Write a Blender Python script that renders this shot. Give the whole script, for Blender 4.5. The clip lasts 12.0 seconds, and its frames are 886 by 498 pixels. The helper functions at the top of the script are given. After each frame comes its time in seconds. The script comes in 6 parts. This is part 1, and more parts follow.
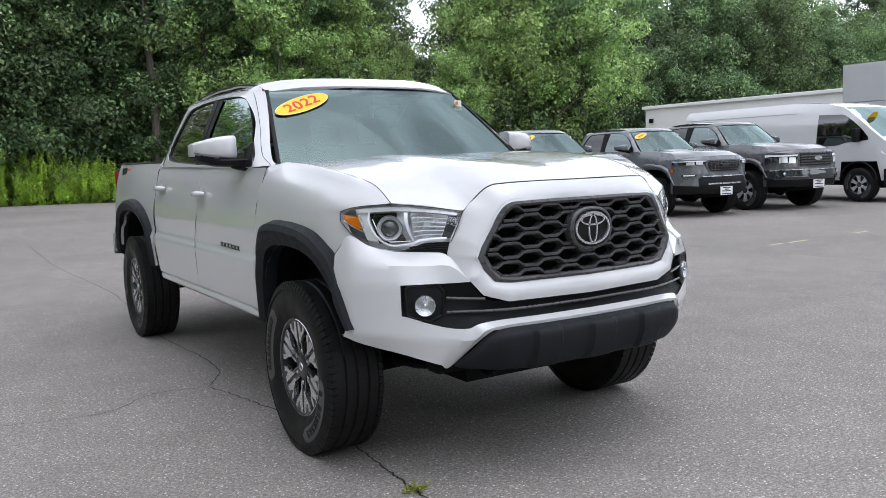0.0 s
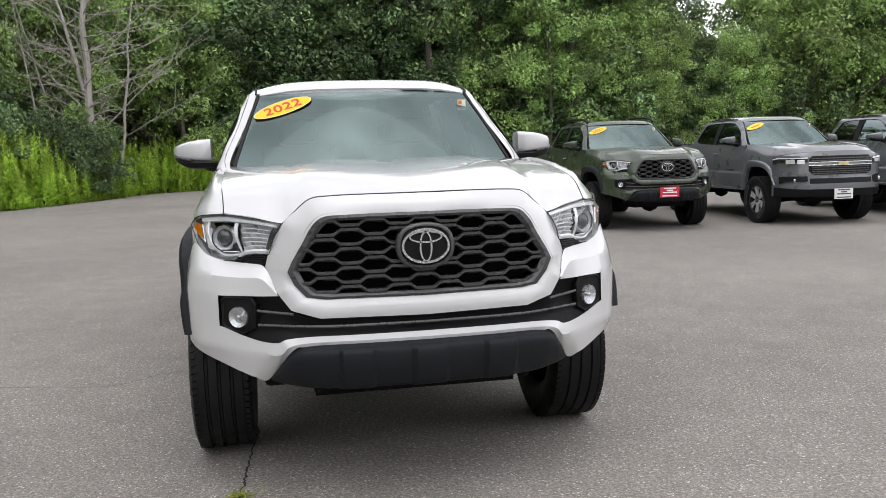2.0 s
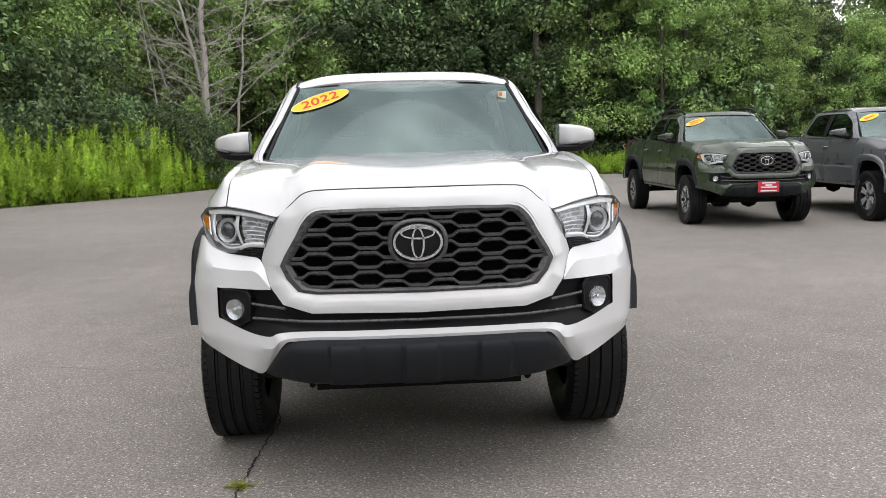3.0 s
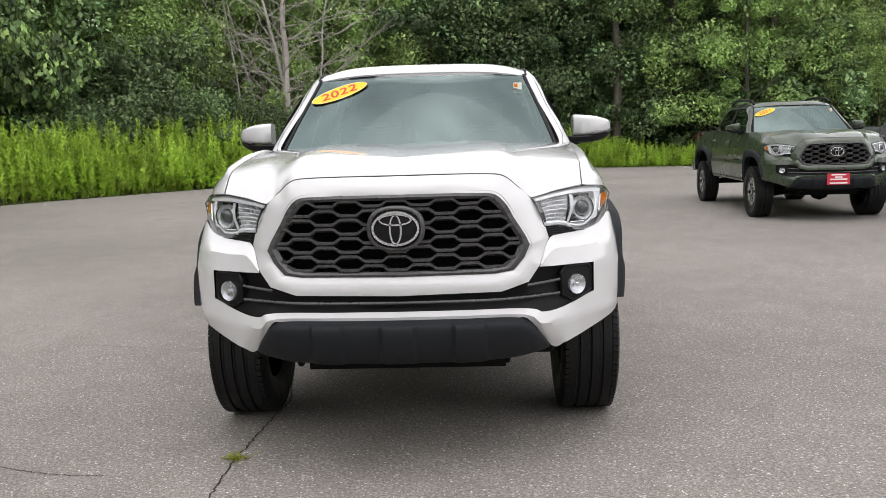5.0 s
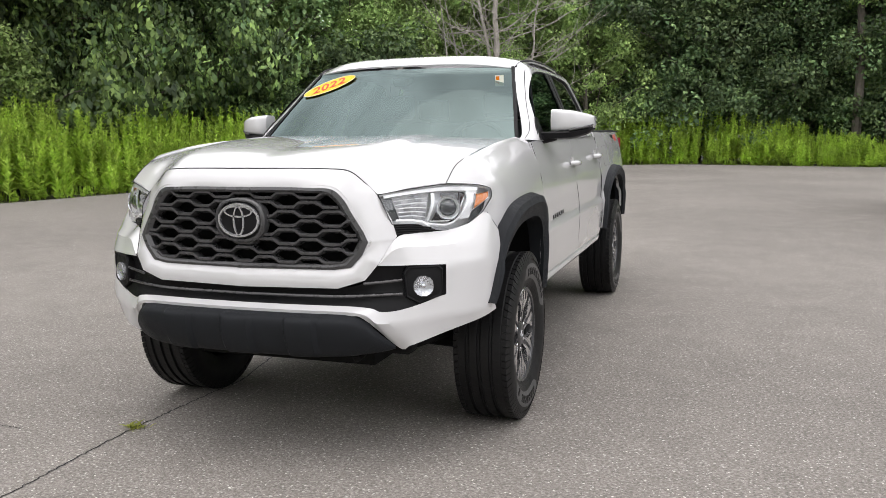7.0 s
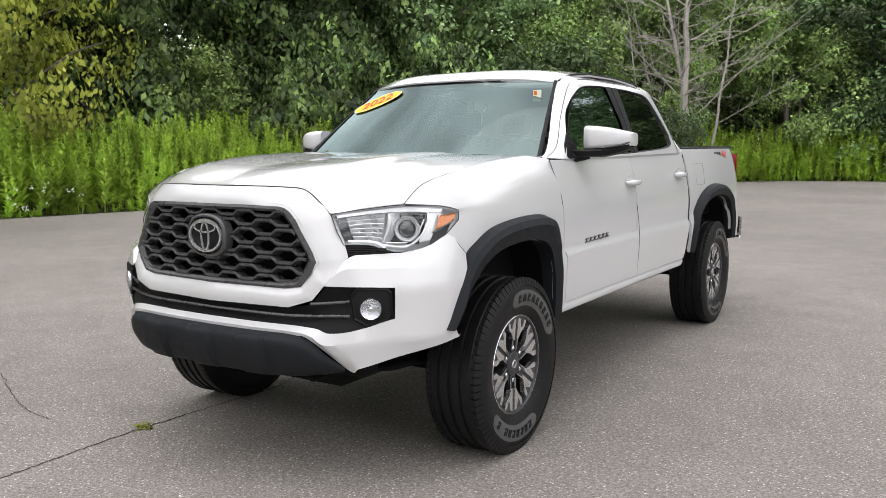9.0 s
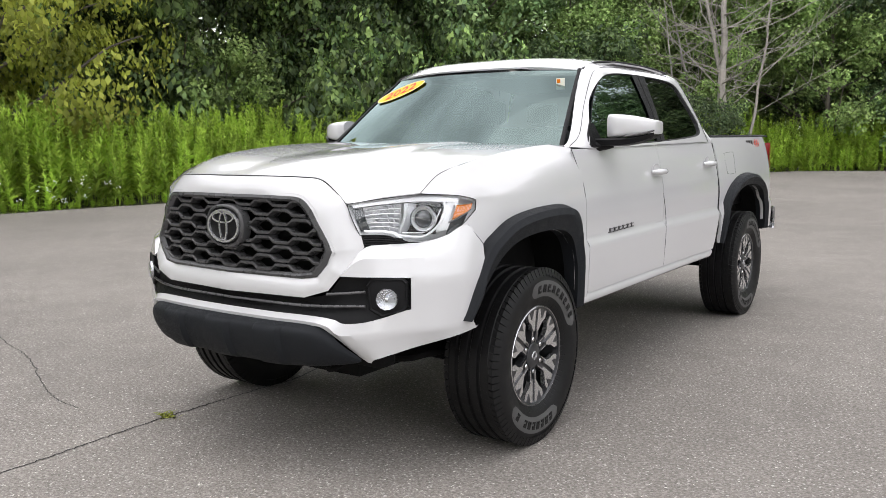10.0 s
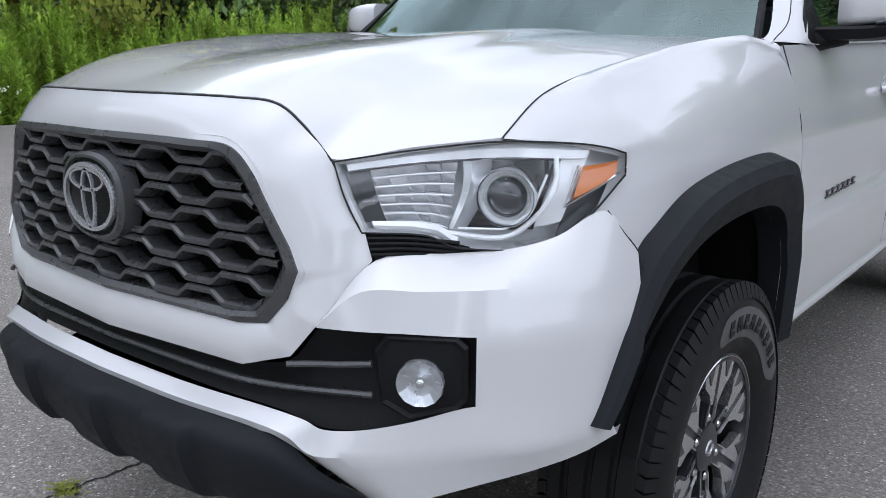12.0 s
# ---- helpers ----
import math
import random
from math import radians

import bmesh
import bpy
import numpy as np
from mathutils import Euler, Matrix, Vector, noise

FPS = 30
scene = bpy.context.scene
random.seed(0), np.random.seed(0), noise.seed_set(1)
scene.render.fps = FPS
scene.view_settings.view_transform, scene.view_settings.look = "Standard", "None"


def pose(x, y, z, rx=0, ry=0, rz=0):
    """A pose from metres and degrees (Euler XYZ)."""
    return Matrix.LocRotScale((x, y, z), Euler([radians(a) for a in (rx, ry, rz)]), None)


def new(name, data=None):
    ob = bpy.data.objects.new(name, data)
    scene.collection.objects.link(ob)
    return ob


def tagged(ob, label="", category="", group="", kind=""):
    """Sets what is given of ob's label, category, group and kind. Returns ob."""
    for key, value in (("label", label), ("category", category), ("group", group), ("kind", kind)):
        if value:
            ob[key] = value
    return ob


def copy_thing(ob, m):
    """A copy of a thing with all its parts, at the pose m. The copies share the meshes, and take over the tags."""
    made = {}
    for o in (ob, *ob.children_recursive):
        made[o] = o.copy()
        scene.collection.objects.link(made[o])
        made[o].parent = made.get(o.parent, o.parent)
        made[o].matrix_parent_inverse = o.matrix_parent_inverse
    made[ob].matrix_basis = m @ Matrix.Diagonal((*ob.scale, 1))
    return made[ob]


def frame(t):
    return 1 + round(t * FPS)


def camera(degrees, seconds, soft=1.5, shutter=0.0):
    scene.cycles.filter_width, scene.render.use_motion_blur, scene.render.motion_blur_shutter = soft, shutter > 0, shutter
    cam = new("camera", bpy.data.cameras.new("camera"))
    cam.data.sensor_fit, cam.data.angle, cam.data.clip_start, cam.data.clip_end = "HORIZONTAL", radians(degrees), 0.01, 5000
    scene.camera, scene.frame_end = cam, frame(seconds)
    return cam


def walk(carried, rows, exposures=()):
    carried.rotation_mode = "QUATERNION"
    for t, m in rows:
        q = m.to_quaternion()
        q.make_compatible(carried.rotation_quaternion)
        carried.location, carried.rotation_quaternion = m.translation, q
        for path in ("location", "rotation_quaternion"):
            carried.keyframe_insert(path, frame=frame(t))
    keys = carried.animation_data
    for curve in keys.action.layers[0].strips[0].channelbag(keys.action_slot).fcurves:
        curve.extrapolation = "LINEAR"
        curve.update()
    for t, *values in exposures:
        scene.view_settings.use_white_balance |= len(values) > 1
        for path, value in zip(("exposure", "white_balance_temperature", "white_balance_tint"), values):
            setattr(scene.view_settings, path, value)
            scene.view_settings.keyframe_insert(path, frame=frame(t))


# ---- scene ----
cam = camera(55.9, 12.0, soft=0.6)
PATH = [
    (0.0, -2.287, -3.44, 1.291, 83.78, 1.89, -32.18),
    (0.5, -1.814, -3.563, 1.337, 83.54, 1.83, -27.77),
    (1.0, -1.383, -3.77, 1.351, 83.4, 1.81, -22.46),
    (1.5, -0.944, -3.873, 1.326, 83.38, 1.77, -16.81),
    (2.0, -0.543, -3.973, 1.343, 83.28, 1.66, -11.45),
    (2.5, -0.231, -3.961, 1.331, 83.07, 1.49, -6.94),
    (3.0, -0.091, -3.948, 1.343, 82.88, 1.49, -3.62),
    (3.5, -0.0, -3.962, 1.345, 82.76, 1.57, -1.55),
    (5.5, 0.584, -4.076, 1.321, 82.36, 1.48, 4.72),
    (6.0, 0.997, -3.967, 1.338, 82.15, 1.24, 8.66),
    (6.5, 1.45, -3.912, 1.344, 82.07, 1.01, 13.56),
    (7.0, 1.793, -3.719, 1.309, 82.25, 0.69, 18.76),
    (9.0, 2.582, -3.193, 1.332, 83.12, 0.28, 32.63),
    (9.5, 2.614, -3.176, 1.331, 83.06, 0.46, 33.98),
    (10.0, 2.626, -3.131, 1.323, 82.55, 0.61, 35.03),
    (10.5, 2.494, -2.918, 1.28, 81.5, 0.61, 36.04),
    (11.0, 2.16, -2.533, 1.308, 79.95, 0.47, 37.05),
    (11.5, 1.85, -2.102, 1.295, 78.17, 0.25, 38.12),
    (12.0, 1.534, -1.721, 1.268, 76.47, 0.19, 39.15),
]
EXPOSURES = [    # seconds, stops, kelvin, tint
    (0.0, 0.30, 6080, 12.5),
    (1.0, 0.28, 6350, 12.5),
    (2.5, 0.33, 6620, 12.0),
    (6.5, 0.44, 6740, 12.5),
    (9.5, 0.52, 6660, 12.0),
    (10.5, 0.48, 6540, 12.5),
    (11.5, 0.26, 6000, 13.0),
    (12.0, 0.13, 5880, 12.0),
]
walk(cam, [(t, pose(x, y, z, a, b, c)) for t, x, y, z, a, b, c in PATH], EXPOSURES)

# ---- light ----
SUN_EL, SUN_AZ = 76.0, 170.0     # degrees; azimuth clockwise from +y
world = bpy.data.worlds.new("sky")
scene.world = world
world.use_nodes = True
wn, wl = world.node_tree.nodes, world.node_tree.links
sky = wn.new("ShaderNodeTexSky")
sky.sky_type = "NISHITA"
sky.sun_disc = False
sky.sun_elevation, sky.sun_rotation = radians(SUN_EL), radians(SUN_AZ)
sky.air_density, sky.dust_density, sky.ozone_density = 1.0, 1.0, 1.0
hs = wn.new("ShaderNodeHueSaturation")
hs.inputs["Saturation"].default_value = 0.12
cl_tc, cl_map, cl_no, cl_rm = wn.new("ShaderNodeTexCoord"), wn.new("ShaderNodeMapping"), wn.new("ShaderNodeTexNoise"), wn.new("ShaderNodeMapRange")
cl_map.inputs["Scale"].default_value = (1.0, 1.0, 2.6)
cl_no.inputs["Scale"].default_value, cl_no.inputs["Detail"].default_value = 3.0, 3.0
cl_rm.inputs["From Min"].default_value, cl_rm.inputs["From Max"].default_value = 0.36, 0.66
cl_rm.inputs["To Min"].default_value, cl_rm.inputs["To Max"].default_value = 0.70, 1.30
cl_mul = wn.new("ShaderNodeMixRGB")
cl_mul.blend_type, cl_mul.inputs["Fac"].default_value = "MULTIPLY", 1.0
wl.new(cl_tc.outputs["Generated"], cl_map.inputs["Vector"])
wl.new(cl_map.outputs["Vector"], cl_no.inputs["Vector"])
wl.new(cl_no.outputs["Fac"], cl_rm.inputs["Value"])
wl.new(sky.outputs["Color"], hs.inputs["Color"])
wl.new(hs.outputs["Color"], cl_mul.inputs["Color1"])
wl.new(cl_rm.outputs["Result"], cl_mul.inputs["Color2"])
oc_sep, oc_rm, oc_mul = wn.new("ShaderNodeSeparateXYZ"), wn.new("ShaderNodeMapRange"), wn.new("ShaderNodeMixRGB")
oc_rm.inputs["To Min"].default_value, oc_rm.inputs["To Max"].default_value = 2.25, 2.35
oc_mul.blend_type, oc_mul.inputs["Fac"].default_value = "MULTIPLY", 1.0
wl.new(cl_tc.outputs["Generated"], oc_sep.inputs[0])
wl.new(oc_sep.outputs["Z"], oc_rm.inputs["Value"])
wl.new(cl_mul.outputs["Color"], oc_mul.inputs["Color1"])
wl.new(oc_rm.outputs["Result"], oc_mul.inputs["Color2"])
wl.new(oc_mul.outputs["Color"], wn["Background"].inputs["Color"])
wn["Background"].inputs["Strength"].default_value = 0.15
sun = bpy.data.lights.new("sun", "SUN")
sun.energy, sun.angle, sun.color = 0.25, radians(60), (1.0, 0.97, 0.93)
sun_ob = new("sun", sun)
sd = Vector((math.sin(radians(SUN_AZ)) * math.cos(radians(SUN_EL)), math.cos(radians(SUN_AZ)) * math.cos(radians(SUN_EL)), math.sin(radians(SUN_EL))))
sun_ob.rotation_euler = sd.to_track_quat("Z", "Y").to_euler()


# ---- materials ----
def node_mat(name):
    m = bpy.data.materials.new(name)
    m.use_nodes = True
    return m, m.node_tree.nodes, m.node_tree.links, m.node_tree.nodes["Principled BSDF"]


def plain(name, col, rough=0.5, metal=0.0, coat=0.0, var=0.12, scale=12.0, bump=0.0, bscale=200.0, spec=0.5, rvar=0.08):
    """A surface with colour and roughness that vary at two scales, and fine relief."""
    m, n, l, b = node_mat(name)
    tc = n.new("ShaderNodeTexCoord")
    n1, n2, mx = n.new("ShaderNodeTexNoise"), n.new("ShaderNodeTexNoise"), n.new("ShaderNodeMath")
    n1.inputs["Scale"].default_value, n1.inputs["Detail"].default_value = scale, 6.0
    n2.inputs["Scale"].default_value, n2.inputs["Detail"].default_value = scale * 0.13, 3.0
    mx.operation = "ADD"
    for q in (n1, n2):
        l.new(tc.outputs["Object"], q.inputs["Vector"])
    l.new(n1.outputs["Fac"], mx.inputs[0])
    l.new(n2.outputs["Fac"], mx.inputs[1])
    cr = n.new("ShaderNodeMapRange")
    cr.inputs["From Min"].default_value, cr.inputs["From Max"].default_value = 0.6, 1.4
    cr.inputs["To Min"].default_value, cr.inputs["To Max"].default_value = 1 - var, 1 + var
    l.new(mx.outputs[0], cr.inputs["Value"])
    mul = n.new("ShaderNodeMixRGB")
    mul.blend_type, mul.inputs["Fac"].default_value = "MULTIPLY", 1.0
    mul.inputs["Color1"].default_value = (*col, 1)
    l.new(cr.outputs["Result"], mul.inputs["Color2"])
    l.new(mul.outputs["Color"], b.inputs["Base Color"])
    rr = n.new("ShaderNodeMapRange")
    rr.inputs["From Min"].default_value, rr.inputs["From Max"].default_value = 0.3, 0.7
    rr.inputs["To Min"].default_value, rr.inputs["To Max"].default_value = max(0.02, rough - rvar), min(1, rough + rvar)
    l.new(n1.outputs["Fac"], rr.inputs["Value"])
    l.new(rr.outputs["Result"], b.inputs["Roughness"])
    b.inputs["Metallic"].default_value, b.inputs["Coat Weight"].default_value = metal, coat
    b.inputs["Coat Roughness"].default_value, b.inputs["Specular IOR Level"].default_value = 0.03, spec
    if bump:
        n3, bp = n.new("ShaderNodeTexNoise"), n.new("ShaderNodeBump")
        n3.inputs["Scale"].default_value, n3.inputs["Detail"].default_value = bscale, 3.0
        bp.inputs["Strength"].default_value, bp.inputs["Distance"].default_value = bump, 0.004
        l.new(tc.outputs["Object"], n3.inputs["Vector"])
        l.new(n3.outputs["Fac"], bp.inputs["Height"])
        l.new(bp.outputs["Normal"], b.inputs["Normal"])
    return m


def leafy(name, col, col2, trans=0.35, spread=0.5, clump=0.9, skew=1.6, lo=0.50, hi=1.5, cut=(0.36, 0.62), calm=0.92):
    """Leaves: each one a little different, letting some light through."""
    m, n, l, b = node_mat(name)
    n.remove(b)
    geo, oi, ramp = n.new("ShaderNodeNewGeometry"), n.new("ShaderNodeObjectInfo"), n.new("ShaderNodeMixRGB")
    ramp.inputs["Color1"].default_value, ramp.inputs["Color2"].default_value = (*col, 1), (*col2, 1)
    sk = n.new("ShaderNodeMath")
    sk.operation, sk.inputs[1].default_value = "POWER", skew
    l.new(geo.outputs["Random Per Island"], sk.inputs[0])
    l.new(sk.outputs[0], ramp.inputs["Fac"])
    hsv = n.new("ShaderNodeHueSaturation")
    mr, mh = n.new("ShaderNodeMapRange"), n.new("ShaderNodeMapRange")
    mr.inputs["To Min"].default_value, mr.inputs["To Max"].default_value = 1 - spread * 0.55, 1 + spread * 0.6
    mh.inputs["To Min"].default_value, mh.inputs["To Max"].default_value = 0.488, 0.504
    hsv.inputs["Saturation"].default_value = calm
    l.new(oi.outputs["Random"], mr.inputs["Value"])
    l.new(oi.outputs["Random"], mh.inputs["Value"])
    l.new(mr.outputs["Result"], hsv.inputs["Value"])
    l.new(mh.outputs["Result"], hsv.inputs["Hue"])
    # Clump noise lightens and darkens leaf masses; LEAF_E's stands for sunlit and shaded clusters.
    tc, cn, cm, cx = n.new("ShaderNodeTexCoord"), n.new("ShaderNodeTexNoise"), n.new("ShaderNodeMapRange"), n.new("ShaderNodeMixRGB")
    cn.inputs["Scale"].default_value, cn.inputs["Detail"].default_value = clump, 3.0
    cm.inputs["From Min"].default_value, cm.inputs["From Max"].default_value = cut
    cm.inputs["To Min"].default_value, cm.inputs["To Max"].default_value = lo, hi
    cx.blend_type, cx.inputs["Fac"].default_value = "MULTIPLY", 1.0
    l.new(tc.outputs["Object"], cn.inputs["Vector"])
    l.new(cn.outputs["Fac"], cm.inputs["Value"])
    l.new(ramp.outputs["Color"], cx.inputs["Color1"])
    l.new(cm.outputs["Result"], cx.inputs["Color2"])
    l.new(cx.outputs["Color"], hsv.inputs["Color"])
    d, t, mx = n.new("ShaderNodeBsdfPrincipled"), n.new("ShaderNodeBsdfTranslucent"), n.new("ShaderNodeMixShader")
    d.inputs["Roughness"].default_value = 0.55
    d.inputs["Specular IOR Level"].default_value = 0.3
    l.new(hsv.outputs["Color"], d.inputs["Base Color"])
    l.new(hsv.outputs["Color"], t.inputs["Color"])
    mx.inputs["Fac"].default_value = trans
    l.new(d.outputs[0], mx.inputs[1])
    l.new(t.outputs[0], mx.inputs[2])
    l.new(mx.outputs[0], n["Material Output"].inputs["Surface"])
    return m


def thin_glass(name, tint, gloss=1.0, rough=0.02, shine=(1, 1, 1)):
    """A pane: it lets tinted light straight through and mirrors more at a slant."""
    m, n, l, b = node_mat(name)
    n.remove(b)
    tr, gl, lw, mx = n.new("ShaderNodeBsdfTransparent"), n.new("ShaderNodeBsdfGlossy"), n.new("ShaderNodeLayerWeight"), n.new("ShaderNodeMixShader")
    pw, ma = n.new("ShaderNodeMath"), n.new("ShaderNodeMath")
    lw.inputs["Blend"].default_value = 0.5
    pw.operation, pw.inputs[1].default_value = "POWER", 5.0
    ma.operation, ma.use_clamp = "MULTIPLY_ADD", True
    ma.inputs[1].default_value, ma.inputs[2].default_value = 0.96, 0.04 * gloss
    tr.inputs["Color"].default_value = (*tint, 1)
    gl.inputs["Roughness"].default_value = rough
    gl.inputs["Color"].default_value = (*shine, 1)
    l.new(lw.outputs["Facing"], pw.inputs[0])
    l.new(pw.outputs[0], ma.inputs[0])
    l.new(ma.outputs[0], mx.inputs["Fac"])
    l.new(tr.outputs[0], mx.inputs[1])
    l.new(gl.outputs[0], mx.inputs[2])
    l.new(mx.outputs[0], n["Material Output"].inputs["Surface"])
    return m


def asphalt_mat():
    m, n, l, b = node_mat("worn_asphalt")
    tc = n.new("ShaderNodeTexCoord")
    vo, fine, mid, big = n.new("ShaderNodeTexVoronoi"), n.new("ShaderNodeTexNoise"), n.new("ShaderNodeTexNoise"), n.new("ShaderNodeTexNoise")
    vo.inputs["Scale"].default_value = 150.0
    for q, s, d in ((fine, 70.0, 8.0), (mid, 3.0, 6.0), (big, 0.22, 4.0)):
        q.inputs["Scale"].default_value, q.inputs["Detail"].default_value = s, d
    for q in (vo, fine, mid, big):
        l.new(tc.outputs["Object"], q.inputs["Vector"])
    stone = n.new("ShaderNodeValToRGB")          # each small stone its own grey, a few of them pale
    e = stone.color_ramp.elements
    e[0].position, e[0].color = 0.0, (0.164, 0.15, 0.136, 1)
    e[1].position, e[1].color = 1.0, (0.58, 0.555, 0.52, 1)
    for p, c in ((0.45, (0.202, 0.186, 0.169, 1)), (0.80, (0.24, 0.222, 0.203, 1)), (0.97, (0.305, 0.285, 0.264, 1))):
        x = stone.color_ramp.elements.new(p)
        x.color = c
    sep = n.new("ShaderNodeSeparateColor")
    l.new(vo.outputs["Color"], sep.inputs[0])
    l.new(sep.outputs[0], stone.inputs["Fac"])
    cur = stone.outputs["Color"]
    for q, lo, hi, a, c in ((fine, 0.35, 0.65, 0.74, 1.22), (mid, 0.35, 0.65, 0.94, 1.06), (big, 0.35, 0.65, 0.86, 1.09)):
        r, mu = n.new("ShaderNodeMapRange"), n.new("ShaderNodeMixRGB")
        r.inputs["From Min"].default_value, r.inputs["From Max"].default_value = lo, hi
        r.inputs["To Min"].default_value, r.inputs["To Max"].default_value = a, c
        mu.blend_type, mu.inputs["Fac"].default_value = "MULTIPLY", 1.0
        l.new(q.outputs["Fac"], r.inputs["Value"])
        l.new(cur, mu.inputs["Color1"])
        l.new(r.outputs["Result"], mu.inputs["Color2"])
        cur = mu.outputs["Color"]
    l.new(cur, b.inputs["Base Color"])
    b.inputs["Roughness"].default_value = 0.88
    b.inputs["Specular IOR Level"].default_value = 0.3
    bp = n.new("ShaderNodeBump")
    bp.inputs["Strength"].default_value, bp.inputs["Distance"].default_value = 0.5, 0.004
    ad = n.new("ShaderNodeMath")
    ad.operation = "SUBTRACT"
    l.new(fine.outputs["Fac"], ad.inputs[0])
    l.new(vo.outputs["Distance"], ad.inputs[1])
    l.new(ad.outputs[0], bp.inputs["Height"])
    l.new(bp.outputs["Normal"], b.inputs["Normal"])
    return m


ASPHALT = asphalt_mat()
SOIL = plain("leaf_litter_soil", (0.05, 0.055, 0.025), 0.95, var=0.5, scale=4.0, bump=0.8, bscale=30)
WHITE = plain("white_car_paint", (0.565, 0.565, 0.575), 0.25, coat=1.0, var=0.002, scale=1.0, rvar=0.004)
GREEN = plain("army_green_car_paint", (0.036, 0.050, 0.030), 0.3, coat=0.6, var=0.04, scale=3.0)
GREY_A = plain("dark_grey_metallic_paint", (0.125, 0.130, 0.140), 0.32, metal=0.15, coat=1.0, var=0.04, scale=3.0)
GREY_B = plain("slate_grey_car_paint", (0.12, 0.128, 0.138), 0.3, metal=0.15, coat=1.0, var=0.04, scale=3.0)
GREY_C = plain("charcoal_metallic_paint", (0.082, 0.083, 0.086), 0.3, metal=0.15, coat=1.0, var=0.04, scale=3.0)
BLACKP = plain("black_textured_plastic", (0.006, 0.006, 0.007), 0.5, spec=0.2, var=0.12, scale=40, bump=0.25, bscale=900)
FLARE = plain("charcoal_textured_plastic", (0.015, 0.0165, 0.019), 0.55, spec=0.12, var=0.1, scale=30, bump=0.25, bscale=900)
GRILLE = plain("dark_grey_satin_plastic", (0.056, 0.056, 0.058), 0.30, var=0.08, scale=30)
VOID = plain("dark_undercarriage", (0.005, 0.005, 0.005), 0.85, spec=0.15, var=0.3, scale=10)
GAP = plain("panel_gap_shadow_rubber", (0.014, 0.014, 0.014), 0.8)
RUBBER = plain("tyre_rubber", (0.0055, 0.0055, 0.006), 0.52, spec=0.28, var=0.25, scale=18, bump=0.2, bscale=300)


def tread_mat():
    """Tyre rubber with narrow cross grooves cut into the tread."""
    m = RUBBER.copy()
    m.name = "tyre_tread_rubber"
    n, l = m.node_tree.nodes, m.node_tree.links
    b = n["Principled BSDF"]
    tc, sp = n.new("ShaderNodeTexCoord"), n.new("ShaderNodeSeparateXYZ")
    at, k, sn, gt, ab, lt, mu, bp = [n.new("ShaderNodeMath") for _ in range(7)] + [n.new("ShaderNodeBump")]
    sh = n.new("ShaderNodeMath")
    at.operation, k.operation, sn.operation, gt.operation, ab.operation, lt.operation, mu.operation, sh.operation = "ARCTAN2", "MULTIPLY_ADD", "SINE", "GREATER_THAN", "ABSOLUTE", "LESS_THAN", "MULTIPLY", "MULTIPLY"
    k.inputs[1].default_value, gt.inputs[1].default_value, lt.inputs[1].default_value, sh.inputs[1].default_value = 62.0, 0.72, 0.118, 46.0
    l.new(tc.outputs["Object"], sp.inputs[0])
    l.new(sp.outputs["Y"], at.inputs[0])
    l.new(sp.outputs["Z"], at.inputs[1])
    l.new(at.outputs[0], k.inputs[0])
    l.new(sp.outputs["X"], sh.inputs[0])
    l.new(sh.outputs[0], k.inputs[2])
    l.new(k.outputs[0], sn.inputs[0])
    l.new(sn.outputs[0], gt.inputs[0])
    l.new(sp.outputs["X"], ab.inputs[0])
    l.new(ab.outputs[0], lt.inputs[0])
    l.new(gt.outputs[0], mu.inputs[0])
    l.new(lt.outputs[0], mu.inputs[1])
    bp.invert = True
    bp.inputs["Strength"].default_value, bp.inputs["Distance"].default_value = 0.9, 0.006
    l.new(mu.outputs[0], bp.inputs["Height"])
    l.new(bp.outputs["Normal"], b.inputs["Normal"])
    return m


TREAD = tread_mat()
# Pale grey holds both the grime and the light sheen of the sidewall bands.
RUBBER_L = plain("smooth_tyre_band", (0.072, 0.072, 0.072), 0.5, var=0.15, scale=25)
ALLOY = plain("machined_alloy", (0.66, 0.66, 0.67), 0.20, metal=0.9, var=0.06, scale=20)
WHEELSILVER = plain("silver_wheel_paint", (0.52, 0.53, 0.54), 0.3, metal=0.3, coat=0.6, var=0.05)
RIMDARK = plain("dark_grey_rim_paint", (0.035, 0.036, 0.04), 0.35, metal=0.4, coat=0.5)
BRIGHT = plain("bright_chrome_trim", (0.90, 0.91, 0.92), 0.15, metal=0.15, var=0.02)
CHROME = plain("chrome", (0.75, 0.76, 0.78), 0.08, metal=1.0, var=0.02)
SILVER = plain("silver_plastic", (0.55, 0.56, 0.58), 0.25, metal=0.75, var=0.05)
SATIN = plain("satin_silver_metal", (0.58, 0.59, 0.61), 0.22, metal=0.9, var=0.05)
FACET = plain("faceted_chrome", (0.84, 0.85, 0.87), 0.14, metal=0.5, var=0.03)
AMBER = plain("amber_plastic", (0.60, 0.155, 0.004), 0.22, coat=0.6, var=0.08)
REDLENS = plain("red_lens", (0.35, 0.02, 0.02), 0.2, coat=0.6)
YELLOW = plain("yellow_sticker", (0.90, 0.50, 0.004), 0.5, var=0.03)
REDINK = plain("red_ink", (0.55, 0.035, 0.01), 0.5, var=0.03)
PAPER = plain("pale_paper_sticker", (0.72, 0.72, 0.62), 0.6, var=0.05)
REDPLATE = plain("red_plate", (0.50, 0.02, 0.045), 0.4, var=0.05)
WHITEPLATE = plain("white_plate", (0.75, 0.75, 0.75), 0.4, var=0.05)
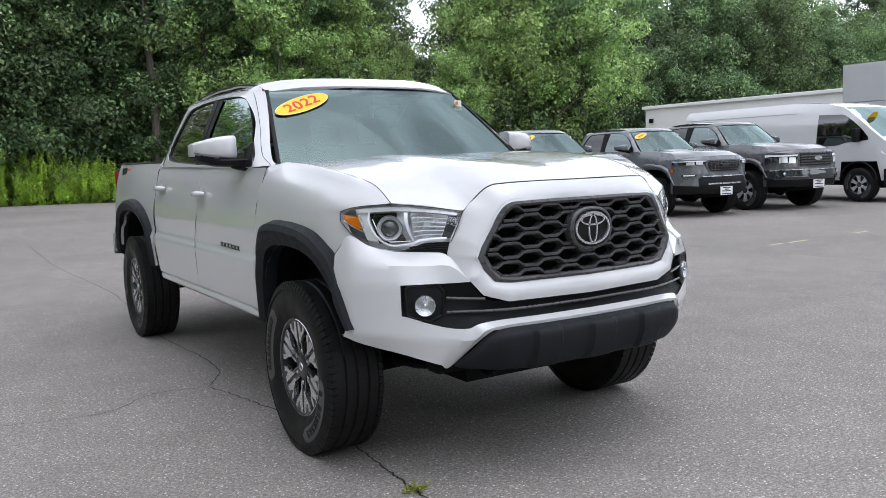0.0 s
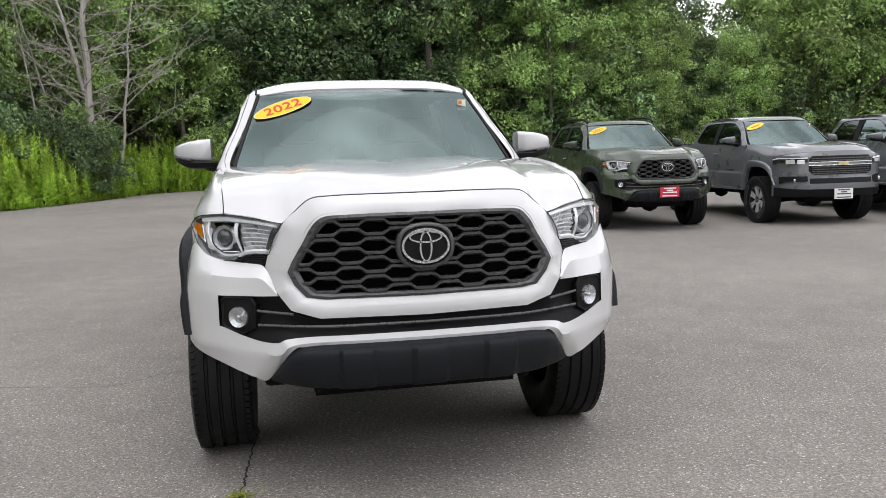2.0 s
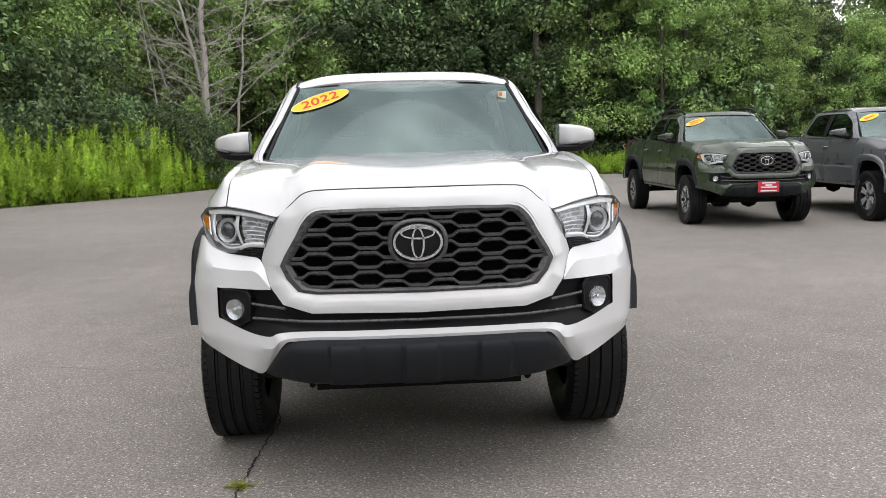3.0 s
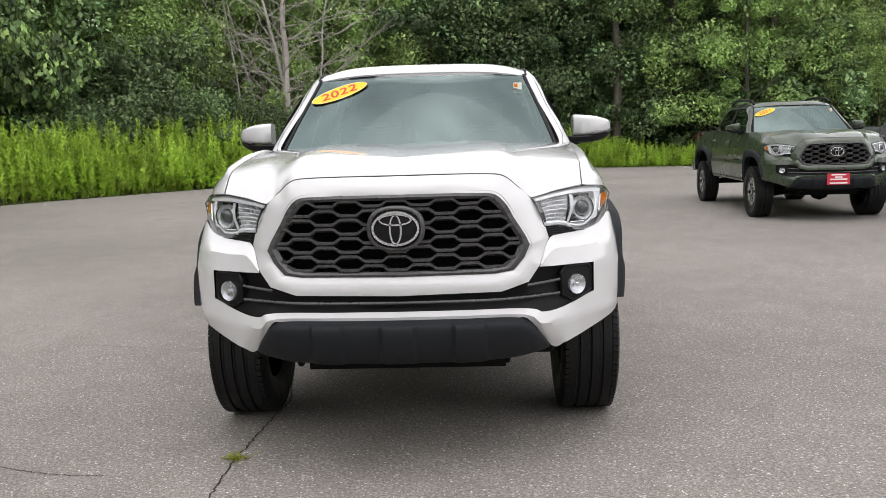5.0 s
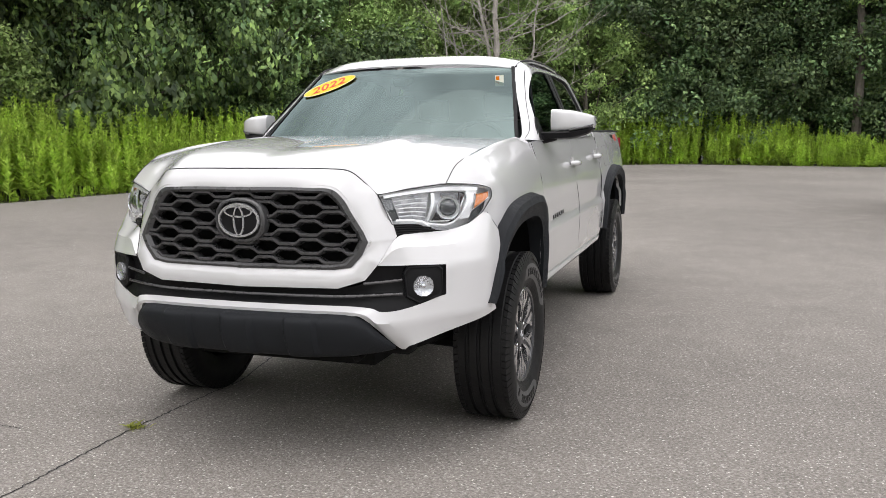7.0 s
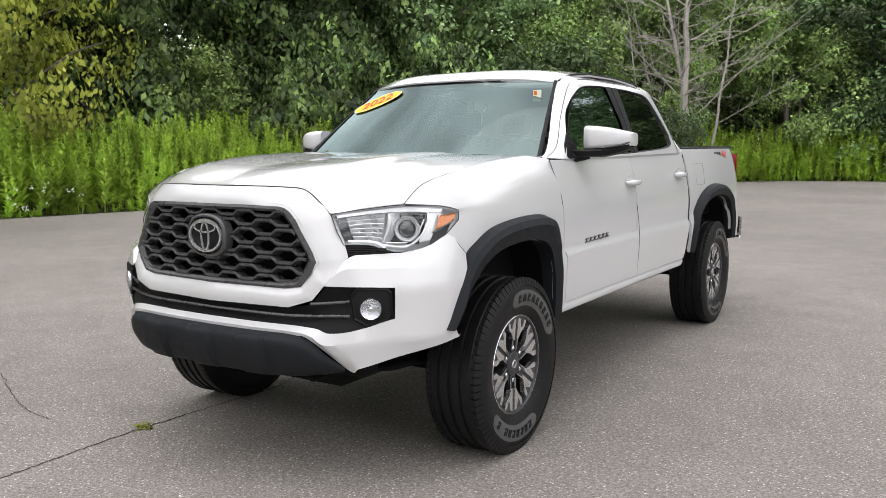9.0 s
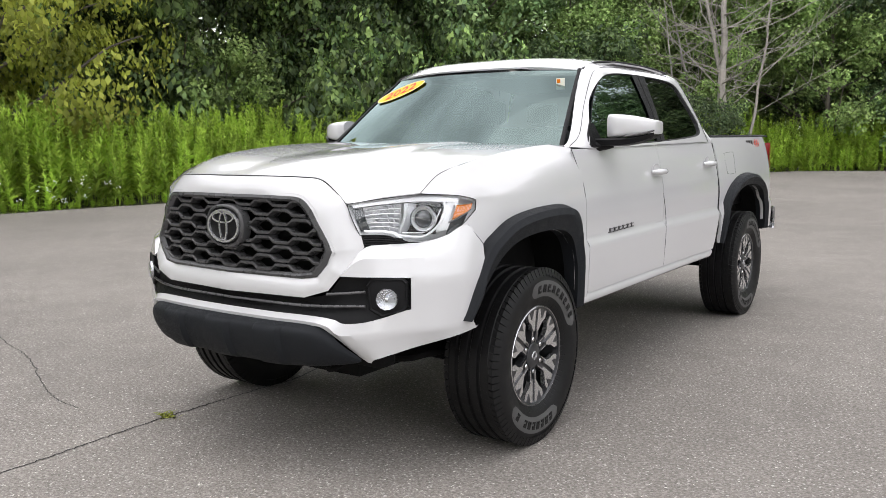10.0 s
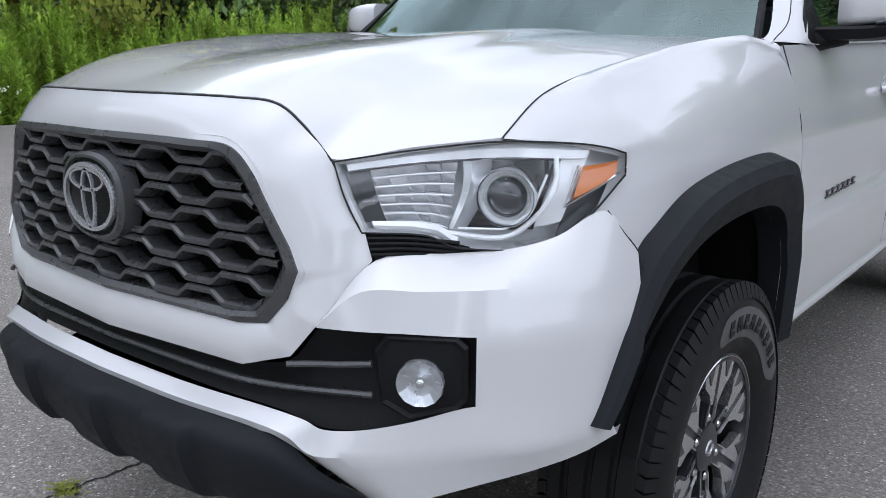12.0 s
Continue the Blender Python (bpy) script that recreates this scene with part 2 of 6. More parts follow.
HEADLINER = plain("grey_headliner_cloth", (0.28, 0.28, 0.27), 0.9, var=0.1, scale=40)
INTERIOR = plain("dark_interior_fabric", (0.05, 0.052, 0.055), 0.8, var=0.15, scale=20)
GLASS = thin_glass("windscreen_glass", (0.25, 0.31, 0.30), 3.8, shine=(0.74, 0.95, 0.93))
GLASS_S = thin_glass("side_window_glass", (0.13, 0.17, 0.165), 6.5, shine=(0.80, 0.95, 0.95))
GLASS_D = thin_glass("privacy_glass", (0.05, 0.055, 0.06), 3.0)
LENS = thin_glass("lamp_lens", (0.93, 0.94, 0.95), 1.0)
BARK = plain("grey_bark", (0.11, 0.095, 0.08), 0.9, var=0.35, scale=8, bump=0.9, bscale=25)
DEADWOOD = plain("bleached_dead_wood", (0.31, 0.285, 0.26), 0.85, var=0.25, scale=8, bump=0.6, bscale=30)
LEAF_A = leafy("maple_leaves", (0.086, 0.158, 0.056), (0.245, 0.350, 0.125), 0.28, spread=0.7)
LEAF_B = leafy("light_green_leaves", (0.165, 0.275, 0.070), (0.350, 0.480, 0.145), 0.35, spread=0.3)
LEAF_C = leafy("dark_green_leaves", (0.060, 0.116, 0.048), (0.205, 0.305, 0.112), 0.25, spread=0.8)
# Strong clump contrast paints sunlit clusters and dark recesses into the leaf colour.
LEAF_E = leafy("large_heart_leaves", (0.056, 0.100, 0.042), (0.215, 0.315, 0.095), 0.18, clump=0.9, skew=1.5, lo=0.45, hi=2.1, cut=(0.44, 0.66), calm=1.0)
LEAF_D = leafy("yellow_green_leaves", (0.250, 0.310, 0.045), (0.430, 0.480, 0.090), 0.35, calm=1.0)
WEED = leafy("goldenrod_leaves", (0.290, 0.480, 0.064), (0.560, 0.760, 0.140), 0.38, clump=1.3, skew=1.2, lo=0.62, hi=1.34, cut=(0.34, 0.66), calm=1.0)
LINEPAINT = plain("worn_yellow_paint", (0.46, 0.40, 0.22), 0.8, var=0.35, scale=30)
PETAL = plain("white_petals", (0.75, 0.75, 0.70), 0.7)
WALLW = plain("white_wall_panels", (0.72, 0.72, 0.71), 0.55, var=0.04, scale=2.0)
LAMPBACK = plain("grey_lamp_interior", (0.72, 0.73, 0.74), 0.3, metal=0.1, coat=0.6, var=0.1)
LAMPGREY = plain("pale_lamp_housing", (0.78, 0.79, 0.80), 0.25, coat=0.6, var=0.06)
BLACKGLOSS = plain("gloss_black", (0.012, 0.013, 0.016), 0.06, coat=1.0)
PROJ = plain("projector_glass", (0.045, 0.05, 0.055), 0.04, coat=1.0)
WALLG = plain("grey_metal_panels", (0.42, 0.43, 0.44), 0.45, var=0.05, scale=2.0)


# ---- building helpers ----
def raw_mesh(name, V, F, mat=None, smooth=True, mat_ids=None, mats=()):
    me = bpy.data.meshes.new(name)
    me.from_pydata([tuple(map(float, v)) for v in V], [], [tuple(map(int, f)) for f in F])
    for q in ((mat,) if mat else mats):
        me.materials.append(q)
    if mat_ids is not None:
        me.polygons.foreach_set("material_index", np.asarray(mat_ids, dtype=np.int32))
    if smooth:
        me.polygons.foreach_set("use_smooth", np.ones(len(me.polygons), dtype=bool))
    me.update()
    return me


def quad_mesh(name, V, quads, mat, smooth=False):
    """A large mesh of quads from arrays."""
    V, quads = np.asarray(V, dtype=np.float32), np.asarray(quads, dtype=np.int32)
    me = bpy.data.meshes.new(name)
    me.vertices.add(len(V))
    me.vertices.foreach_set("co", V.ravel())
    me.loops.add(quads.size)
    me.loops.foreach_set("vertex_index", quads.ravel())
    me.polygons.add(len(quads))
    me.polygons.foreach_set("loop_start", np.arange(0, quads.size, 4, dtype=np.int32))
    me.polygons.foreach_set("loop_total", np.full(len(quads), 4, dtype=np.int32))
    me.update(calc_edges=True)
    if smooth:
        me.polygons.foreach_set("use_smooth", np.ones(len(me.polygons), dtype=bool))
    me.materials.append(mat)
    return me


def thicken(V, F, d):
    """A sheet given thickness to its inside, with a rim of its own."""
    V = np.asarray(V, float)
    N = np.zeros_like(V)
    for f in F:
        k = np.cross(V[f[2]] - V[f[0]], V[f[-1]] - V[f[1]])
        for i in f:
            N[i] += k
    N /= np.linalg.norm(N, axis=1)[:, None] + 1e-12
    W = V - N * d
    n = len(V)
    seen = {}
    for f in F:
        for a, b in zip(f, f[1:] + f[:1]):
            seen[(a, b)] = (b, a)
    rim = [k for k, v in seen.items() if v not in seen]
    RV, RF = [], []
    for a, b in rim:
        i = 2 * n + len(RV)
        RV += [V[a], V[b], W[b], W[a]]
        RF.append((i + 1, i, i + 3, i + 2))
    return np.concatenate([V, W] + ([np.array(RV)] if RV else [])), list(F) + [tuple(i + n for i in f[::-1]) for f in F] + RF


def add(name, V, F, mat, parent=None, label="", smooth=True, solid=0.0, bevel=0.0, angle=40):
    """One mesh object under a thing or a part. solid: thickness to the inside; bevel: rounding of its edges."""
    if solid:
        V, F = thicken(V, F, solid)
    me = raw_mesh(name, V, F, mat, smooth)
    ob = new(name, me)
    if smooth:
        me.set_sharp_from_angle(angle=radians(angle))
    if parent:
        ob.parent = parent
    if bevel:
        mb = ob.modifiers.new("round", "BEVEL")
        mb.width, mb.segments, mb.limit_method = bevel, 2, "ANGLE"
    if label:
        ob["label"] = label
    return ob


def thing(name, label, category, group="", kind="", at=None):
    ob = new(name)
    ob.empty_display_size = 0.2
    if at is not None:
        ob.matrix_basis = at
    return tagged(ob, label, category, group, kind)


def grid(P, close=False):
    """Vertices and quads of an n by m field of points."""
    P = np.asarray(P, float)
    n, m = P.shape[:2]
    F = []
    for i in range(n - 1):
        for j in range(m if close else m - 1):
            k = (j + 1) % m
            F.append((i * m + j, i * m + k, (i + 1) * m + k, (i + 1) * m + j))
    return P.reshape(-1, 3), F


def curve(pts, n, smooth=True):
    """n points along a Catmull-Rom curve (or a polyline) through pts."""
    P = np.asarray(pts, float)
    k = len(P) - 1
    t = np.linspace(0, k, n)
    i = np.minimum(t.astype(int), k - 1)
    u = (t - i)[:, None]
    p1, p2 = P[i], P[i + 1]
    if not smooth:
        return p1 + (p2 - p1) * u
    Q = np.concatenate([[2 * P[0] - P[1]], P, [2 * P[-1] - P[-2]]])
    p0, p3 = Q[i], Q[i + 3]
    return 0.5 * (2 * p1 + (p2 - p0) * u + (2 * p0 - 5 * p1 + 4 * p2 - p3) * u * u + (3 * p1 - p0 - 3 * p2 + p3) * u ** 3)


def loft(rows, n, m, smooth=True, smooth_v=True):
    """A field of n (across rows) by m (along rows) points through rows of control points."""
    R = np.array([curve(r, m, smooth) for r in rows])
    return np.array([curve(R[:, j], n, smooth_v) for j in range(m)]).transpose(1, 0, 2)


def flip(V, F, s):
    """The other side of the car: s = -1 mirrors in x."""
    V = np.array(V, float)
    if s > 0:
        return V, F
    V[:, 0] *= -1
    return V, [tuple(reversed(f)) for f in F]


def join(*VF):
    V, F, k = [], [], 0
    for v, f in VF:
        v = np.asarray(v, float)
        V.append(v)
        F += [tuple(i + k for i in q) for q in f]
        k += len(v)
    return np.concatenate(V), F


def box(x0, x1, y0, y1, z0, z1):
    V = [(x, y, z) for z in (z0, z1) for y in (y0, y1) for x in (x0, x1)]
    return np.array(V, float), [(0, 2, 3, 1), (4, 5, 7, 6), (0, 1, 5, 4), (2, 6, 7, 3), (0, 4, 6, 2), (1, 3, 7, 5)]


def tube(path, r, k=8, cap=True):
    """A tube along a path; r: a radius or one for each point."""
    P = np.asarray(path, float)
    n = len(P)
    r = np.full(n, r) if np.isscalar(r) else np.asarray(r, float)
    T = np.gradient(P, axis=0)
    T /= np.linalg.norm(T, axis=1)[:, None] + 1e-9
    ref = np.array([0, 0, 1.0]) if abs(T[0, 2]) < 0.9 else np.array([1.0, 0, 0])
    rings = []
    for p, t, q in zip(P, T, r):
        a = np.cross(t, ref)
        a /= np.linalg.norm(a) + 1e-9
        b = np.cross(t, a)
        ang = np.arange(k) * 2 * np.pi / k
        rings.append(p + q * (np.cos(ang)[:, None] * a + np.sin(ang)[:, None] * b))
    V, F = grid(np.array(rings), close=True)
    if cap:
        F = F + [tuple(range(k)), tuple(range((n - 1) * k + k - 1, (n - 1) * k - 1, -1))]
    return V, F


def lathe(prof, k=32, axis="x"):
    """A body turned from (along, radius) pairs round the x, y or z axis."""
    ang = np.arange(k) * 2 * np.pi / k
    R = []
    for a, r in prof:
        c, s = r * np.cos(ang), r * np.sin(ang)
        z = np.full(k, a)
        R.append(np.stack({"x": (z, c, s), "y": (s, z, c), "z": (c, s, z)}[axis], -1))
    return grid(np.array(R), close=True)


def move(VF, x=0.0, y=0.0, z=0.0):
    return np.asarray(VF[0], float) + (x, y, z), VF[1]


def turn_by(VF, m):
    V = np.asarray(VF[0], float)
    A = np.array(m)
    return V @ A[:3, :3].T + A[:3, 3], VF[1]


def plate(outline, thick, axis="y"):
    """A flat plate with a convex or simple outline of 2D points, extruded along an axis."""
    O = np.asarray(outline, float)
    n = len(O)
    def lift(d):
        c = np.full(n, d)
        return np.stack({"y": (O[:, 0], c, O[:, 1]), "x": (c, O[:, 0], O[:, 1]), "z": (O[:, 0], O[:, 1], c)}[axis], -1)
    V = np.concatenate([lift(0.0), lift(thick)])
    F = [tuple(range(n)), tuple(range(2 * n - 1, n - 1, -1))] + [(i, (i + n), (i + 1) % n + n, (i + 1) % n) for i in range(n)]
    return V, F


def letters(name, text, size, mat, parent, m, depth=0.0005, bold=0.0):
    """Raised letters of the built-in font, as a mesh."""
    cu = bpy.data.curves.new(name, "FONT")
    cu.body, cu.size, cu.extrude, cu.align_x, cu.align_y, cu.offset = text, size, depth, "CENTER", "CENTER", bold
    tmp = new(name, cu)
    me = bpy.data.meshes.new_from_object(tmp.evaluated_get(bpy.context.evaluated_depsgraph_get()))
    bpy.data.objects.remove(tmp)
    me.materials.clear()
    me.materials.append(mat)
    ob = new(name, me)
    ob.parent = parent
    ob.matrix_basis = m
    return ob


# ---- pickup trucks ----
def side_x(y, z):
    """Half width of the body side at a place along it and a height."""
    b = np.interp(z, [0.40, 0.50, 0.60, 0.74, 0.812, 0.838, 0.95, 1.04, 1.12, 1.20, 1.27, 1.33],
                  [0.868, 0.888, 0.899, 0.907, 0.909, 0.888, 0.891, 0.886, 0.872, 0.856, 0.836, 0.812])
    b = b + 0.016 * np.exp(-((y - 0.0) / 0.5) ** 2) + 0.016 * np.exp(-((y - 3.235) / 0.6) ** 2) * (z > 0.5)
    b = b - 0.9 * np.clip(-0.25 - y, 0, 1) ** 2 * np.clip((z - 0.80) / 0.25, 0, 1) - 2.2 * np.clip(y - 3.95, 0, 1) ** 2
    return b


def glass_x(z):
    """Half width of the cab above the belt line."""
    return 0.838 - 0.30 * (z - 1.27) - 0.16 * np.clip(z - 1.27, 0, 1) ** 2 * 1.4


FRONT_ARCH = [(-0.505, 0.630), (-0.402, 0.775), (-0.30, 0.868), (-0.16, 0.918), (0.05, 0.932), (0.215, 0.914), (0.31, 0.860), (0.362, 0.75), (0.390, 0.53)]
FRONT_OUT = [(-0.545, 0.640), (-0.412, 0.888), (-0.325, 0.960), (-0.19, 1.010), (0.05, 1.034), (0.30, 1.026), (0.398, 0.960), (0.437, 0.80), (0.455, 0.545)]
REAR_ARCH = [(2.665, 0.60), (2.78, 0.82), (2.90, 0.92), (3.10, 0.97), (3.36, 0.97), (3.56, 0.92), (3.67, 0.82), (3.745, 0.60)]
REAR_OUT = [(2.625, 0.60), (2.70, 0.86), (2.85, 0.985), (3.09, 1.052), (3.38, 1.052), (3.61, 0.98), (3.745, 0.85), (3.80, 0.60)]


ARCHES = {}


def arch_z(y, path, low):
    P = ARCHES.setdefault(id(path), curve(path, 60))
    if y <= P[0, 0] or y >= P[-1, 0]:
        return low
    return float(np.interp(y, P[:, 0], P[:, 1]))


def body_panel(y0, y1, z0, z1, n=10, m=14):
    """A side panel between two edges; each limit a number or a function (of z, of y)."""
    f = lambda v, a: v(a) if callable(v) else v
    P = np.zeros((n, m, 3))
    for j, s in enumerate(np.linspace(0, 1, m)):
        for i, r in enumerate(np.linspace(0, 1, n)):
            yy = f(y0, 0.9) + (f(y1, 0.9) - f(y0, 0.9)) * s
            z = f(z0, yy) + (f(z1, yy) - f(z0, yy)) * r
            y = f(y0, z) + (f(y1, z) - f(y0, z)) * s
            P[i, j] = (side_x(y, z), y, z)
    return grid(P)


SEAM = [(0.742, -0.598, 1.125), (0.747, -0.509, 1.182), (0.754, -0.428, 1.209), (0.760, -0.314, 1.231), (0.765, -0.13, 1.255), (0.768, 0.087, 1.273), (0.766, 0.30, 1.284), (0.764, 0.545, 1.290)]
LEAD = [(0, -0.852, 1.193), (0.20, -0.845, 1.193), (0.34, -0.818, 1.190), (0.415, -0.788, 1.180), (0.47, -0.772, 1.138), (0.522, -0.768, 1.090), (0.63, -0.685, 1.110), (0.742, -0.598, 1.125)]


def hood_panel():
    n, m = 32, 48
    c0, c1 = curve(LEAD, m), curve([(0, 0.42, 1.300), (0.3, 0.44, 1.300), (0.6, 0.50, 1.296), (0.764, 0.545, 1.290)], m)
    d0, d1 = curve([(0, -0.852, 1.193), (0, -0.60, 1.240), (0, -0.15, 1.282), (0, 0.42, 1.303)], n), curve(SEAM, n)
    P = np.zeros((n, m, 3))
    for i, v in enumerate(np.linspace(0, 1, n)):
        for j, u in enumerate(np.linspace(0, 1, m)):
            lin = (1 - u) * (1 - v) * c0[0] + u * (1 - v) * c0[-1] + (1 - u) * v * c1[0] + u * v * c1[-1]
            P[i, j] = (1 - v) * c0[j] + v * c1[j] + (1 - u) * d0[i] + u * d1[i] - lin
            x, y = P[i, j, 0], P[i, j, 1]
            dip = c0[j, 2] - (1.193 - 0.068 * u ** 2)
            P[i, j, 2] -= dip * ((1 - v) - (1 - v) ** 2.6)
            edge = 0.50 - 0.10 * v                                  # the raised middle of the hood
            k = np.clip((edge - x) / 0.09 + 0.5, 0, 1)
            P[i, j, 2] += 0.013 * k * k * (3 - 2 * k) * np.clip(v * 3.0, 0, 1) * np.clip((1 - v) * 8, 0, 1)
            P[i, j, 2] += 0.016 * np.sin(np.pi * u) * np.sin(np.pi * min(1, v * 1.0)) * (1 if u < 1 else 0)
    return P


RING_OUT = [(0, -0.854, 1.190), (0.20, -0.847, 1.190), (0.34, -0.820, 1.187), (0.414, -0.791, 1.177), (0.468, -0.775, 1.136), (0.520, -0.771, 1.088), (0.575, -0.757, 0.99), (0.594, -0.754, 0.925), (0.550, -0.840, 0.828), (0.505, -0.864, 0.768), (0.40, -0.884, 0.735), (0, -0.908, 0.730)]
RING_IN = [(0, -0.896, 1.120), (0.18, -0.888, 1.120), (0.29, -0.880, 1.118), (0.375, -0.866, 1.112), (0.420, -0.858, 1.075), (0.452, -0.852, 1.02), (0.495, -0.845, 0.95), (0.513, -0.845, 0.912), (0.490, -0.850, 0.862), (0.448, -0.860, 0.815), (0.38, -0.870, 0.805), (0, -0.896, 0.803)]


def full_loop(half, n):
    """A closed loop from its half with x >= 0, from the top middle round to the bottom middle."""
    H, S = curve(half, n, smooth=False), curve(half, n)
    k = int(n * 5 / (len(half) - 1))
    H[:k] = S[:k]
    M = H[1:-1][::-1] * np.array([-1, 1, 1])
    return np.concatenate([H, M])


def tyre_and_rim(parent, at, s, rim_style="split"):
    """A wheel as a part with tyre, rim and cap under it; s: the side its face looks to."""
    R, W = 0.388, 0.1325
    hub = new("wheel", None)
    hub.parent, hub.matrix_basis = parent, at
    prof = [(-0.098, 0.215), (-0.118, 0.245), (-0.130, 0.290), (-0.1325, 0.320), (-0.125, 0.352), (-0.112, 0.374)]
    groove = []
    for a in np.linspace(-0.104, 0.104, 5)[:-1]:
        groove += [(a + 0.004, 0.384), (a + 0.038, 0.386), (a + 0.041, 0.376), (a + 0.050, 0.376)]
    prof = prof + groove[:-2] + [(-a, r) for a, r in prof[::-1]]
    V, F = lathe(prof, 72)
    add("tyre", V, F, TREAD, hub, "black all-terrain rubber tyre", angle=28)
    # shoulder ribs cut by narrow sipes, one row on each side
    for q in (1, -1):
        blk = []
        for k in range(78):
            b = box(0.096, 0.1290, -0.0128, 0.0128, 0.352, 0.3870)
            b[0][:, 0] -= (b[0][:, 2] > 0.37) * (b[0][:, 0] > 0.11) * 0.013
            b[0][:, 1] += (b[0][:, 0] < 0.10) * 0.006
            v = b[0] * np.array([q, 1, 1])
            blk.append(turn_by((v, b[1] if q > 0 else [f[::-1] for f in b[1]]), Matrix.Rotation(2 * np.pi * k / 78 + (0.04 if q < 0 else 0), 4, "X")))
        add("shoulder_tread", *join(*blk), RUBBER, hub, smooth=False)
    # smooth bands on the sidewall, grime and sheen put into their grey, with slanted bars for the wording
    for a0, a1 in ((-0.30, 1.28), (2.65, 4.12)) if s > 0 else ((0.70, 1.95), (3.40, 4.75)):
        A = np.linspace(a0, a1, 30)
        full = np.clip(1 - np.abs((A - (a0 + a1) / 2) / (a1 - a0) * 2) ** 10, 0.02, 1) ** 0.5
        rows = []
        for q in (-1, -0.5, 0, 0.5, 1):
            r = 0.298 + q * 0.035 * full
            rows.append(np.c_[s * (np.interp(r, [0.245, 0.290, 0.320, 0.352], [0.118, 0.130, 0.1325, 0.125]) + 0.0012), r * np.sin(A), r * np.cos(A)])
        V, F = grid(np.array(rows))
        add("grey_band", V, F if s < 0 else [f[::-1] for f in F], RUBBER_L, hub, "smooth grey sidewall band")
        for i, a in enumerate(np.linspace(a0 + 0.22, a1 - 0.20, 9)):
            if i == 7 and a0 > 1:
                continue
            o = [(-0.013, 0.282), (-0.004, 0.282), (-0.003, 0.296), (0.004, 0.296), (0.003, 0.282), (0.012, 0.282), (0.015, 0.316), (-0.010, 0.316)] if i % 2 else [(-0.013, 0.282), (0.010, 0.282), (0.011, 0.291), (-0.004, 0.291), (-0.003, 0.299), (0.010, 0.299), (0.012, 0.307), (0.014, 0.316), (-0.010, 0.316)]
            v, f = plate(o, 0.0018, "x")
            v[:, 0] = s * (v[:, 0] + 0.1325)
            add("lettering_bar", *turn_by((v, f if s < 0 else [k[::-1] for k in f]), Matrix.Rotation(-a, 4, "X")), RUBBER, hub, smooth=False)
    # rim barrel, lip and dark dish
    V, F = lathe([(s * 0.085, 0.222), (s * 0.104, 0.222), (s * 0.108, 0.214), (s * 0.104, 0.206), (s * 0.06, 0.198), (s * -0.02, 0.19), (s * -0.03, 0.02)], 48)
    add("rim", V, F if s > 0 else [f[::-1] for f in F], RIMDARK, hub, "dark painted alloy rim")
    V, F = lathe([(s * 0.104, 0.2205), (s * 0.1075, 0.217), (s * 0.106, 0.212), (s * 0.103, 0.210)], 48)
    add("rim_lip", V, F if s > 0 else [f[::-1] for f in F], WHEELSILVER if rim_style == "bright" else ALLOY, hub)
    sp, br = [], []
    for k in range(6):
        rot = Matrix.Rotation(k * np.pi / 3 - 0.08, 4, "X")
        def face(o, top, thick):
            v, f = plate(o, 1.0, "x")
            dish = 0.085 * np.clip(0.165 - v[:, 2], 0, 1)
            v[:, 0] = s * (top - thick * (v[:, 0] < 0.5) - dish)
            return turn_by((v, f), rot)
        if rim_style == "split":
            for q in (1, -1):
                br.append(face([(q * 0.0095, 0.108), (q * 0.0095, 0.2095), (q * 0.050, 0.2035), (q * 0.085, 0.191), (q * 0.074, 0.158), (q * 0.044, 0.138), (q * 0.022, 0.108)], 0.100, 0.022))
                add("spoke_root", *face([(q * 0.0105, 0.055), (q * 0.0105, 0.112), (q * 0.026, 0.112), (q * 0.023, 0.055)], 0.096, 0.022), RIMDARK, hub, smooth=False)
                add("spoke_edge", *face([(q * 0.0215, 0.066), (q * 0.0215, 0.110), (q * 0.025, 0.112), (q * 0.0245, 0.066)], 0.0985, 0.004), ALLOY, hub, smooth=False)
                add("spoke_pocket", *face([(q * 0.030, 0.2040), (q * 0.068, 0.1955), (q * 0.046, 0.160)], 0.1012, 0.004), RIMDARK, hub, smooth=False)
            o = [(-0.030, 0.05), (-0.014, 0.206), (0.014, 0.206), (0.030, 0.05)]
        elif rim_style == "bright":
            for q in (1, -1):
                br.append(face([(q * 0.006, 0.05), (q * 0.012, 0.207), (q * 0.052, 0.200), (q * 0.030, 0.13), (q * 0.026, 0.05)], 0.100, 0.022))
            o = [(-0.024, 0.05), (-0.014, 0.206), (0.014, 0.206), (0.024, 0.05)]
        else:
            for q in (1, -1):
                br.append(face([(q * 0.012, 0.13), (q * 0.012, 0.2), (q * 0.030, 0.2), (q * 0.024, 0.13)], 0.100, 0.022))
            o = [(-0.024, 0.05), (-0.046, 0.207), (0.046, 0.207), (0.024, 0.05)]
        add("spoke_back", *face(o, 0.090, 0.03), WHEELSILVER if rim_style == "bright" else RIMDARK, hub, smooth=False)
    for v, f in br:
        add("spoke", v, f, WHEELSILVER if rim_style == "bright" else ALLOY, hub, smooth=False)
    V, F = lathe([(s * 0.05, 0.062), (s * 0.088, 0.056), (s * 0.094, 0.045), (s * 0.094, 0.001)], 24)
    add("hub_cap", V, F if s > 0 else [f[::-1] for f in F], RIMDARK, hub)
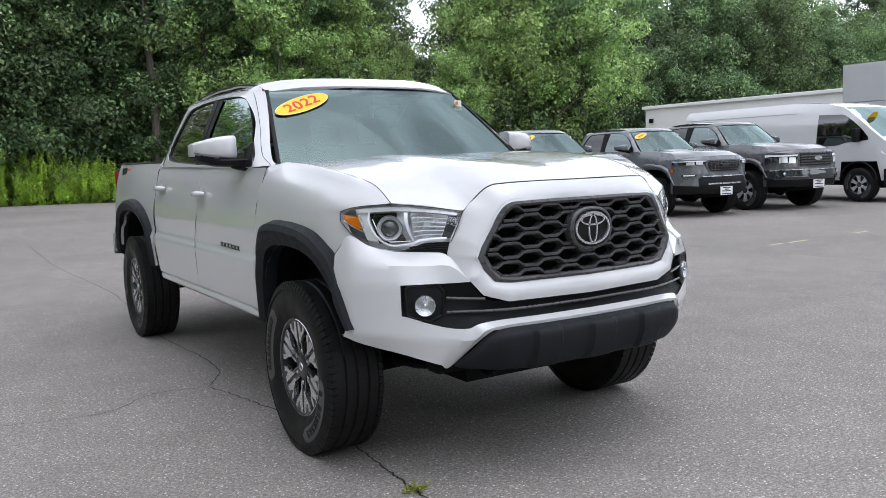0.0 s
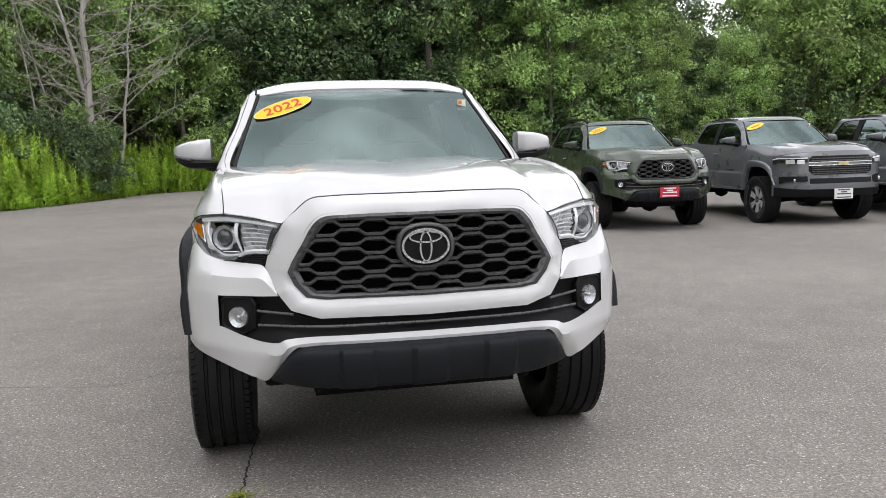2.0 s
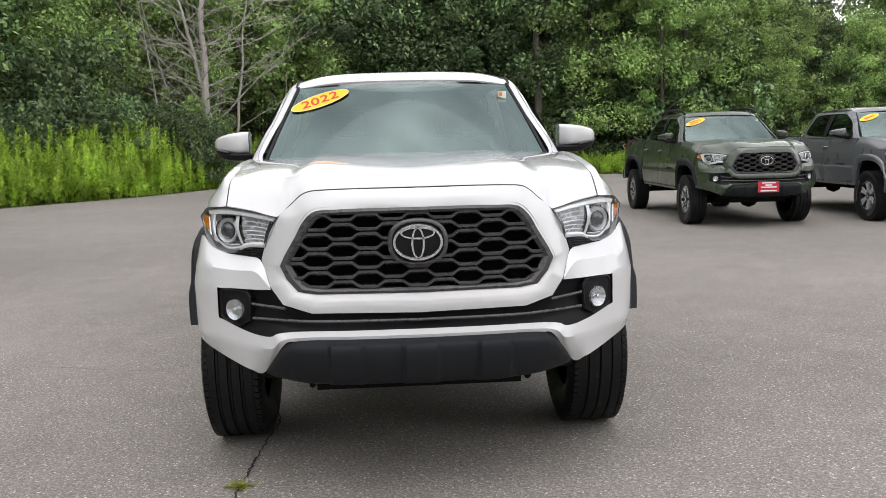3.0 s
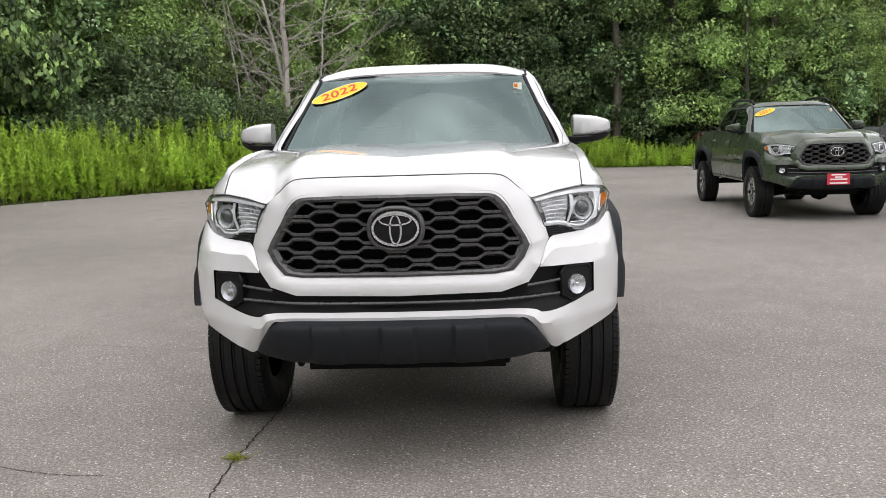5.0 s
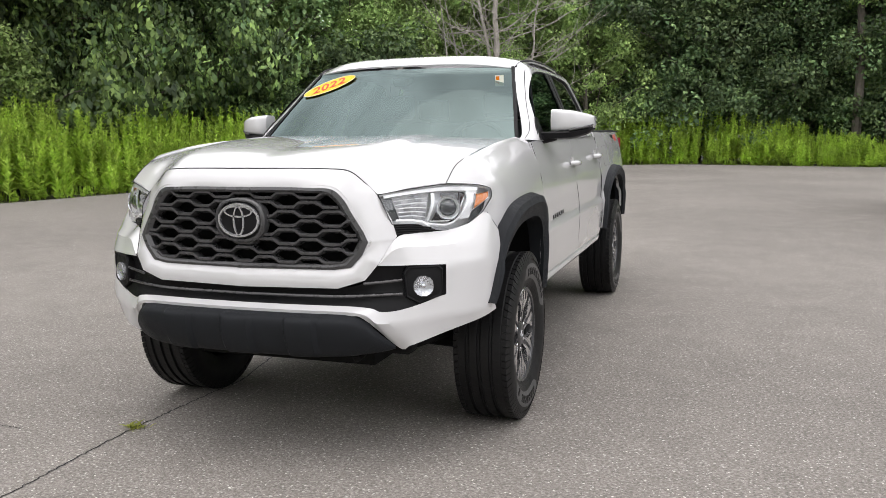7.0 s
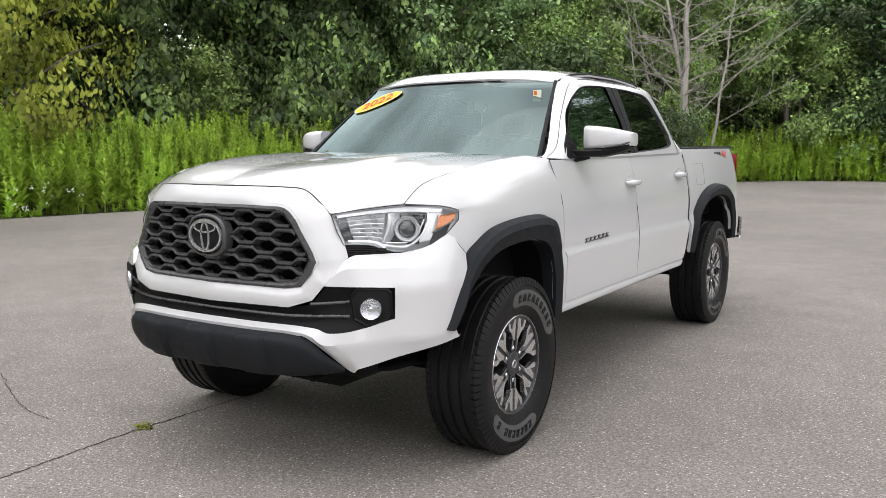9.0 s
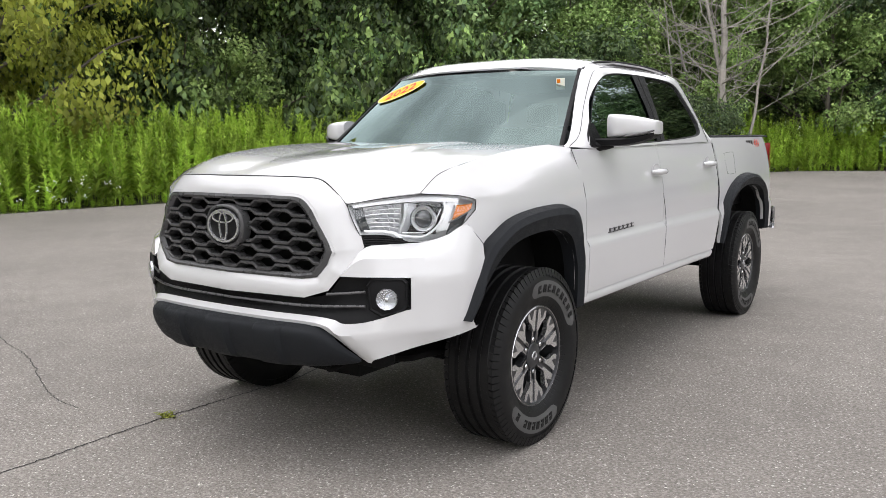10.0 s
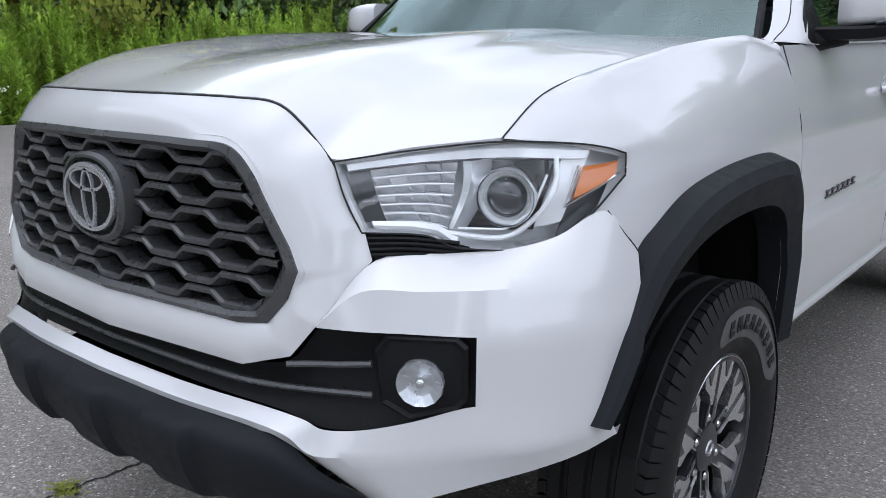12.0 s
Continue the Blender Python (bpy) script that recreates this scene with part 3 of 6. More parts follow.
    for w, r0, r1 in ((0.012, 0.0, 0.016), (0.009, 0.004, 0.020)):
        V, F = lathe([(s * 0.0935, r1 + 0.004), (s * 0.0965, r1 + 0.002), (s * 0.0965, r1 - 0.002), (s * 0.0935, r1 - 0.004)], 20)
        add("cap_ring", V * np.array([1, 1.0, 0.62 if w < 0.01 else 1.0]), F if s > 0 else [f[::-1] for f in F], SILVER, hub)
    nuts = [turn_by(move(lathe([(s * 0.06, 0.0105), (s * 0.088, 0.0105), (s * 0.091, 0.006), (s * 0.091, 0.0005)], 8), 0, 0.0, 0.072), Matrix.Rotation(k * np.pi / 3, 4, "X")) for k in range(6)]
    for q in nuts:
        add("lug_nut", *q, CHROME, hub, smooth=False)
    V, F = lathe([(s * -0.03, 0.0), (s * -0.03, 0.20)], 24)
    add("brake_disc", V, F, VOID, hub)
    return hub


def seam_line(car, pts, n=24, r=0.0028, name="panel_gap"):
    add(name, *tube(curve(pts, n), r, 6), GAP, car)


def on_side(pts, off=0.001):
    return [(side_x(y, z) + off, y, z) for y, z in pts]


def pickup(label, paint, at, front="hex", rails=False, flares=FLARE, rim_style="split", sticker="", plate_mat=None, group=""):
    car = thing("pickup_truck", label, "pickup truck", group, at=at)
    both = (1, -1)
    # -- body shell --
    P = hood_panel() if front == "hex" else flat_hood()
    PH = np.concatenate([P[:, :0:-1] * np.array([-1, 1, 1]), P], axis=1)
    add("hood", *grid(PH), paint, car, solid=0.012, angle=60)
    for s in both:
        sv = lambda VF: flip(*VF, s)
        # fender
        yf = lambda z: float(np.interp(z, [0.55, 0.79, 0.90, 0.976, 1.09], [-0.42, -0.405, -0.402, -0.500, -0.410]))
        yd = lambda z: float(np.interp(z, [0.5, 1.05, 1.28], [0.535, 0.53, 0.47]))
        zl = lambda y: max(0.56, arch_z(y, FRONT_ARCH, 0.56))
        low = body_panel(yf, yd, zl, 1.085, 12, 40)
        n = 40
        up = np.zeros((15, n, 3))
        S = curve(SEAM, n)
        for j, t in enumerate(np.linspace(0, 1, n)):
            z = 1.085
            y = yf(z) + (yd(z) - yf(z)) * t
            a = np.array([side_x(y, z), y, z])
            c = S[j] + np.array([0.0028 if t < 0.2 else 0.0012, 0, -0.0008])
            b = np.array([a[0] - 0.022, (a[1] + c[1]) / 2, max(a[2], c[2] - 0.012)])
            crown = 0.022 * np.clip((t - 0.15) * 6, 0, 1) * np.clip((1 - t) * 8, 0, 1)
            for i, q in enumerate(np.linspace(0, 1, 15)):
                up[i, j] = (1 - q) ** 2 * a + 2 * q * (1 - q) * b + q * q * c
                up[i, j, 2] += crown * math.exp(-((q - 0.82) / 0.11) ** 2)
        V, F = sv(join(low, grid(up)))
        o = add("fender", V, F, paint, car, angle=50)
        bm = bmesh.new()
        bm.from_mesh(o.data)
        bmesh.ops.remove_doubles(bm, verts=bm.verts, dist=0.002)
        bm.to_mesh(o.data)
        bm.free()
        # doors
        belt = lambda y: 1.272 + 0.010 * (y - 0.5)
        d1 = add("front_door", *sv(body_panel(lambda z: yd(z) + 0.004, 1.5735, 0.575, belt, 44, 16)), paint, car, solid=0.012)
        yr = lambda z: float(np.interp(z, [0.5, 0.62, 0.85, 1.3], [2.44, 2.52, 2.59, 2.592]))
        d2 = add("rear_door", *sv(body_panel(1.577, yr, 0.575, belt, 44, 16)), paint, car, solid=0.012)
        for d, y0, z0 in ((d1, 1.50, 1.128), (d2, 2.42, 1.148)):
            xs = side_x(y0, z0)
            V, F = lathe([(-0.036, 0.030), (-0.030, 0.042), (0.0, 0.046), (0.030, 0.042), (0.036, 0.030)], 20, "y")
            cup = lathe([(0.0, 0.001), (0.0, 0.048), (0.003, 0.053), (0.0, 0.058)], 24, "x")
            cv = cup[0] * np.array([0.6, 1.15, 0.85]) + (xs + 0.0005, y0 - 0.01, z0)
            add("handle_cup", *flip(cv, cup[1], s), paint, d)
            hp = curve([(xs + 0.004, y0 - 0.075, z0), (xs + 0.034, y0 - 0.055, z0 + 0.002), (xs + 0.040, y0, z0 + 0.002), (xs + 0.034, y0 + 0.055, z0 + 0.002), (xs + 0.004, y0 + 0.075, z0)], 14)
            hv, hf = tube(hp, np.interp(np.linspace(0, 1, 14), [0, 0.2, 0.5, 0.8, 1], [0.012, 0.016, 0.017, 0.016, 0.012]), 10)
            add("door_handle", *flip(hv, hf, s), paint, d)
        # sill and bed side
        add("sill", *sv(grid(loft([[(0.886, 0.47, 0.573), (0.886, 2.50, 0.573)], [(0.899, 0.47, 0.553), (0.899, 2.48, 0.553)], [(0.885, 0.47, 0.522), (0.885, 2.44, 0.522)], [(0.80, 0.47, 0.515), (0.80, 2.42, 0.515)]], 12, 8))), paint, car)
        zb = lambda y: arch_z(y, REAR_ARCH, 0.60)
        bed = add("bed_side", *sv(body_panel(2.625, 4.13, zb, 1.318, 16, 60)), paint, car, solid=0.02)
        rail = grid(loft([[(0.822, 2.625, 1.318), (0.822, 4.12, 1.318)], [(0.815, 2.625, 1.330), (0.815, 4.12, 1.330)], [(0.765, 2.625, 1.331), (0.765, 4.12, 1.331)], [(0.75, 2.625, 1.315), (0.75, 4.12, 1.315)]], 8, 6))
        add("bed_rail_cap", *sv(rail), BLACKP, car)
        add("bed_inner_wall", *sv(grid(loft([[(0.75, 2.625, 1.32), (0.75, 4.12, 1.32)], [(0.75, 2.625, 0.82), (0.75, 4.12, 0.82)]], 3, 3))), BLACKP, car)
        # wheel-arch flares and liners
        for out, inn in ((FRONT_OUT, FRONT_ARCH), (REAR_OUT, REAR_ARCH)):
            a, b = curve(out, 44), curve(inn, 44)
            xa = np.array([side_x(y, max(z, 0.62)) for y, z in a])
            xa -= 0.010 * np.clip((-0.36 - a[:, 0]) / 0.185, 0, 1) ** 2
            e = 0.38 + 0.62 * np.sin(np.linspace(0, np.pi, 44)) ** 0.7
            lip = xa + 0.012 + ((np.maximum(0.962, xa + 0.03) if flares is FLARE else np.maximum(0.935, xa + 0.016)) - xa - 0.012) * e
            rows = [np.c_[xa - 0.004, a], np.c_[xa * 0.2 + lip * 0.8 - 0.003, a * 0.86 + b * 0.14], np.c_[lip, a * 0.60 + b * 0.40], np.c_[lip - 0.008, a * 0.3 + b * 0.7], np.c_[lip - 0.018, b], np.c_[lip - 0.04, b], np.c_[np.full(44, 0.86), b]]
            V, F = grid(np.array(rows))
            add("wheel_arch_flare", *flip(V, F, s), flares, car, "charcoal textured plastic flare" if flares is FLARE else "", angle=35)
            c = b.mean(0)
            big = c + (b - c) * 1.03
            rows = [np.c_[np.full(44, x), big] for x in (0.90, 0.48)]
            V, F = grid(np.array(rows))
            Vc = np.concatenate([V, [[0.48, c[0], 0.5]]])
            F = F + [(44 + j, 44 + j + 1, 88) for j in range(43)]
            add("arch_liner", *flip(Vc, F, s), VOID, car, smooth=False)
        # cab side round the windows
        oy = [(0.535, 1.283), (0.60, 1.325), (0.80, 1.493), (1.03, 1.688), (1.18, 1.734), (1.45, 1.757), (1.85, 1.759), (2.20, 1.742), (2.42, 1.700), (2.50, 1.58), (2.57, 1.42), (2.60, 1.30), (2.30, 1.290), (1.70, 1.284), (1.10, 1.278), (0.72, 1.274), (0.535, 1.283)]
        iy = [(0.672, 1.290), (0.76, 1.395), (0.90, 1.530), (1.07, 1.632), (1.22, 1.672), (1.45, 1.688), (1.80, 1.690), (2.08, 1.680), (2.25, 1.655), (2.33, 1.56), (2.405, 1.44), (2.42, 1.395), (2.345, 1.332), (1.70, 1.300), (1.10, 1.286), (0.735, 1.276), (0.672, 1.290)]
        N = 132
        O, I = curve(oy, N), curve(iy, N)

        def cab_point(yz):
            y, z = yz
            x = glass_x(z) + 0.008
            line = np.interp(z, [1.283, 1.688], [0.535, 1.03])          # the windscreen's edge
            d = np.clip(1 - (y - line) / 0.13, 0, 1)
            x -= np.interp(z, [1.28, 1.5, 1.69], [0.080, 0.088, 0.062]) * d ** 2
            r = np.clip((z - 1.675) / 0.075, 0, 1)
            x -= 0.065 * r ** 2
            e = np.clip((y - (2.30 + (1.72 - z) * 0.42)) / 0.14, 0, 1)
            x -= 0.035 * e ** 2
            return (x, y, z)
        rows = [[cab_point(O[j] * (1 - q) + I[j] * q) for j in range(N)] for q in np.linspace(0, 1, 7)]
        rows.append([(p[0] - 0.018, p[1], p[2]) for p in rows[-1]])
        V, F = grid(np.array(rows))
        add("cab_side_frame", *flip(V, [f[::-1] for f in F], s), paint, car, angle=50)
        # rubber frame, pillar and glass
        G = I * 1.0
        cg = np.array([1.5, 1.48])
        rub = [[(glass_x(z) + 0.004 - d, y, z) for y, z in (cg + (G - cg) * k)] for k, d in ((1.0, 0.0), (0.985, 0.001), (0.972, 0.004), (0.965, 0.010))]
        V, F = grid(np.array(rub))
        add("window_rubber", *flip(V, [f[::-1] for f in F], s), BLACKP, car)
        pil = grid(np.array([[(glass_x(z) + 0.004, y0 + (y1 - y0) * q, z) for q in (0, 0.5, 1)] for y0, y1, z in ((1.612, 1.735, 1.292), (1.60, 1.745, 1.49), (1.575, 1.765, 1.686))]))
        add("door_pillar", *flip(pil[0], pil[1], s), BLACKP, car)
        seam_line(car, [(s * (glass_x(z) + 0.0045), y, z) for y, z in ((1.672, 1.292), (1.668, 1.49), (1.66, 1.686))], 10, 0.003)

        def pane(name, ylo, yhi, mat):
            """The part of the opening between two lines along the car."""
            V, F = [], []
            zs = np.linspace(1.278, 1.688, 16)
            P = np.zeros((16, 12, 3))
            for i, z in enumerate(zs):
                fy = float(np.interp(z, [p[1] for p in iy[:5]], [p[0] for p in iy[:5]]))
                by = float(np.interp(z, [1.29, 1.332, 1.395, 1.44, 1.56, 1.655, 1.688], [1.75, 2.345, 2.42, 2.405, 2.33, 2.25, 2.0]))
                a = max(fy, np.interp(z, [1.29, 1.688], [ylo[0], ylo[1]]))
                b = min(by, np.interp(z, [1.29, 1.688], [yhi[0], yhi[1]]))
                b = max(a + 0.002, b)
                for j, q in enumerate(np.linspace(0, 1, 12)):
                    P[i, j] = (glass_x(z) - 0.006, a + (b - a) * q, z)
            V, F = grid(P)
            o = add(name, *flip(V, F, s), mat, car)
            o.visible_shadow = False
            return o
        pane("front_side_window", (0, 0), (1.62, 1.60), GLASS_S)
        pane("rear_side_window", (1.72, 1.74), (3, 3), GLASS_D)
        # mirror
        xo = 1.092 if s > 0 else 1.072
        mc = [(0.880 + (xo - 0.880) * q, yy) for q, yy in ((0, 0.795), (0.22, 0.768), (0.56, 0.778), (0.88, 0.825), (1, 0.87))]
        cap = []
        for x, yfr in mc:
            t = (x - 0.880) / (xo - 0.880)
            zt, zb2 = 1.444 - 0.012 * t - 0.026 * t ** 3, 1.318 + 0.020 * t
            ring = []
            for a in np.linspace(0, 2 * np.pi, 21)[:-1]:
                c, sn = np.cos(a), np.sin(a)
                c, sn = np.sign(c) * abs(c) ** 0.5, np.sign(sn) * abs(sn) ** 0.45
                yy = yfr + 0.06 - 0.06 * c if c > 0 else yfr + 0.06 - 0.055 * c
                ring.append((x, yy, (zt + zb2) / 2 + (zt - zb2) / 2 * sn))
            cap.append(ring)
        cap = np.array(cap)
        mid0, mid1 = cap[0].mean(0), cap[-1].mean(0)
        cap = np.concatenate([[mid0 + (cap[0] - mid0) * 0.93 - [0.004, 0, 0]], cap, [mid1 + (cap[-1] - mid1) * 0.86 + [0.004, 0, 0]]])
        capd = np.array([curve(cap[:, j], 20) for j in range(cap.shape[1])]).transpose(1, 0, 2)
        V, F = grid(capd, close=True)
        k = cap.shape[1]
        F = F + [tuple(range(k))[::-1], tuple(range(19 * k, 20 * k))]
        mir = add("mirror", *flip(V, [f[::-1] for f in F], s), paint, car, angle=60)
        base = [curve([(0.79, 0.76 + dy, 1.318 + dz), (0.86, 0.762 + dy, 1.318 + dz), (0.98, 0.772 + dy, 1.320 + dz), (xo - 0.028, 0.825 + dy, 1.336 + dz * 0.8), (xo, 0.87 + dy, 1.348 + dz * 0.4)], 14) for dy, dz in ((0.004, 0.004), (-0.002, -0.004), (0.006, -0.030), (0.055, -0.036), (0.10, -0.030), (0.112, 0.004))]
        V, F = grid(np.array(base))
        add("mirror_base", *flip(V, F, s), BLACKP, mir, "black plastic underside")
        add("mirror_arm", *flip(*tube(curve([(0.80, 0.70, 1.285), (0.82, 0.78, 1.285), (0.90, 0.82, 1.300)], 8), [0.02, 0.026, 0.03, 0.032, 0.032, 0.03, 0.03, 0.026], 10), s), BLACKP, mir)
        add("sail_panel", *flip(*grid(np.array([[(glass_x(z) + 0.006, a, z), (glass_x(z) + 0.006, b, z)] for a, b, z in ((0.665, 0.86, 1.276), (0.672, 0.845, 1.31), (0.70, 0.82, 1.35), (0.755, 0.795, 1.40))])), s), BLACKP, mir, solid=0.006)
        ind = curve([(0.98, 0.768, 1.330), (xo - 0.028, 0.818, 1.345), (xo + 0.001, 0.868, 1.358)], 8)
        add("turn_indicator", *flip(*tube(ind, [0.004, 0.006, 0.006, 0.006, 0.006, 0.006, 0.005, 0.004], 6), s), GRILLE, mir)
        # panel gaps
        seam_line(car, [(s * (x + 0.003), y, z + 0.0005) for x, y, z in SEAM], 40, np.interp(np.linspace(0, 1, 40), [0, 0.28, 0.36, 1], [0.0012, 0.0012, 0.0004, 0.0003]))
        seam_line(car, [(s * (side_x(y, z) - 0.002), y - 0.001, z) for y, z in ((0.5385, 0.58), (0.5335, 0.85), (0.5335, 1.05), (0.505, 1.17), (0.4735, 1.278))], 24, 0.0015)
        seam_line(car, [(s * (side_x(1.5753, z) - 0.0006), 1.5753, z) for z in (0.58, 0.8, 1.0, 1.28)], 20, 0.0015)
        seam_line(car, [(s * side_x(yr(z) + 0.014, z), yr(z) + 0.016, z) for z in (0.62, 0.72, 0.85, 1.0, 1.28)], 20, 0.0035)
        dl = [cab_point(p) for p in ((0.56, 1.285), (0.66, 1.345), (0.84, 1.497), (1.06, 1.668), (1.20, 1.708), (1.5, 1.726), (1.9, 1.726), (2.24, 1.708), (2.36, 1.655), (2.44, 1.50), (2.50, 1.36), (2.53, 1.30))]
        seam_line(car, [(s * (x + 0.0005), y, z) for x, y, z in dl], 50, 0.0016)
        seam_line(car, on_side([(2.80, 1.21), (2.98, 1.215), (3.0, 1.19), (2.985, 1.08), (2.96, 1.065), (2.83, 1.065), (2.805, 1.09), (2.80, 1.21)], 0.0) if s > 0 else [(0, 2.8, 0.8), (0, 2.9, 0.8)], 36, 0.0010, "fuel_flap_gap" if s > 0 else "panel_gap")
        seam_line(car, [(s * x, y, z) for x, y, z in ((0.874, -0.470, 1.000), (0.891, -0.444, 0.962), (0.906, -0.415, 0.925), (0.914, -0.405, 0.890))], 14, 0.0012)
        # badges: raised bars for the wording
        badge = new("door_badge", None)
        badge.parent = car
        for k in range(6):
            y0, z0 = 0.80 + k * 0.056, 0.856 + k * 0.001
            xs = side_x(y0, z0)
            bits = [box(xs - 0.002, xs + 0.005, y0, y0 + 0.046, z0 - 0.011, z0 - 0.006), box(xs - 0.002, xs + 0.005, y0 + 0.006, y0 + 0.046, z0 + 0.006, z0 + 0.010), box(xs - 0.002, xs + 0.005, y0 + 0.014, y0 + 0.024, z0 - 0.010, z0 + 0.012)]
            add("badge_bar", *flip(*join(*bits), s), GRILLE if paint is WHITE else BLACKP, badge, smooth=False)
        yb = 3.60
        xs = side_x(yb, 1.27) + 0.002
        dec = new("bed_decal", None)
        dec.parent = car
        dec.matrix_basis = Matrix.Translation((s * xs, yb, 1.262)) @ Euler((radians(90), 0, radians(90) if s > 0 else radians(-90))).to_matrix().to_4x4() @ Matrix.Rotation(radians(-10), 4, "X")
        for k in range(3):
            add("decal_bar", *box(-0.19 + k * 0.062, -0.145 + k * 0.062, -0.022, 0.032, 0, 0.001), BLACKP, dec, smooth=False)
        letters("decal_numeral", "4X4", 0.085, REDINK, dec, pose(0.09, 0.006, 0.0005))
        add("decal_bar", *box(0.02, 0.17, -0.052, -0.038, 0, 0.001), GRILLE, dec, smooth=False)
        # wheels
        for y in (0.0, 3.235):
            tyre_and_rim(car, Matrix.Translation((s * 0.812, y, 0.386)), s, rim_style)
    # -- roof, screens, back of the cab --
    n, m = 22, 25
    P = np.zeros((n, m, 3))
    for i, v in enumerate(np.linspace(0, 1, n)):
        for j, u in enumerate(np.linspace(-1, 1, m)):
            yfr = 1.03 - 0.125 * (1 - u * u)
            y = yfr + (2.44 - yfr) * v
            z = 1.712 + 0.064 * np.sin(np.pi * (0.10 + 0.80 * v)) ** 0.8 * 1.0 + 0.030 * (1 - u ** 4) - 0.008
            z -= 0.045 * np.clip((0.09 - v) / 0.09, 0, 1) ** 2 + 0.03 * np.clip((v - 0.9) / 0.1, 0, 1) ** 2
            half = 0.628 - 0.02 * np.clip((v - 0.8) / 0.2, 0, 1)
            zr = np.interp(y, [1.03, 1.18, 1.45, 1.85, 2.2, 2.42], [1.690, 1.734, 1.757, 1.759, 1.742, 1.702])
            k = abs(u) ** 10
            P[i, j] = (u * half, y, z * (1 - k) + (zr - 0.004) * k)
    add("roof", *grid(P), paint, car, solid=0.01, angle=60)
    for s in both:
        seam_line(car, [(s * 0.622, y, np.interp(y, [1.03, 1.18, 1.45, 1.85, 2.2, 2.42], [1.690, 1.734, 1.757, 1.759, 1.742, 1.702]) + 0.001) for y in (1.04, 1.2, 1.5, 1.9, 2.2, 2.40)], 30, 0.006, "roof_ditch_moulding")
    ws = np.zeros((16, 25, 3))
    for i, v in enumerate(np.linspace(0, 1, 16)):
        z = 1.262 + (1.692 - 1.262) * v
        xc = np.interp(z, [1.262, 1.296, 1.686], [0.752, 0.740, 0.606])
        yc = np.interp(z, [1.262, 1.296, 1.686], [0.525, 0.565, 1.03])
        for j, u in enumerate(np.linspace(-1, 1, 25)):
            ws[i, j] = (u * xc, yc - 0.13 * (1 - u * u), z + 0.010 * np.sin(np.pi * v))
    w = add("windscreen", *grid(ws), GLASS, car)
    w.visible_shadow = False
    for s in both:                                                   # dark trim along the pillars
        e = ws[:, -1] * [s, 1, 1]
        trim = grid(np.array([e + [s * 0.012, 0.006, 0.002], e + [s * 0.006, -0.004, 0.005], e + [-s * 0.006, -0.005, 0.004], e + [-s * 0.008, 0.003, -0.003]]))
        add("windscreen_trim", *(trim if s > 0 else (trim[0], [f[::-1] for f in trim[1]])), BLACKP, car)
    add("cowl", *grid(np.array([curve([(-0.78, 0.55, 1.283), (0, 0.425, 1.285), (0.78, 0.55, 1.283)], 20), curve([(-0.76, 0.62, 1.268), (0, 0.50, 1.262), (0.76, 0.62, 1.268)], 20)])), BLACKP, car)
    for x0, x1 in ((-0.62, 0.0), (0.03, 0.66)):
        wp = curve([(x0, 0.50 + 0.11 * (x0 / 0.74) ** 2, 1.288), ((x0 + x1) / 2, 0.462, 1.297), (x1, 0.47 + 0.11 * (x1 / 0.74) ** 2, 1.290)], 14)
        add("wiper", *tube(wp, 0.006, 6), BLACKP, car)
    bk = grid(np.array([[(x, y, z) for x in (-k, -k * 0.5, 0, k * 0.5, k)] for y, z, k in ((2.60, 0.60, 0.86), (2.60, 1.30, 0.83), (2.55, 1.42, 0.75), (2.44, 1.70, 0.60))]))
    add("cab_back", bk[0], bk[1], paint, car, solid=0.02)
    add("rear_window", *grid(np.array([[(x, y, z) for x in (-0.62, 0, 0.62)] for y, z in ((2.592, 1.36), (2.48, 1.65))])), GLASS_D, car)
    # bed floor, tailgate, bumper, lamps
    add("bed_floor", *box(-0.75, 0.75, 2.62, 4.10, 0.80, 0.83), BLACKP, car, smooth=False)
    add("bed_front_wall", *box(-0.75, 0.75, 2.625, 2.66, 0.82, 1.31), paint, car, smooth=False)
    tg = add("tailgate", *box(-0.78, 0.78, 4.08, 4.14, 0.74, 1.325), paint, car, bevel=0.012)
    add("tailgate_cap", *box(-0.78, 0.78, 4.075, 4.15, 1.326, 1.338), BLACKP, tg, bevel=0.004)
    add("tailgate_handle", *box(-0.13, 0.13, 4.141, 4.155, 1.08, 1.17), BLACKP, tg, bevel=0.006)
    rb = grid(loft([[(-0.88, 4.16, z), (-0.80, 4.24 + d, z), (0, 4.27 + d, z), (0.80, 4.24 + d, z), (0.88, 4.16, z)] for z, d in ((0.74, -0.05), (0.73, 0.0), (0.60, 0.0), (0.56, -0.05))], 10, 24))
    add("rear_bumper", *rb, SATIN, car)
    for s in both:
        tl = loft([[(s * 0.850, 4.095, z), (s * 0.848, 4.115, z), (s * 0.84, 4.145, z), (s * 0.785, 4.15, z)] for z in (0.84, 1.05, 1.27)], 8, 12)
        add("tail_lamp", *(grid(tl) if s > 0 else grid(tl[:, ::-1])), REDLENS, car)
    # underbody
    ub = [box(-0.46, -0.36, -0.55, 4.0, 0.42, 0.56), box(0.36, 0.46, -0.55, 4.0, 0.42, 0.56), box(-0.60, 0.60, 0.45, 2.5, 0.50, 0.58), box(-0.42, 0.42, -0.60, 0.7, 0.36, 0.60), box(-0.84, 0.84, 0.5, 2.55, 0.56, 0.62), box(-0.70, 0.70, 2.6, 4.1, 0.66, 0.80)]
    add("underbody", *join(*ub), VOID, car, smooth=False)
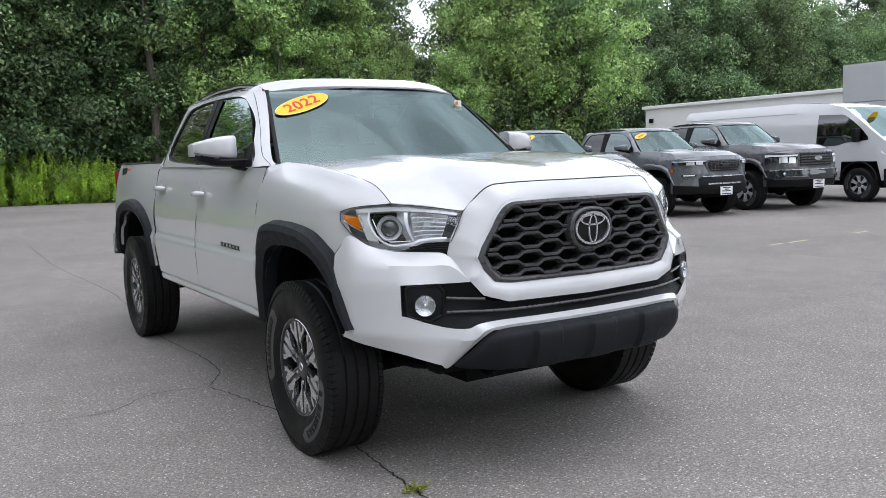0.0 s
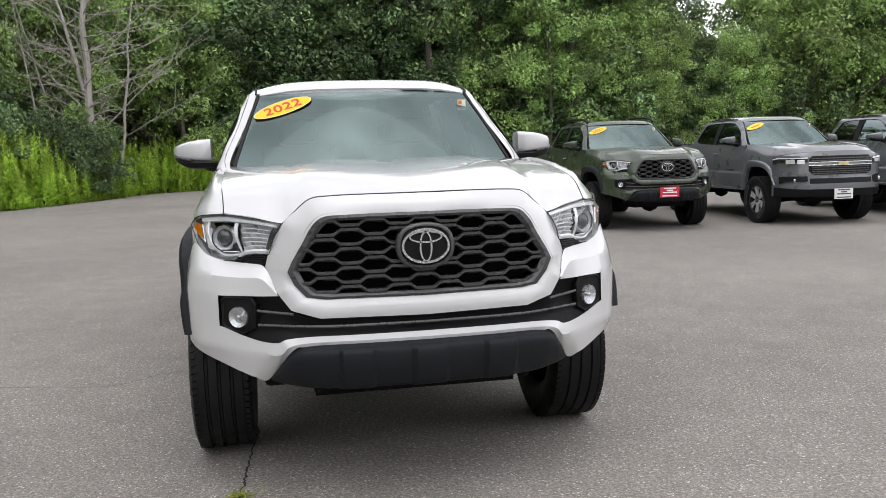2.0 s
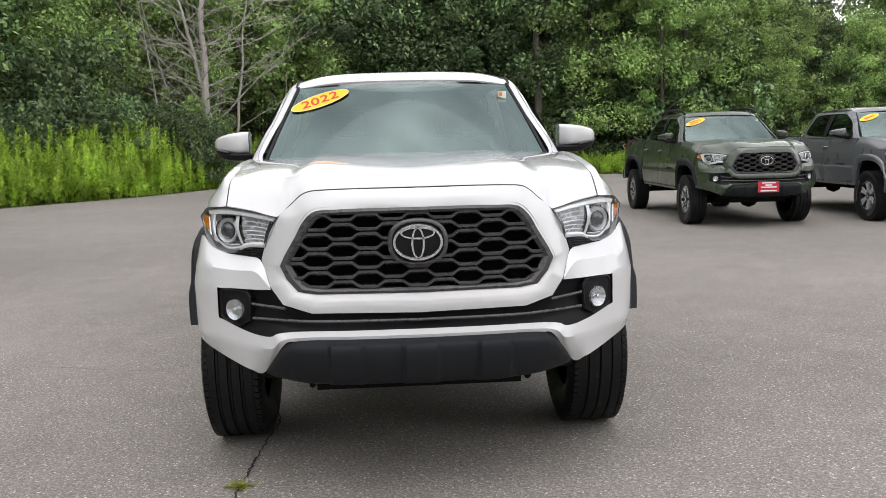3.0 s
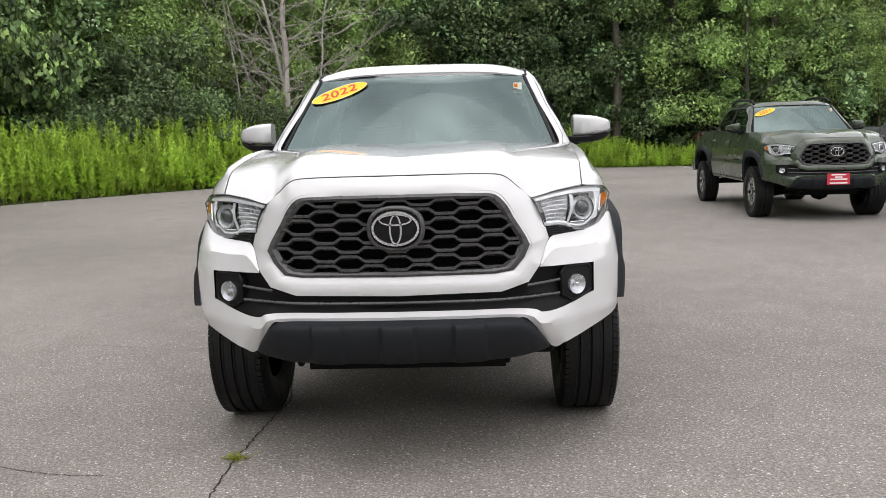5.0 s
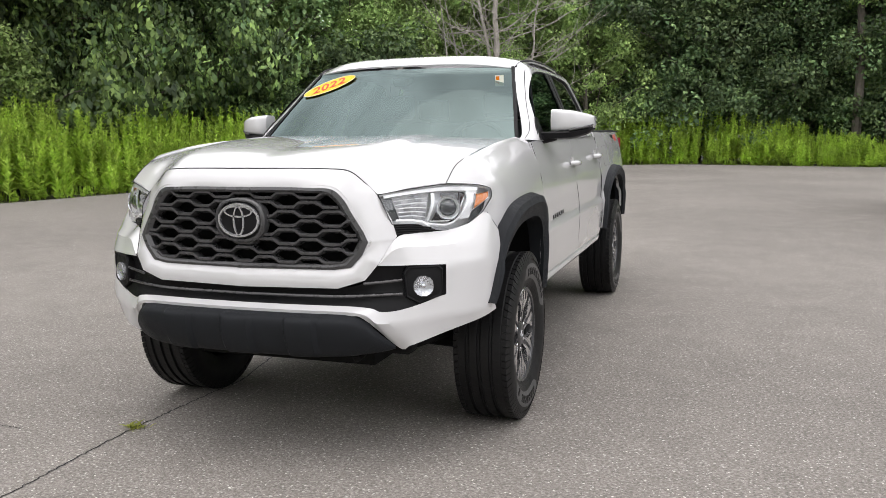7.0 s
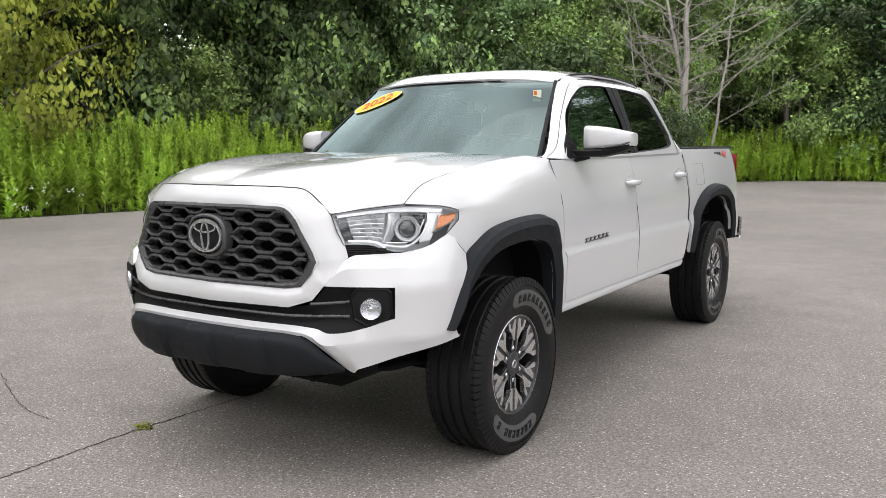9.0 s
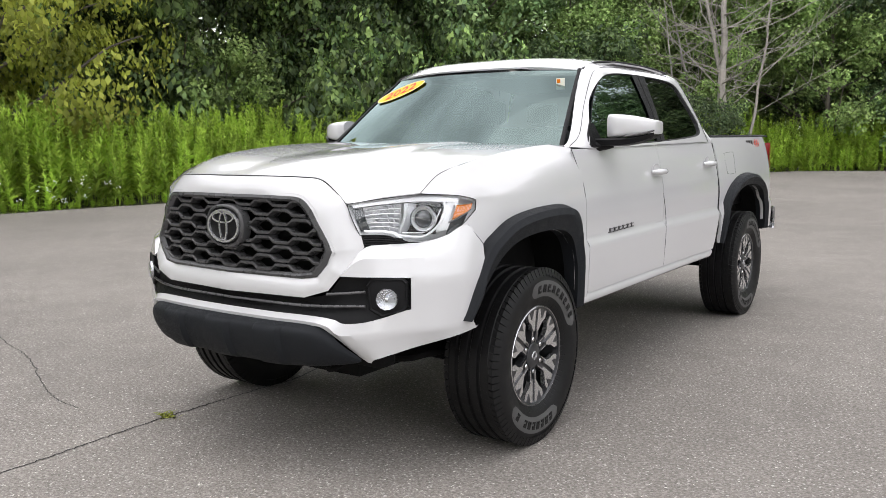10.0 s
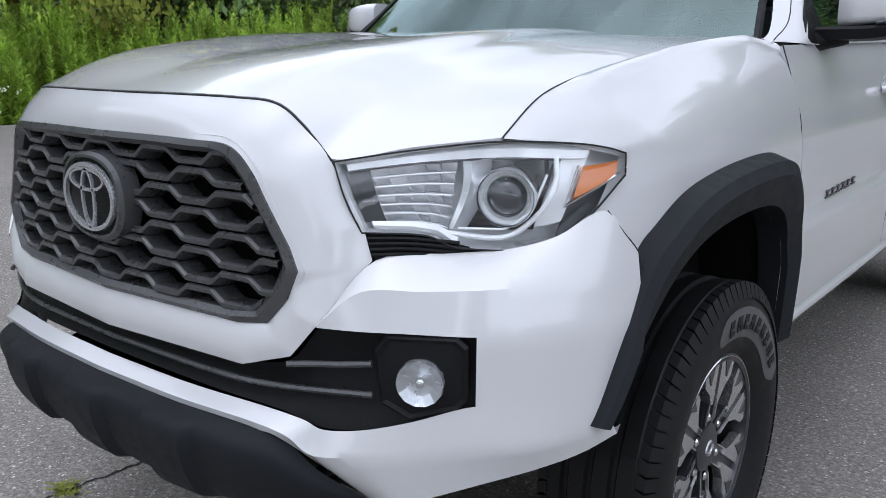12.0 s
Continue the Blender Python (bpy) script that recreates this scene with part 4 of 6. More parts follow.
    for y in (0.0, 3.235):
        add("axle", *tube([(-0.75, y, 0.386), (0.75, y, 0.386)], 0.05, 12), VOID, car)
        add("differential", *move(lathe([(-0.14, 0.02), (-0.1, 0.10), (0, 0.14), (0.1, 0.10), (0.14, 0.02)], 14), 0.1, y, 0.375), VOID, car)
    add("engine_bay", *box(-0.70, 0.70, -0.55, 0.45, 0.60, 1.08), VOID, car, smooth=False)
    add("skid_plate", *grid(loft([[(-0.34, -0.86, 0.475), (0, -0.86, 0.470), (0.34, -0.86, 0.475)], [(-0.33, -0.72, 0.45), (0, -0.72, 0.445), (0.33, -0.72, 0.45)], [(-0.30, -0.45, 0.42), (0, -0.45, 0.415), (0.30, -0.45, 0.42)]], 8, 10)), VOID, car, solid=0.01)
    add("sway_bar", *tube(curve([(-0.66, -0.12, 0.44), (-0.60, -0.36, 0.43), (-0.40, -0.42, 0.40), (0.40, -0.42, 0.40), (0.60, -0.36, 0.43), (0.66, -0.12, 0.44)], 30), 0.014, 8), VOID, car)
    for s in both:
        add("control_arm", *tube(curve([(s * 0.34, -0.22, 0.42), (s * 0.52, -0.10, 0.37), (s * 0.70, -0.02, 0.33)], 10), np.linspace(0.045, 0.03, 10), 8), VOID, car)
        add("tow_hook", *tube(curve([(s * 0.42, -0.60, 0.49), (s * 0.42, -0.74, 0.47), (s * 0.42, -0.79, 0.45), (s * 0.42, -0.76, 0.43), (s * 0.42, -0.68, 0.44)], 16), 0.012, 8), VOID, car)
    add("front_crossmember", *box(-0.62, 0.62, -0.70, -0.60, 0.44, 0.52), VOID, car, bevel=0.02)
    # interior
    add("headliner", *grid(np.array([[(x, y, z) for x in (-0.60, -0.3, 0, 0.3, 0.60)] for y, z in ((1.02, 1.675), (1.30, 1.70), (2.0, 1.70), (2.50, 1.66))])), HEADLINER, car, solid=0.01)
    add("cabin_floor", *box(-0.80, 0.80, 0.5, 2.55, 0.60, 0.66), INTERIOR, car, smooth=False)
    add("dashboard", *grid(loft([[(-0.74, 0.62, 1.245), (0, 0.52, 1.250), (0.74, 0.62, 1.245)], [(-0.74, 0.85, 1.255), (0, 0.82, 1.265), (0.74, 0.85, 1.255)], [(-0.74, 0.98, 1.20), (0, 0.98, 1.20), (0.74, 0.98, 1.20)], [(-0.74, 0.98, 0.85), (0, 0.98, 0.85), (0.74, 0.98, 0.85)]], 14, 14)), INTERIOR, car)
    ang = np.linspace(0, 2 * np.pi, 29)
    wheel = np.c_[0.37 + 0.185 * np.cos(ang), 1.08 + 0.07 * np.sin(ang), 1.215 + 0.17 * np.sin(ang)]
    add("steering_wheel", *tube(wheel, 0.016, 8, False), INTERIOR, car)
    for x, y in ((-0.37, 1.35), (0.37, 1.35), (-0.37, 2.10), (0.37, 2.10)):
        st = loft([[(x - 0.24, y + dy + 0.02, z), (x - 0.18, y + dy, z), (x + 0.18, y + dy, z), (x + 0.24, y + dy + 0.02, z)] for dy, z in ((-0.25, 0.92), (0.10, 0.95), (0.22, 1.10), (0.30, 1.40))], 10, 8)
        seat = add("seat", *grid(st), INTERIOR, car, solid=0.08)
        add("headrest", *box(x - 0.12, x + 0.12, y + 0.29, y + 0.38, 1.42, 1.58), INTERIOR, seat, bevel=0.03)
    add("sensor_housing", *grid(loft([[(-0.06, 0.855, 1.640), (0.0, 0.852, 1.640), (0.06, 0.855, 1.640)], [(-0.05, 0.825, 1.605), (0.0, 0.822, 1.603), (0.05, 0.825, 1.605)], [(-0.04, 0.835, 1.59), (0.0, 0.835, 1.588), (0.04, 0.835, 1.59)]], 8, 8)), BLACKP, car, solid=-0.02)
    # stickers on the screen
    if sticker:
        def on_screen(x, z):
            xc = np.interp(z, [1.262, 1.296, 1.686], [0.752, 0.740, 0.606])
            yc = np.interp(z, [1.262, 1.296, 1.686], [0.525, 0.565, 1.03])
            return np.array([x, yc - 0.13 * (1 - (x / xc) ** 2) - 0.004, z + 0.010 * np.sin(np.pi * (z - 1.262) / 0.43) + 0.003])
        c0 = np.array([-0.475, 1.598])
        ax = np.array([0.161, 0.056])
        st = new("year_sticker", None)
        st.parent = car
        xa = on_screen(*(c0 + ax)) - on_screen(*(c0 - ax))
        half = np.linalg.norm(xa) / 2
        xa /= np.linalg.norm(xa)
        ya = on_screen(*(c0 + (0, 0.03))) - on_screen(*(c0 - (0, 0.03)))
        ya -= xa * (ya @ xa)
        ya /= np.linalg.norm(ya)
        za = np.cross(xa, ya)
        o = on_screen(*c0) + za * 0.001
        st.matrix_basis = Matrix(((xa[0], ya[0], za[0], o[0]), (xa[1], ya[1], za[1], o[1]), (xa[2], ya[2], za[2], o[2]), (0, 0, 0, 1)))
        a = np.linspace(0, 2 * np.pi, 41)[:-1]
        add("sticker_oval", *plate(np.c_[half * np.cos(a), 0.066 * np.sin(a)], 0.001, "z"), YELLOW, st, "yellow oval year sticker", smooth=False)
        add("sticker_border", *join(tube(np.c_[half * 0.985 * np.cos(np.r_[a, 0]), 0.064 * np.sin(np.r_[a, 0]), np.full(41, 0.001)], 0.0018, 4, False)), PAPER, st)
        if sticker.isdigit():
            for i, ch in enumerate(sticker):
                letters("sticker_digit", ch, 0.098, REDINK, st, pose((i - 1.5) * 0.055, 0.0, 0.002) @ Matrix(((1.05, 0.18, 0, 0), (0, 1, 0, 0), (0, 0, 1, 0), (0, 0, 0, 1))), bold=0.0018)
        else:
            add("sticker_bar", *box(-half * 0.5, half * 0.5, -0.012, 0.012, 0.001, 0.002), REDINK, st, smooth=False)
        p = on_screen(0.565, 1.60)
        add("inspection_sticker", *box(p[0] - 0.026, p[0] + 0.022, p[1] + 0.0, p[1] + 0.003, p[2] - 0.030, p[2] + 0.030), PAPER, car, smooth=False)
        add("inspection_mark", *box(p[0] - 0.022, p[0] - 0.002, p[1] - 0.002, p[1] - 0.0005, p[2] + 0.004, p[2] + 0.024), AMBER, car, smooth=False)
    if rails:
        for s in both:
            rp = curve([(s * 0.60, 1.05, 1.745), (s * 0.60, 1.18, 1.80), (s * 0.60, 1.6, 1.83), (s * 0.60, 2.1, 1.825), (s * 0.60, 2.35, 1.765)], 26)
            add("roof_rail", *tube(rp, 0.020, 8), BLACKP, car, "black roof rail")
    if front == "hex":
        hex_front(car, paint)
    else:
        plain_front(car, paint, front)
    if plate_mat:
        yp = -1.002 if front == "hex" else -0.992
        zp = 0.0 if plate_mat is REDPLATE else -0.11
        pl = add("front_plate", *box(-0.155, 0.155, yp, yp + 0.012, 0.53 + zp, 0.69 + zp), plate_mat, car, "dealer plate", smooth=False)
        ink = WHITEPLATE if plate_mat is REDPLATE else GRILLE
        for z, k in ((0.668, 0.10), (0.635, 0.05), (0.605, 0.115), (0.552, 0.12)):
            add("plate_bar", *box(-k, k, yp - 0.002, yp - 0.0002, z + zp - 0.009, z + zp + 0.009), ink, pl, smooth=False)
    return car


def hex_front(car, paint):
    """Front with a honeycomb grille, projector headlamps, fog lamps and a dark skid bar."""
    both = (1, -1)
    O, I = full_loop(RING_OUT, 100), full_loop(RING_IN, 100)
    rows = []
    for q in np.linspace(0, 1, 9):
        b = np.sin(np.pi * q) * 0.009
        p = O * (1 - q) + I * q
        p[:, 1] -= b
        rows.append(p)
    rows.append(I + [0, 0.03, 0])
    V, F = grid(np.array(rows), close=True)
    add("grille_surround", V, [f[::-1] for f in F], paint, car, solid=0.01, angle=50)
    seam_line(car, [(x, y - 0.002, z - 0.003) for x, y, z in LEAD[:6]][::-1] + [(-x, y - 0.002, z - 0.003) for x, y, z in LEAD[1:6]], 60, 0.0020, "hood_gap")
    c = np.array([0, 0, 0.955])
    I2 = I.copy()
    I2[:, 0] *= 0.925
    I2[:, 2] = c[2] + (I2[:, 2] - c[2]) * 0.875
    mid = (I + I2) / 2
    V, F = grid(np.array([I + [0, 0.012, 0], I + [0, -0.004, 0], mid + [0, -0.010, 0], I2 + [0, 0.0, 0], I2 + [0, 0.05, 0]]), close=True)
    add("grille_frame", V, [f[::-1] for f in F], GRILLE, car, "dark grey grille frame", angle=30)
    bp = np.concatenate([I2 + [0, 0.075, 0], [[0, -0.82, 0.955]]])
    n = len(I2)
    add("grille_backing", bp, [(i, (i + 1) % n, n) for i in range(n)], VOID, car, smooth=False)
    # bars: trapezoid waves, each row half a step on from the next
    H = curve(RING_IN, 200, smooth=False)
    pitch = 0.186
    zs = np.linspace(1.088, 0.838, 8)
    for k, z0 in enumerate(zs):
        zz = c[2] + (z0 - c[2]) / 0.875
        xe = 0.925 * max(H[i, 0] for i in range(200) if abs(H[i, 2] - np.clip(zz, 0.815, 1.108)) < 0.02)
        xs = np.linspace(-xe, xe, 121)
        ph = (xs / pitch + (0.5 if k % 2 else 0.0)) % 1.0
        w = np.interp(ph, [0, 0.18, 0.32, 0.68, 0.82, 1.0], [1, 1, -1, -1, 1, 1])
        zc = z0 + 0.0095 * w
        yc = -0.893 + 0.043 * (xs / 0.5) ** 2 + 0.004
        rows = [np.c_[xs, yc + dy, zc + dz] for dy, dz in ((0.045, 0.003), (0.0, 0.0070), (-0.006, 0.0035), (-0.005, -0.0040), (0.012, -0.0115), (0.045, -0.0120))]
        V, F = grid(np.array(rows))
        add("grille_bar", V, [f[::-1] for f in F], GRILLE, car, angle=25)
    # emblem: a dark disc with plain chrome rings
    a = np.linspace(0, 2 * np.pi, 49)
    emblem(car, a)
    for s in both:
        front_side(car, paint, s)
    skid_bar(car)


def emblem(car, a):
    e = new("front_emblem", None)
    e.parent, e.matrix_basis = car, pose(0, -0.905, 0.992)
    k = 40
    bez = []
    for d, r in ((0.03, 0.102), (-0.006, 0.101), (-0.013, 0.094), (-0.014, 0.088), (-0.006, 0.085)):
        q = np.linspace(0, 2 * np.pi, k + 1)[:-1]
        cx, cz = np.cos(q), np.sin(q)
        f = 1 / (np.abs(cx) ** 3.2 + np.abs(cz) ** 3.2) ** (1 / 3.2)
        f = 0.45 * f + 0.55
        bez.append(np.c_[r * 1.10 * cx * f, np.full(k, d), r * 0.86 * cz * f])
    add("emblem_bezel", *grid(np.array(bez), close=True), GRILLE, e, angle=30)
    add("emblem_disc", *[(v * np.array([1.12, 1, 0.86]), f) for v, f in [lathe([(0.02, 0.088), (-0.006, 0.087), (-0.013, 0.05), (-0.015, 0.001)], 40, "y")]][0], BLACKP, e)
    for rx, rz, cx, cz, r in ((0.087, 0.0625, 0, 0, 0.0052), (0.021, 0.055, 0, -0.003, 0.0040), (0.060, 0.020, 0, 0.034, 0.0040)):
        rows = [np.c_[cx + (rx + k) * np.cos(a[:-1]), np.full(48, d), cz + (rz + k) * np.sin(a[:-1])] for k, d in ((r, -0.010), (r * 0.8, -0.0185), (-r * 0.8, -0.0185), (-r, -0.010))]
        add("emblem_ring", *grid(np.array(rows), close=True), SILVER, e, "chrome ring", angle=25)


def front_side(car, paint, s):
    """Bumper cover, fog lamp and headlamp of one side."""
    sv = lambda VF: flip(*VF, s)
    # bumper skin
    far = [(0, -0.87, 0.80), (0.25, -0.865, 0.80), (0.44, -0.86, 0.81), (0.525, -0.85, 0.822)]
    T = far + [(0.554, -0.834, 0.836), (0.600, -0.752, 0.926), (0.69, -0.658, 0.934), (0.765, -0.599, 0.942), (0.822, -0.545, 0.962), (0.872, -0.474, 1.000), (0.906, -0.414, 0.925)]
    M = far + [(0.553, -0.845, 0.829), (0.610, -0.800, 0.884), (0.69, -0.742, 0.886), (0.772, -0.684, 0.890), (0.834, -0.613, 0.893), (0.890, -0.522, 0.893), (0.918, -0.418, 0.852)]
    B = far + [(0.550, -0.845, 0.823), (0.615, -0.812, 0.821), (0.69, -0.766, 0.820), (0.777, -0.708, 0.818), (0.842, -0.640, 0.818), (0.899, -0.543, 0.816), (0.920, -0.440, 0.800)]
    R2 = [(0, -0.908, 0.668), (0.25, -0.900, 0.668), (0.44, -0.878, 0.667), (0.525, -0.862, 0.660), (0.562, -0.846, 0.645), (0.62, -0.808, 0.648), (0.69, -0.766, 0.668), (0.777, -0.710, 0.700), (0.844, -0.642, 0.692), (0.897, -0.546, 0.687), (0.909, -0.490, 0.682)]
    C3 = [(0, -0.940, 0.653), (0.25, -0.932, 0.653), (0.44, -0.910, 0.651), (0.515, -0.892, 0.638), (0.553, -0.868, 0.604), (0.62, -0.820, 0.602), (0.69, -0.774, 0.606), (0.777, -0.716, 0.618), (0.847, -0.645, 0.620), (0.895, -0.548, 0.625), (0.911, -0.492, 0.632)]
    C4 = [(0, -0.936, 0.636), (0.25, -0.928, 0.636), (0.44, -0.905, 0.635), (0.505, -0.885, 0.622), (0.600, -0.768, 0.490), (0.650, -0.776, 0.504), (0.702, -0.748, 0.523), (0.777, -0.691, 0.552), (0.840, -0.622, 0.572), (0.884, -0.549, 0.587), (0.912, -0.473, 0.604)]
    C5 = [(x * 0.99, y + 0.03, z + 0.004) for x, y, z in C4]
    G = loft([T, M, B, R2, C3, C4, C5], 25, 61, smooth_v=False)
    V, F = grid(G)
    F = [f for k, f in enumerate(F) if not ((8 <= k // 60 < 12 and k % 60 < 42) or (k // 60 < 12 and k % 60 < 24))]
    used = sorted({i for f in F for i in f})
    re_i = {v: i for i, v in enumerate(used)}
    add("bumper_cover", *flip(V[used], [tuple(re_i[i] for i in f) for f in F], s), paint, car, angle=30)
    # valance with two ribs
    v = loft([[(0, -0.872, 0.735), (0.30, -0.865, 0.735), (0.47, -0.845, 0.745), (0.55, -0.815, 0.826), (0.66, -0.765, 0.826), (0.78, -0.690, 0.822)], [(0, -0.86, 0.70), (0.30, -0.855, 0.70), (0.47, -0.835, 0.70), (0.55, -0.805, 0.74), (0.66, -0.748, 0.75), (0.78, -0.685, 0.76)], [(0, -0.885, 0.664), (0.30, -0.878, 0.664), (0.47, -0.858, 0.660), (0.56, -0.835, 0.643), (0.66, -0.775, 0.655), (0.78, -0.695, 0.696)]], 8, 30)
    add("lower_grille", *sv(grid(v)), BLACKP, car)
    for dz, x1 in ((0.0, 0.0), (0.055, 0.50)):
        rp = curve([(x1, -0.893 + 0.05 * x1, 0.700 + dz), (0.30 if x1 == 0 else 0.54, -0.885 if x1 == 0 else -0.842, 0.702 + dz), (0.46 if x1 == 0 else 0.58, -0.862 if x1 == 0 else -0.824, 0.705 + dz), (0.63, -0.798, 0.710 + dz)], 20)
        add("grille_rib", *sv(tube(rp, 0.0055, 6)), GRILLE, car)
    # fog lamp
    fc = np.array([0.697, -0.752, 0.738])
    nx = np.array([0.50, -0.866, 0.0])
    tx = np.array([0.866, 0.50, 0.0])
    o8 = [(-0.055, 0.076), (0.060, 0.076), (0.076, 0.062), (0.076, -0.028), (0.062, -0.044), (-0.020, -0.066), (-0.066, -0.040), (-0.074, 0.050)]
    o8 = curve(o8 + [o8[0]], 49, False)[:-1]
    ring = lambda k, d: np.array([fc + tx * a * k + np.array([0, 0, b * k]) + nx * d for a, b in o8])
    cr = np.array([fc + tx * 0.041 * np.cos(t) + np.array([0, 0, 0.041 * np.sin(t)]) + nx * 0.006 for t in np.linspace(np.arctan2(0.076, -0.055), np.arctan2(0.076, -0.055) - 2 * np.pi, 49)[:-1]])
    V, F = grid(np.array([ring(1.03, -0.03), ring(1.03, 0.004), ring(0.97, 0.009), ring(0.88, 0.004), cr]), close=True)
    fog = add("fog_lamp_bezel", *flip(V, F if s > 0 else F, s), BLACKP, car, "black fog lamp bezel", angle=30)
    d = lathe([(-0.010, 0.001), (-0.008, 0.014), (-0.004, 0.028), (0.003, 0.040), (0.007, 0.046), (-0.008, 0.048)], 14, "x")
    A = np.stack([nx, tx, [0, 0, 1]], 1)
    fo = fc + nx * 0.010
    A = A * np.array([1, 0.86, 0.86])
    add("fog_reflector", *flip(d[0] @ A.T + fo, d[1], s), SILVER, fog, "chrome reflector", smooth=False)
    l = lathe([(0.006, 0.046), (0.013, 0.035), (0.017, 0.02), (0.018, 0.0005)], 28, "x")
    add("fog_lens", *flip(l[0] @ A.T + fo, l[1], s), LENS, fog, "clear lens").visible_shadow = False
    b = lathe([(-0.01, 0.009), (0.004, 0.009), (0.007, 0.004), (0.007, 0.0005)], 12, "x")
    add("fog_bulb", *flip(b[0] @ A.T + fo, b[1], s), CHROME, fog)
    # headlamp
    top = [(0.526, -0.770, 1.086), (0.63, -0.690, 1.105), (0.742, -0.603, 1.119), (0.825, -0.510, 1.114), (0.857, -0.452, 1.104), (0.874, -0.414, 1.092)]
    bot = [(0.577, -0.760, 0.971), (0.658, -0.693, 0.966), (0.700, -0.652, 0.943), (0.800, -0.568, 0.943), (0.850, -0.500, 0.988), (0.880, -0.424, 1.056)]
    midr = [((a[0] + b_[0]) / 2 + 0.006, (a[1] + b_[1]) / 2 - 0.012, (a[2] + b_[2]) / 2) for a, b_ in zip(top, bot)]
    G = loft([top, midr, bot], 10, 30)
    lamp = new("headlamp", None)
    lamp.parent = car
    lamp["label"] = "clear projector headlamp with chrome trim"
    lo = add("headlamp_lens", *flip(*grid(G), s), LENS, lamp)
    lo.visible_shadow = False
    back = lambda p, d: np.array([p[0] - 0.40 * d, p[1] + 0.85 * d, p[2]])
    hb = np.array([[back(p, 0.075) for p in r] for r in G])
    loopG = np.concatenate([G[0], G[1:, -1], G[-1, -2::-1], G[-2:0:-1, 0]])
    loopB = np.array([back(p, 0.075) for p in loopG])
    hv = join(grid(hb), grid(np.array([loopG, loopB]), close=True))
    add("headlamp_housing", *flip(*hv, s), LAMPBACK, lamp, "grey lamp housing", smooth=False)
    add("headlamp_seal", *flip(*tube(np.concatenate([loopG, loopG[:1]]), 0.0017, 6, False), s), GAP, lamp)

    def inside(u, v, d):
        u = 0.8 * u if u <= 0.75 else 0.6 + (u - 0.75) * 1.6
        i, j = v * 9, u * 29
        i0, j0 = min(int(i), 8), min(int(j), 28)
        a, b_ = i - i0, j - j0
        p = (1 - a) * ((1 - b_) * G[i0, j0] + b_ * G[i0, j0 + 1]) + a * ((1 - b_) * G[i0 + 1, j0] + b_ * G[i0 + 1, j0 + 1])
        return back(p, d)
    # chrome brow along the top, and the lower light guide
    brow = np.array([[inside(u, v, d) for u in np.linspace(0.03, 0.80, 24)] for v, d in ((0.035, 0.022), (0.07, 0.010), (0.15, 0.012), (0.18, 0.045))])
    add("chrome_brow", *flip(*grid(brow), s), BRIGHT, lamp, "chrome brow", angle=20)
    guide = [inside(u, v, 0.016) for u, v in ((0.07, 0.93), (0.28, 0.92), (0.36, 0.95), (0.42, 0.90), (0.62, 0.89), (0.70, 0.70), (0.735, 0.42), (0.70, 0.14))]
    add("light_guide", *flip(*tube(curve(guide, 40), 0.0050, 8), s), BRIGHT, lamp, "silver light guide")
    step = np.array([[inside(u, v + w, d) for u, v in ((0.05, 0.875), (0.20, 0.885), (0.33, 0.885), (0.40, 0.91), (0.47, 0.95))] for w, d in ((-0.035, 0.012), (0.02, 0.006), (0.075, 0.012))])
    add("lower_chrome_step", *flip(*grid(step), s), BRIGHT, lamp, "chrome lower step", angle=20)
    thin = [inside(u, v, 0.014) for u, v in ((0.45, 0.83), (0.62, 0.81), (0.68, 0.64), (0.69, 0.30))]
    add("inner_light_line", *flip(*tube(curve(thin, 20, False), 0.0022, 6), s), BRIGHT, lamp)
    # inner reflector, a field of chrome facets in steps
    rn = random.Random(4)
    for k in range(6):
        v0 = 0.19 + k * 0.118
        V, F = [], []
        for q in range(5):
            u0, u1 = 0.09 + q * 0.058, 0.09 + (q + 1) * 0.058
            tilt, nod = rn.uniform(-0.010, 0.010), rn.uniform(-0.007, 0.012)
            n0 = len(V)
            V += [inside(u0, v0, 0.030 + tilt), inside(u1, v0, 0.030 - tilt), inside(u1, v0 + 0.10, 0.046 - tilt + nod), inside(u0, v0 + 0.10, 0.046 + tilt + nod)]
            F.append((n0, n0 + 1, n0 + 2, n0 + 3))
        add("reflector_step", *flip(np.array(V), F, s), FACET, lamp, smooth=False)
        edge = [inside(u, v0 + 0.104, 0.031) for u in np.linspace(0.09, 0.38, 6)]
        add("reflector_ledge", *flip(*tube(np.array(edge), 0.0015, 5), s), BRIGHT, lamp)
    fin = np.array([[inside(u + 0.05 * np.sin(np.pi * v) , v, d) for v in np.linspace(0.18, 0.86, 10)] for u, d in ((0.37, 0.024), (0.40, 0.018), (0.455, 0.055))])
    add("chrome_fin", *flip(*grid(fin), s), FACET, lamp, "chrome divider", angle=25)
    dk = np.array([[inside(u, v, 0.056) for u in np.linspace(0.44, 0.70, 8)] for v in (0.20, 0.55, 0.86)])
    add("projector_panel", *flip(*grid(dk), s), BLACKGLOSS, lamp)
    dk = np.array([[inside(u, v, 0.03) for u in np.linspace(0.78, 0.97, 8)] for v in (0.64, 0.82, 0.98)])
    add("corner_panel", *flip(*grid(dk), s), PROJ, lamp)
    dk = np.array([[inside(u, v, 0.034) for u in np.linspace(0.005, 0.085, 4)] for v in (0.19, 0.55, 0.90)])
    add("inner_panel", *flip(*grid(dk), s), PROJ, lamp)
    dk = np.array([[inside(u + 0.03 * (0.4 - v), v, 0.024) for u in np.linspace(0.715, 0.795, 6)] for v in (0.05, 0.4, 0.80)])
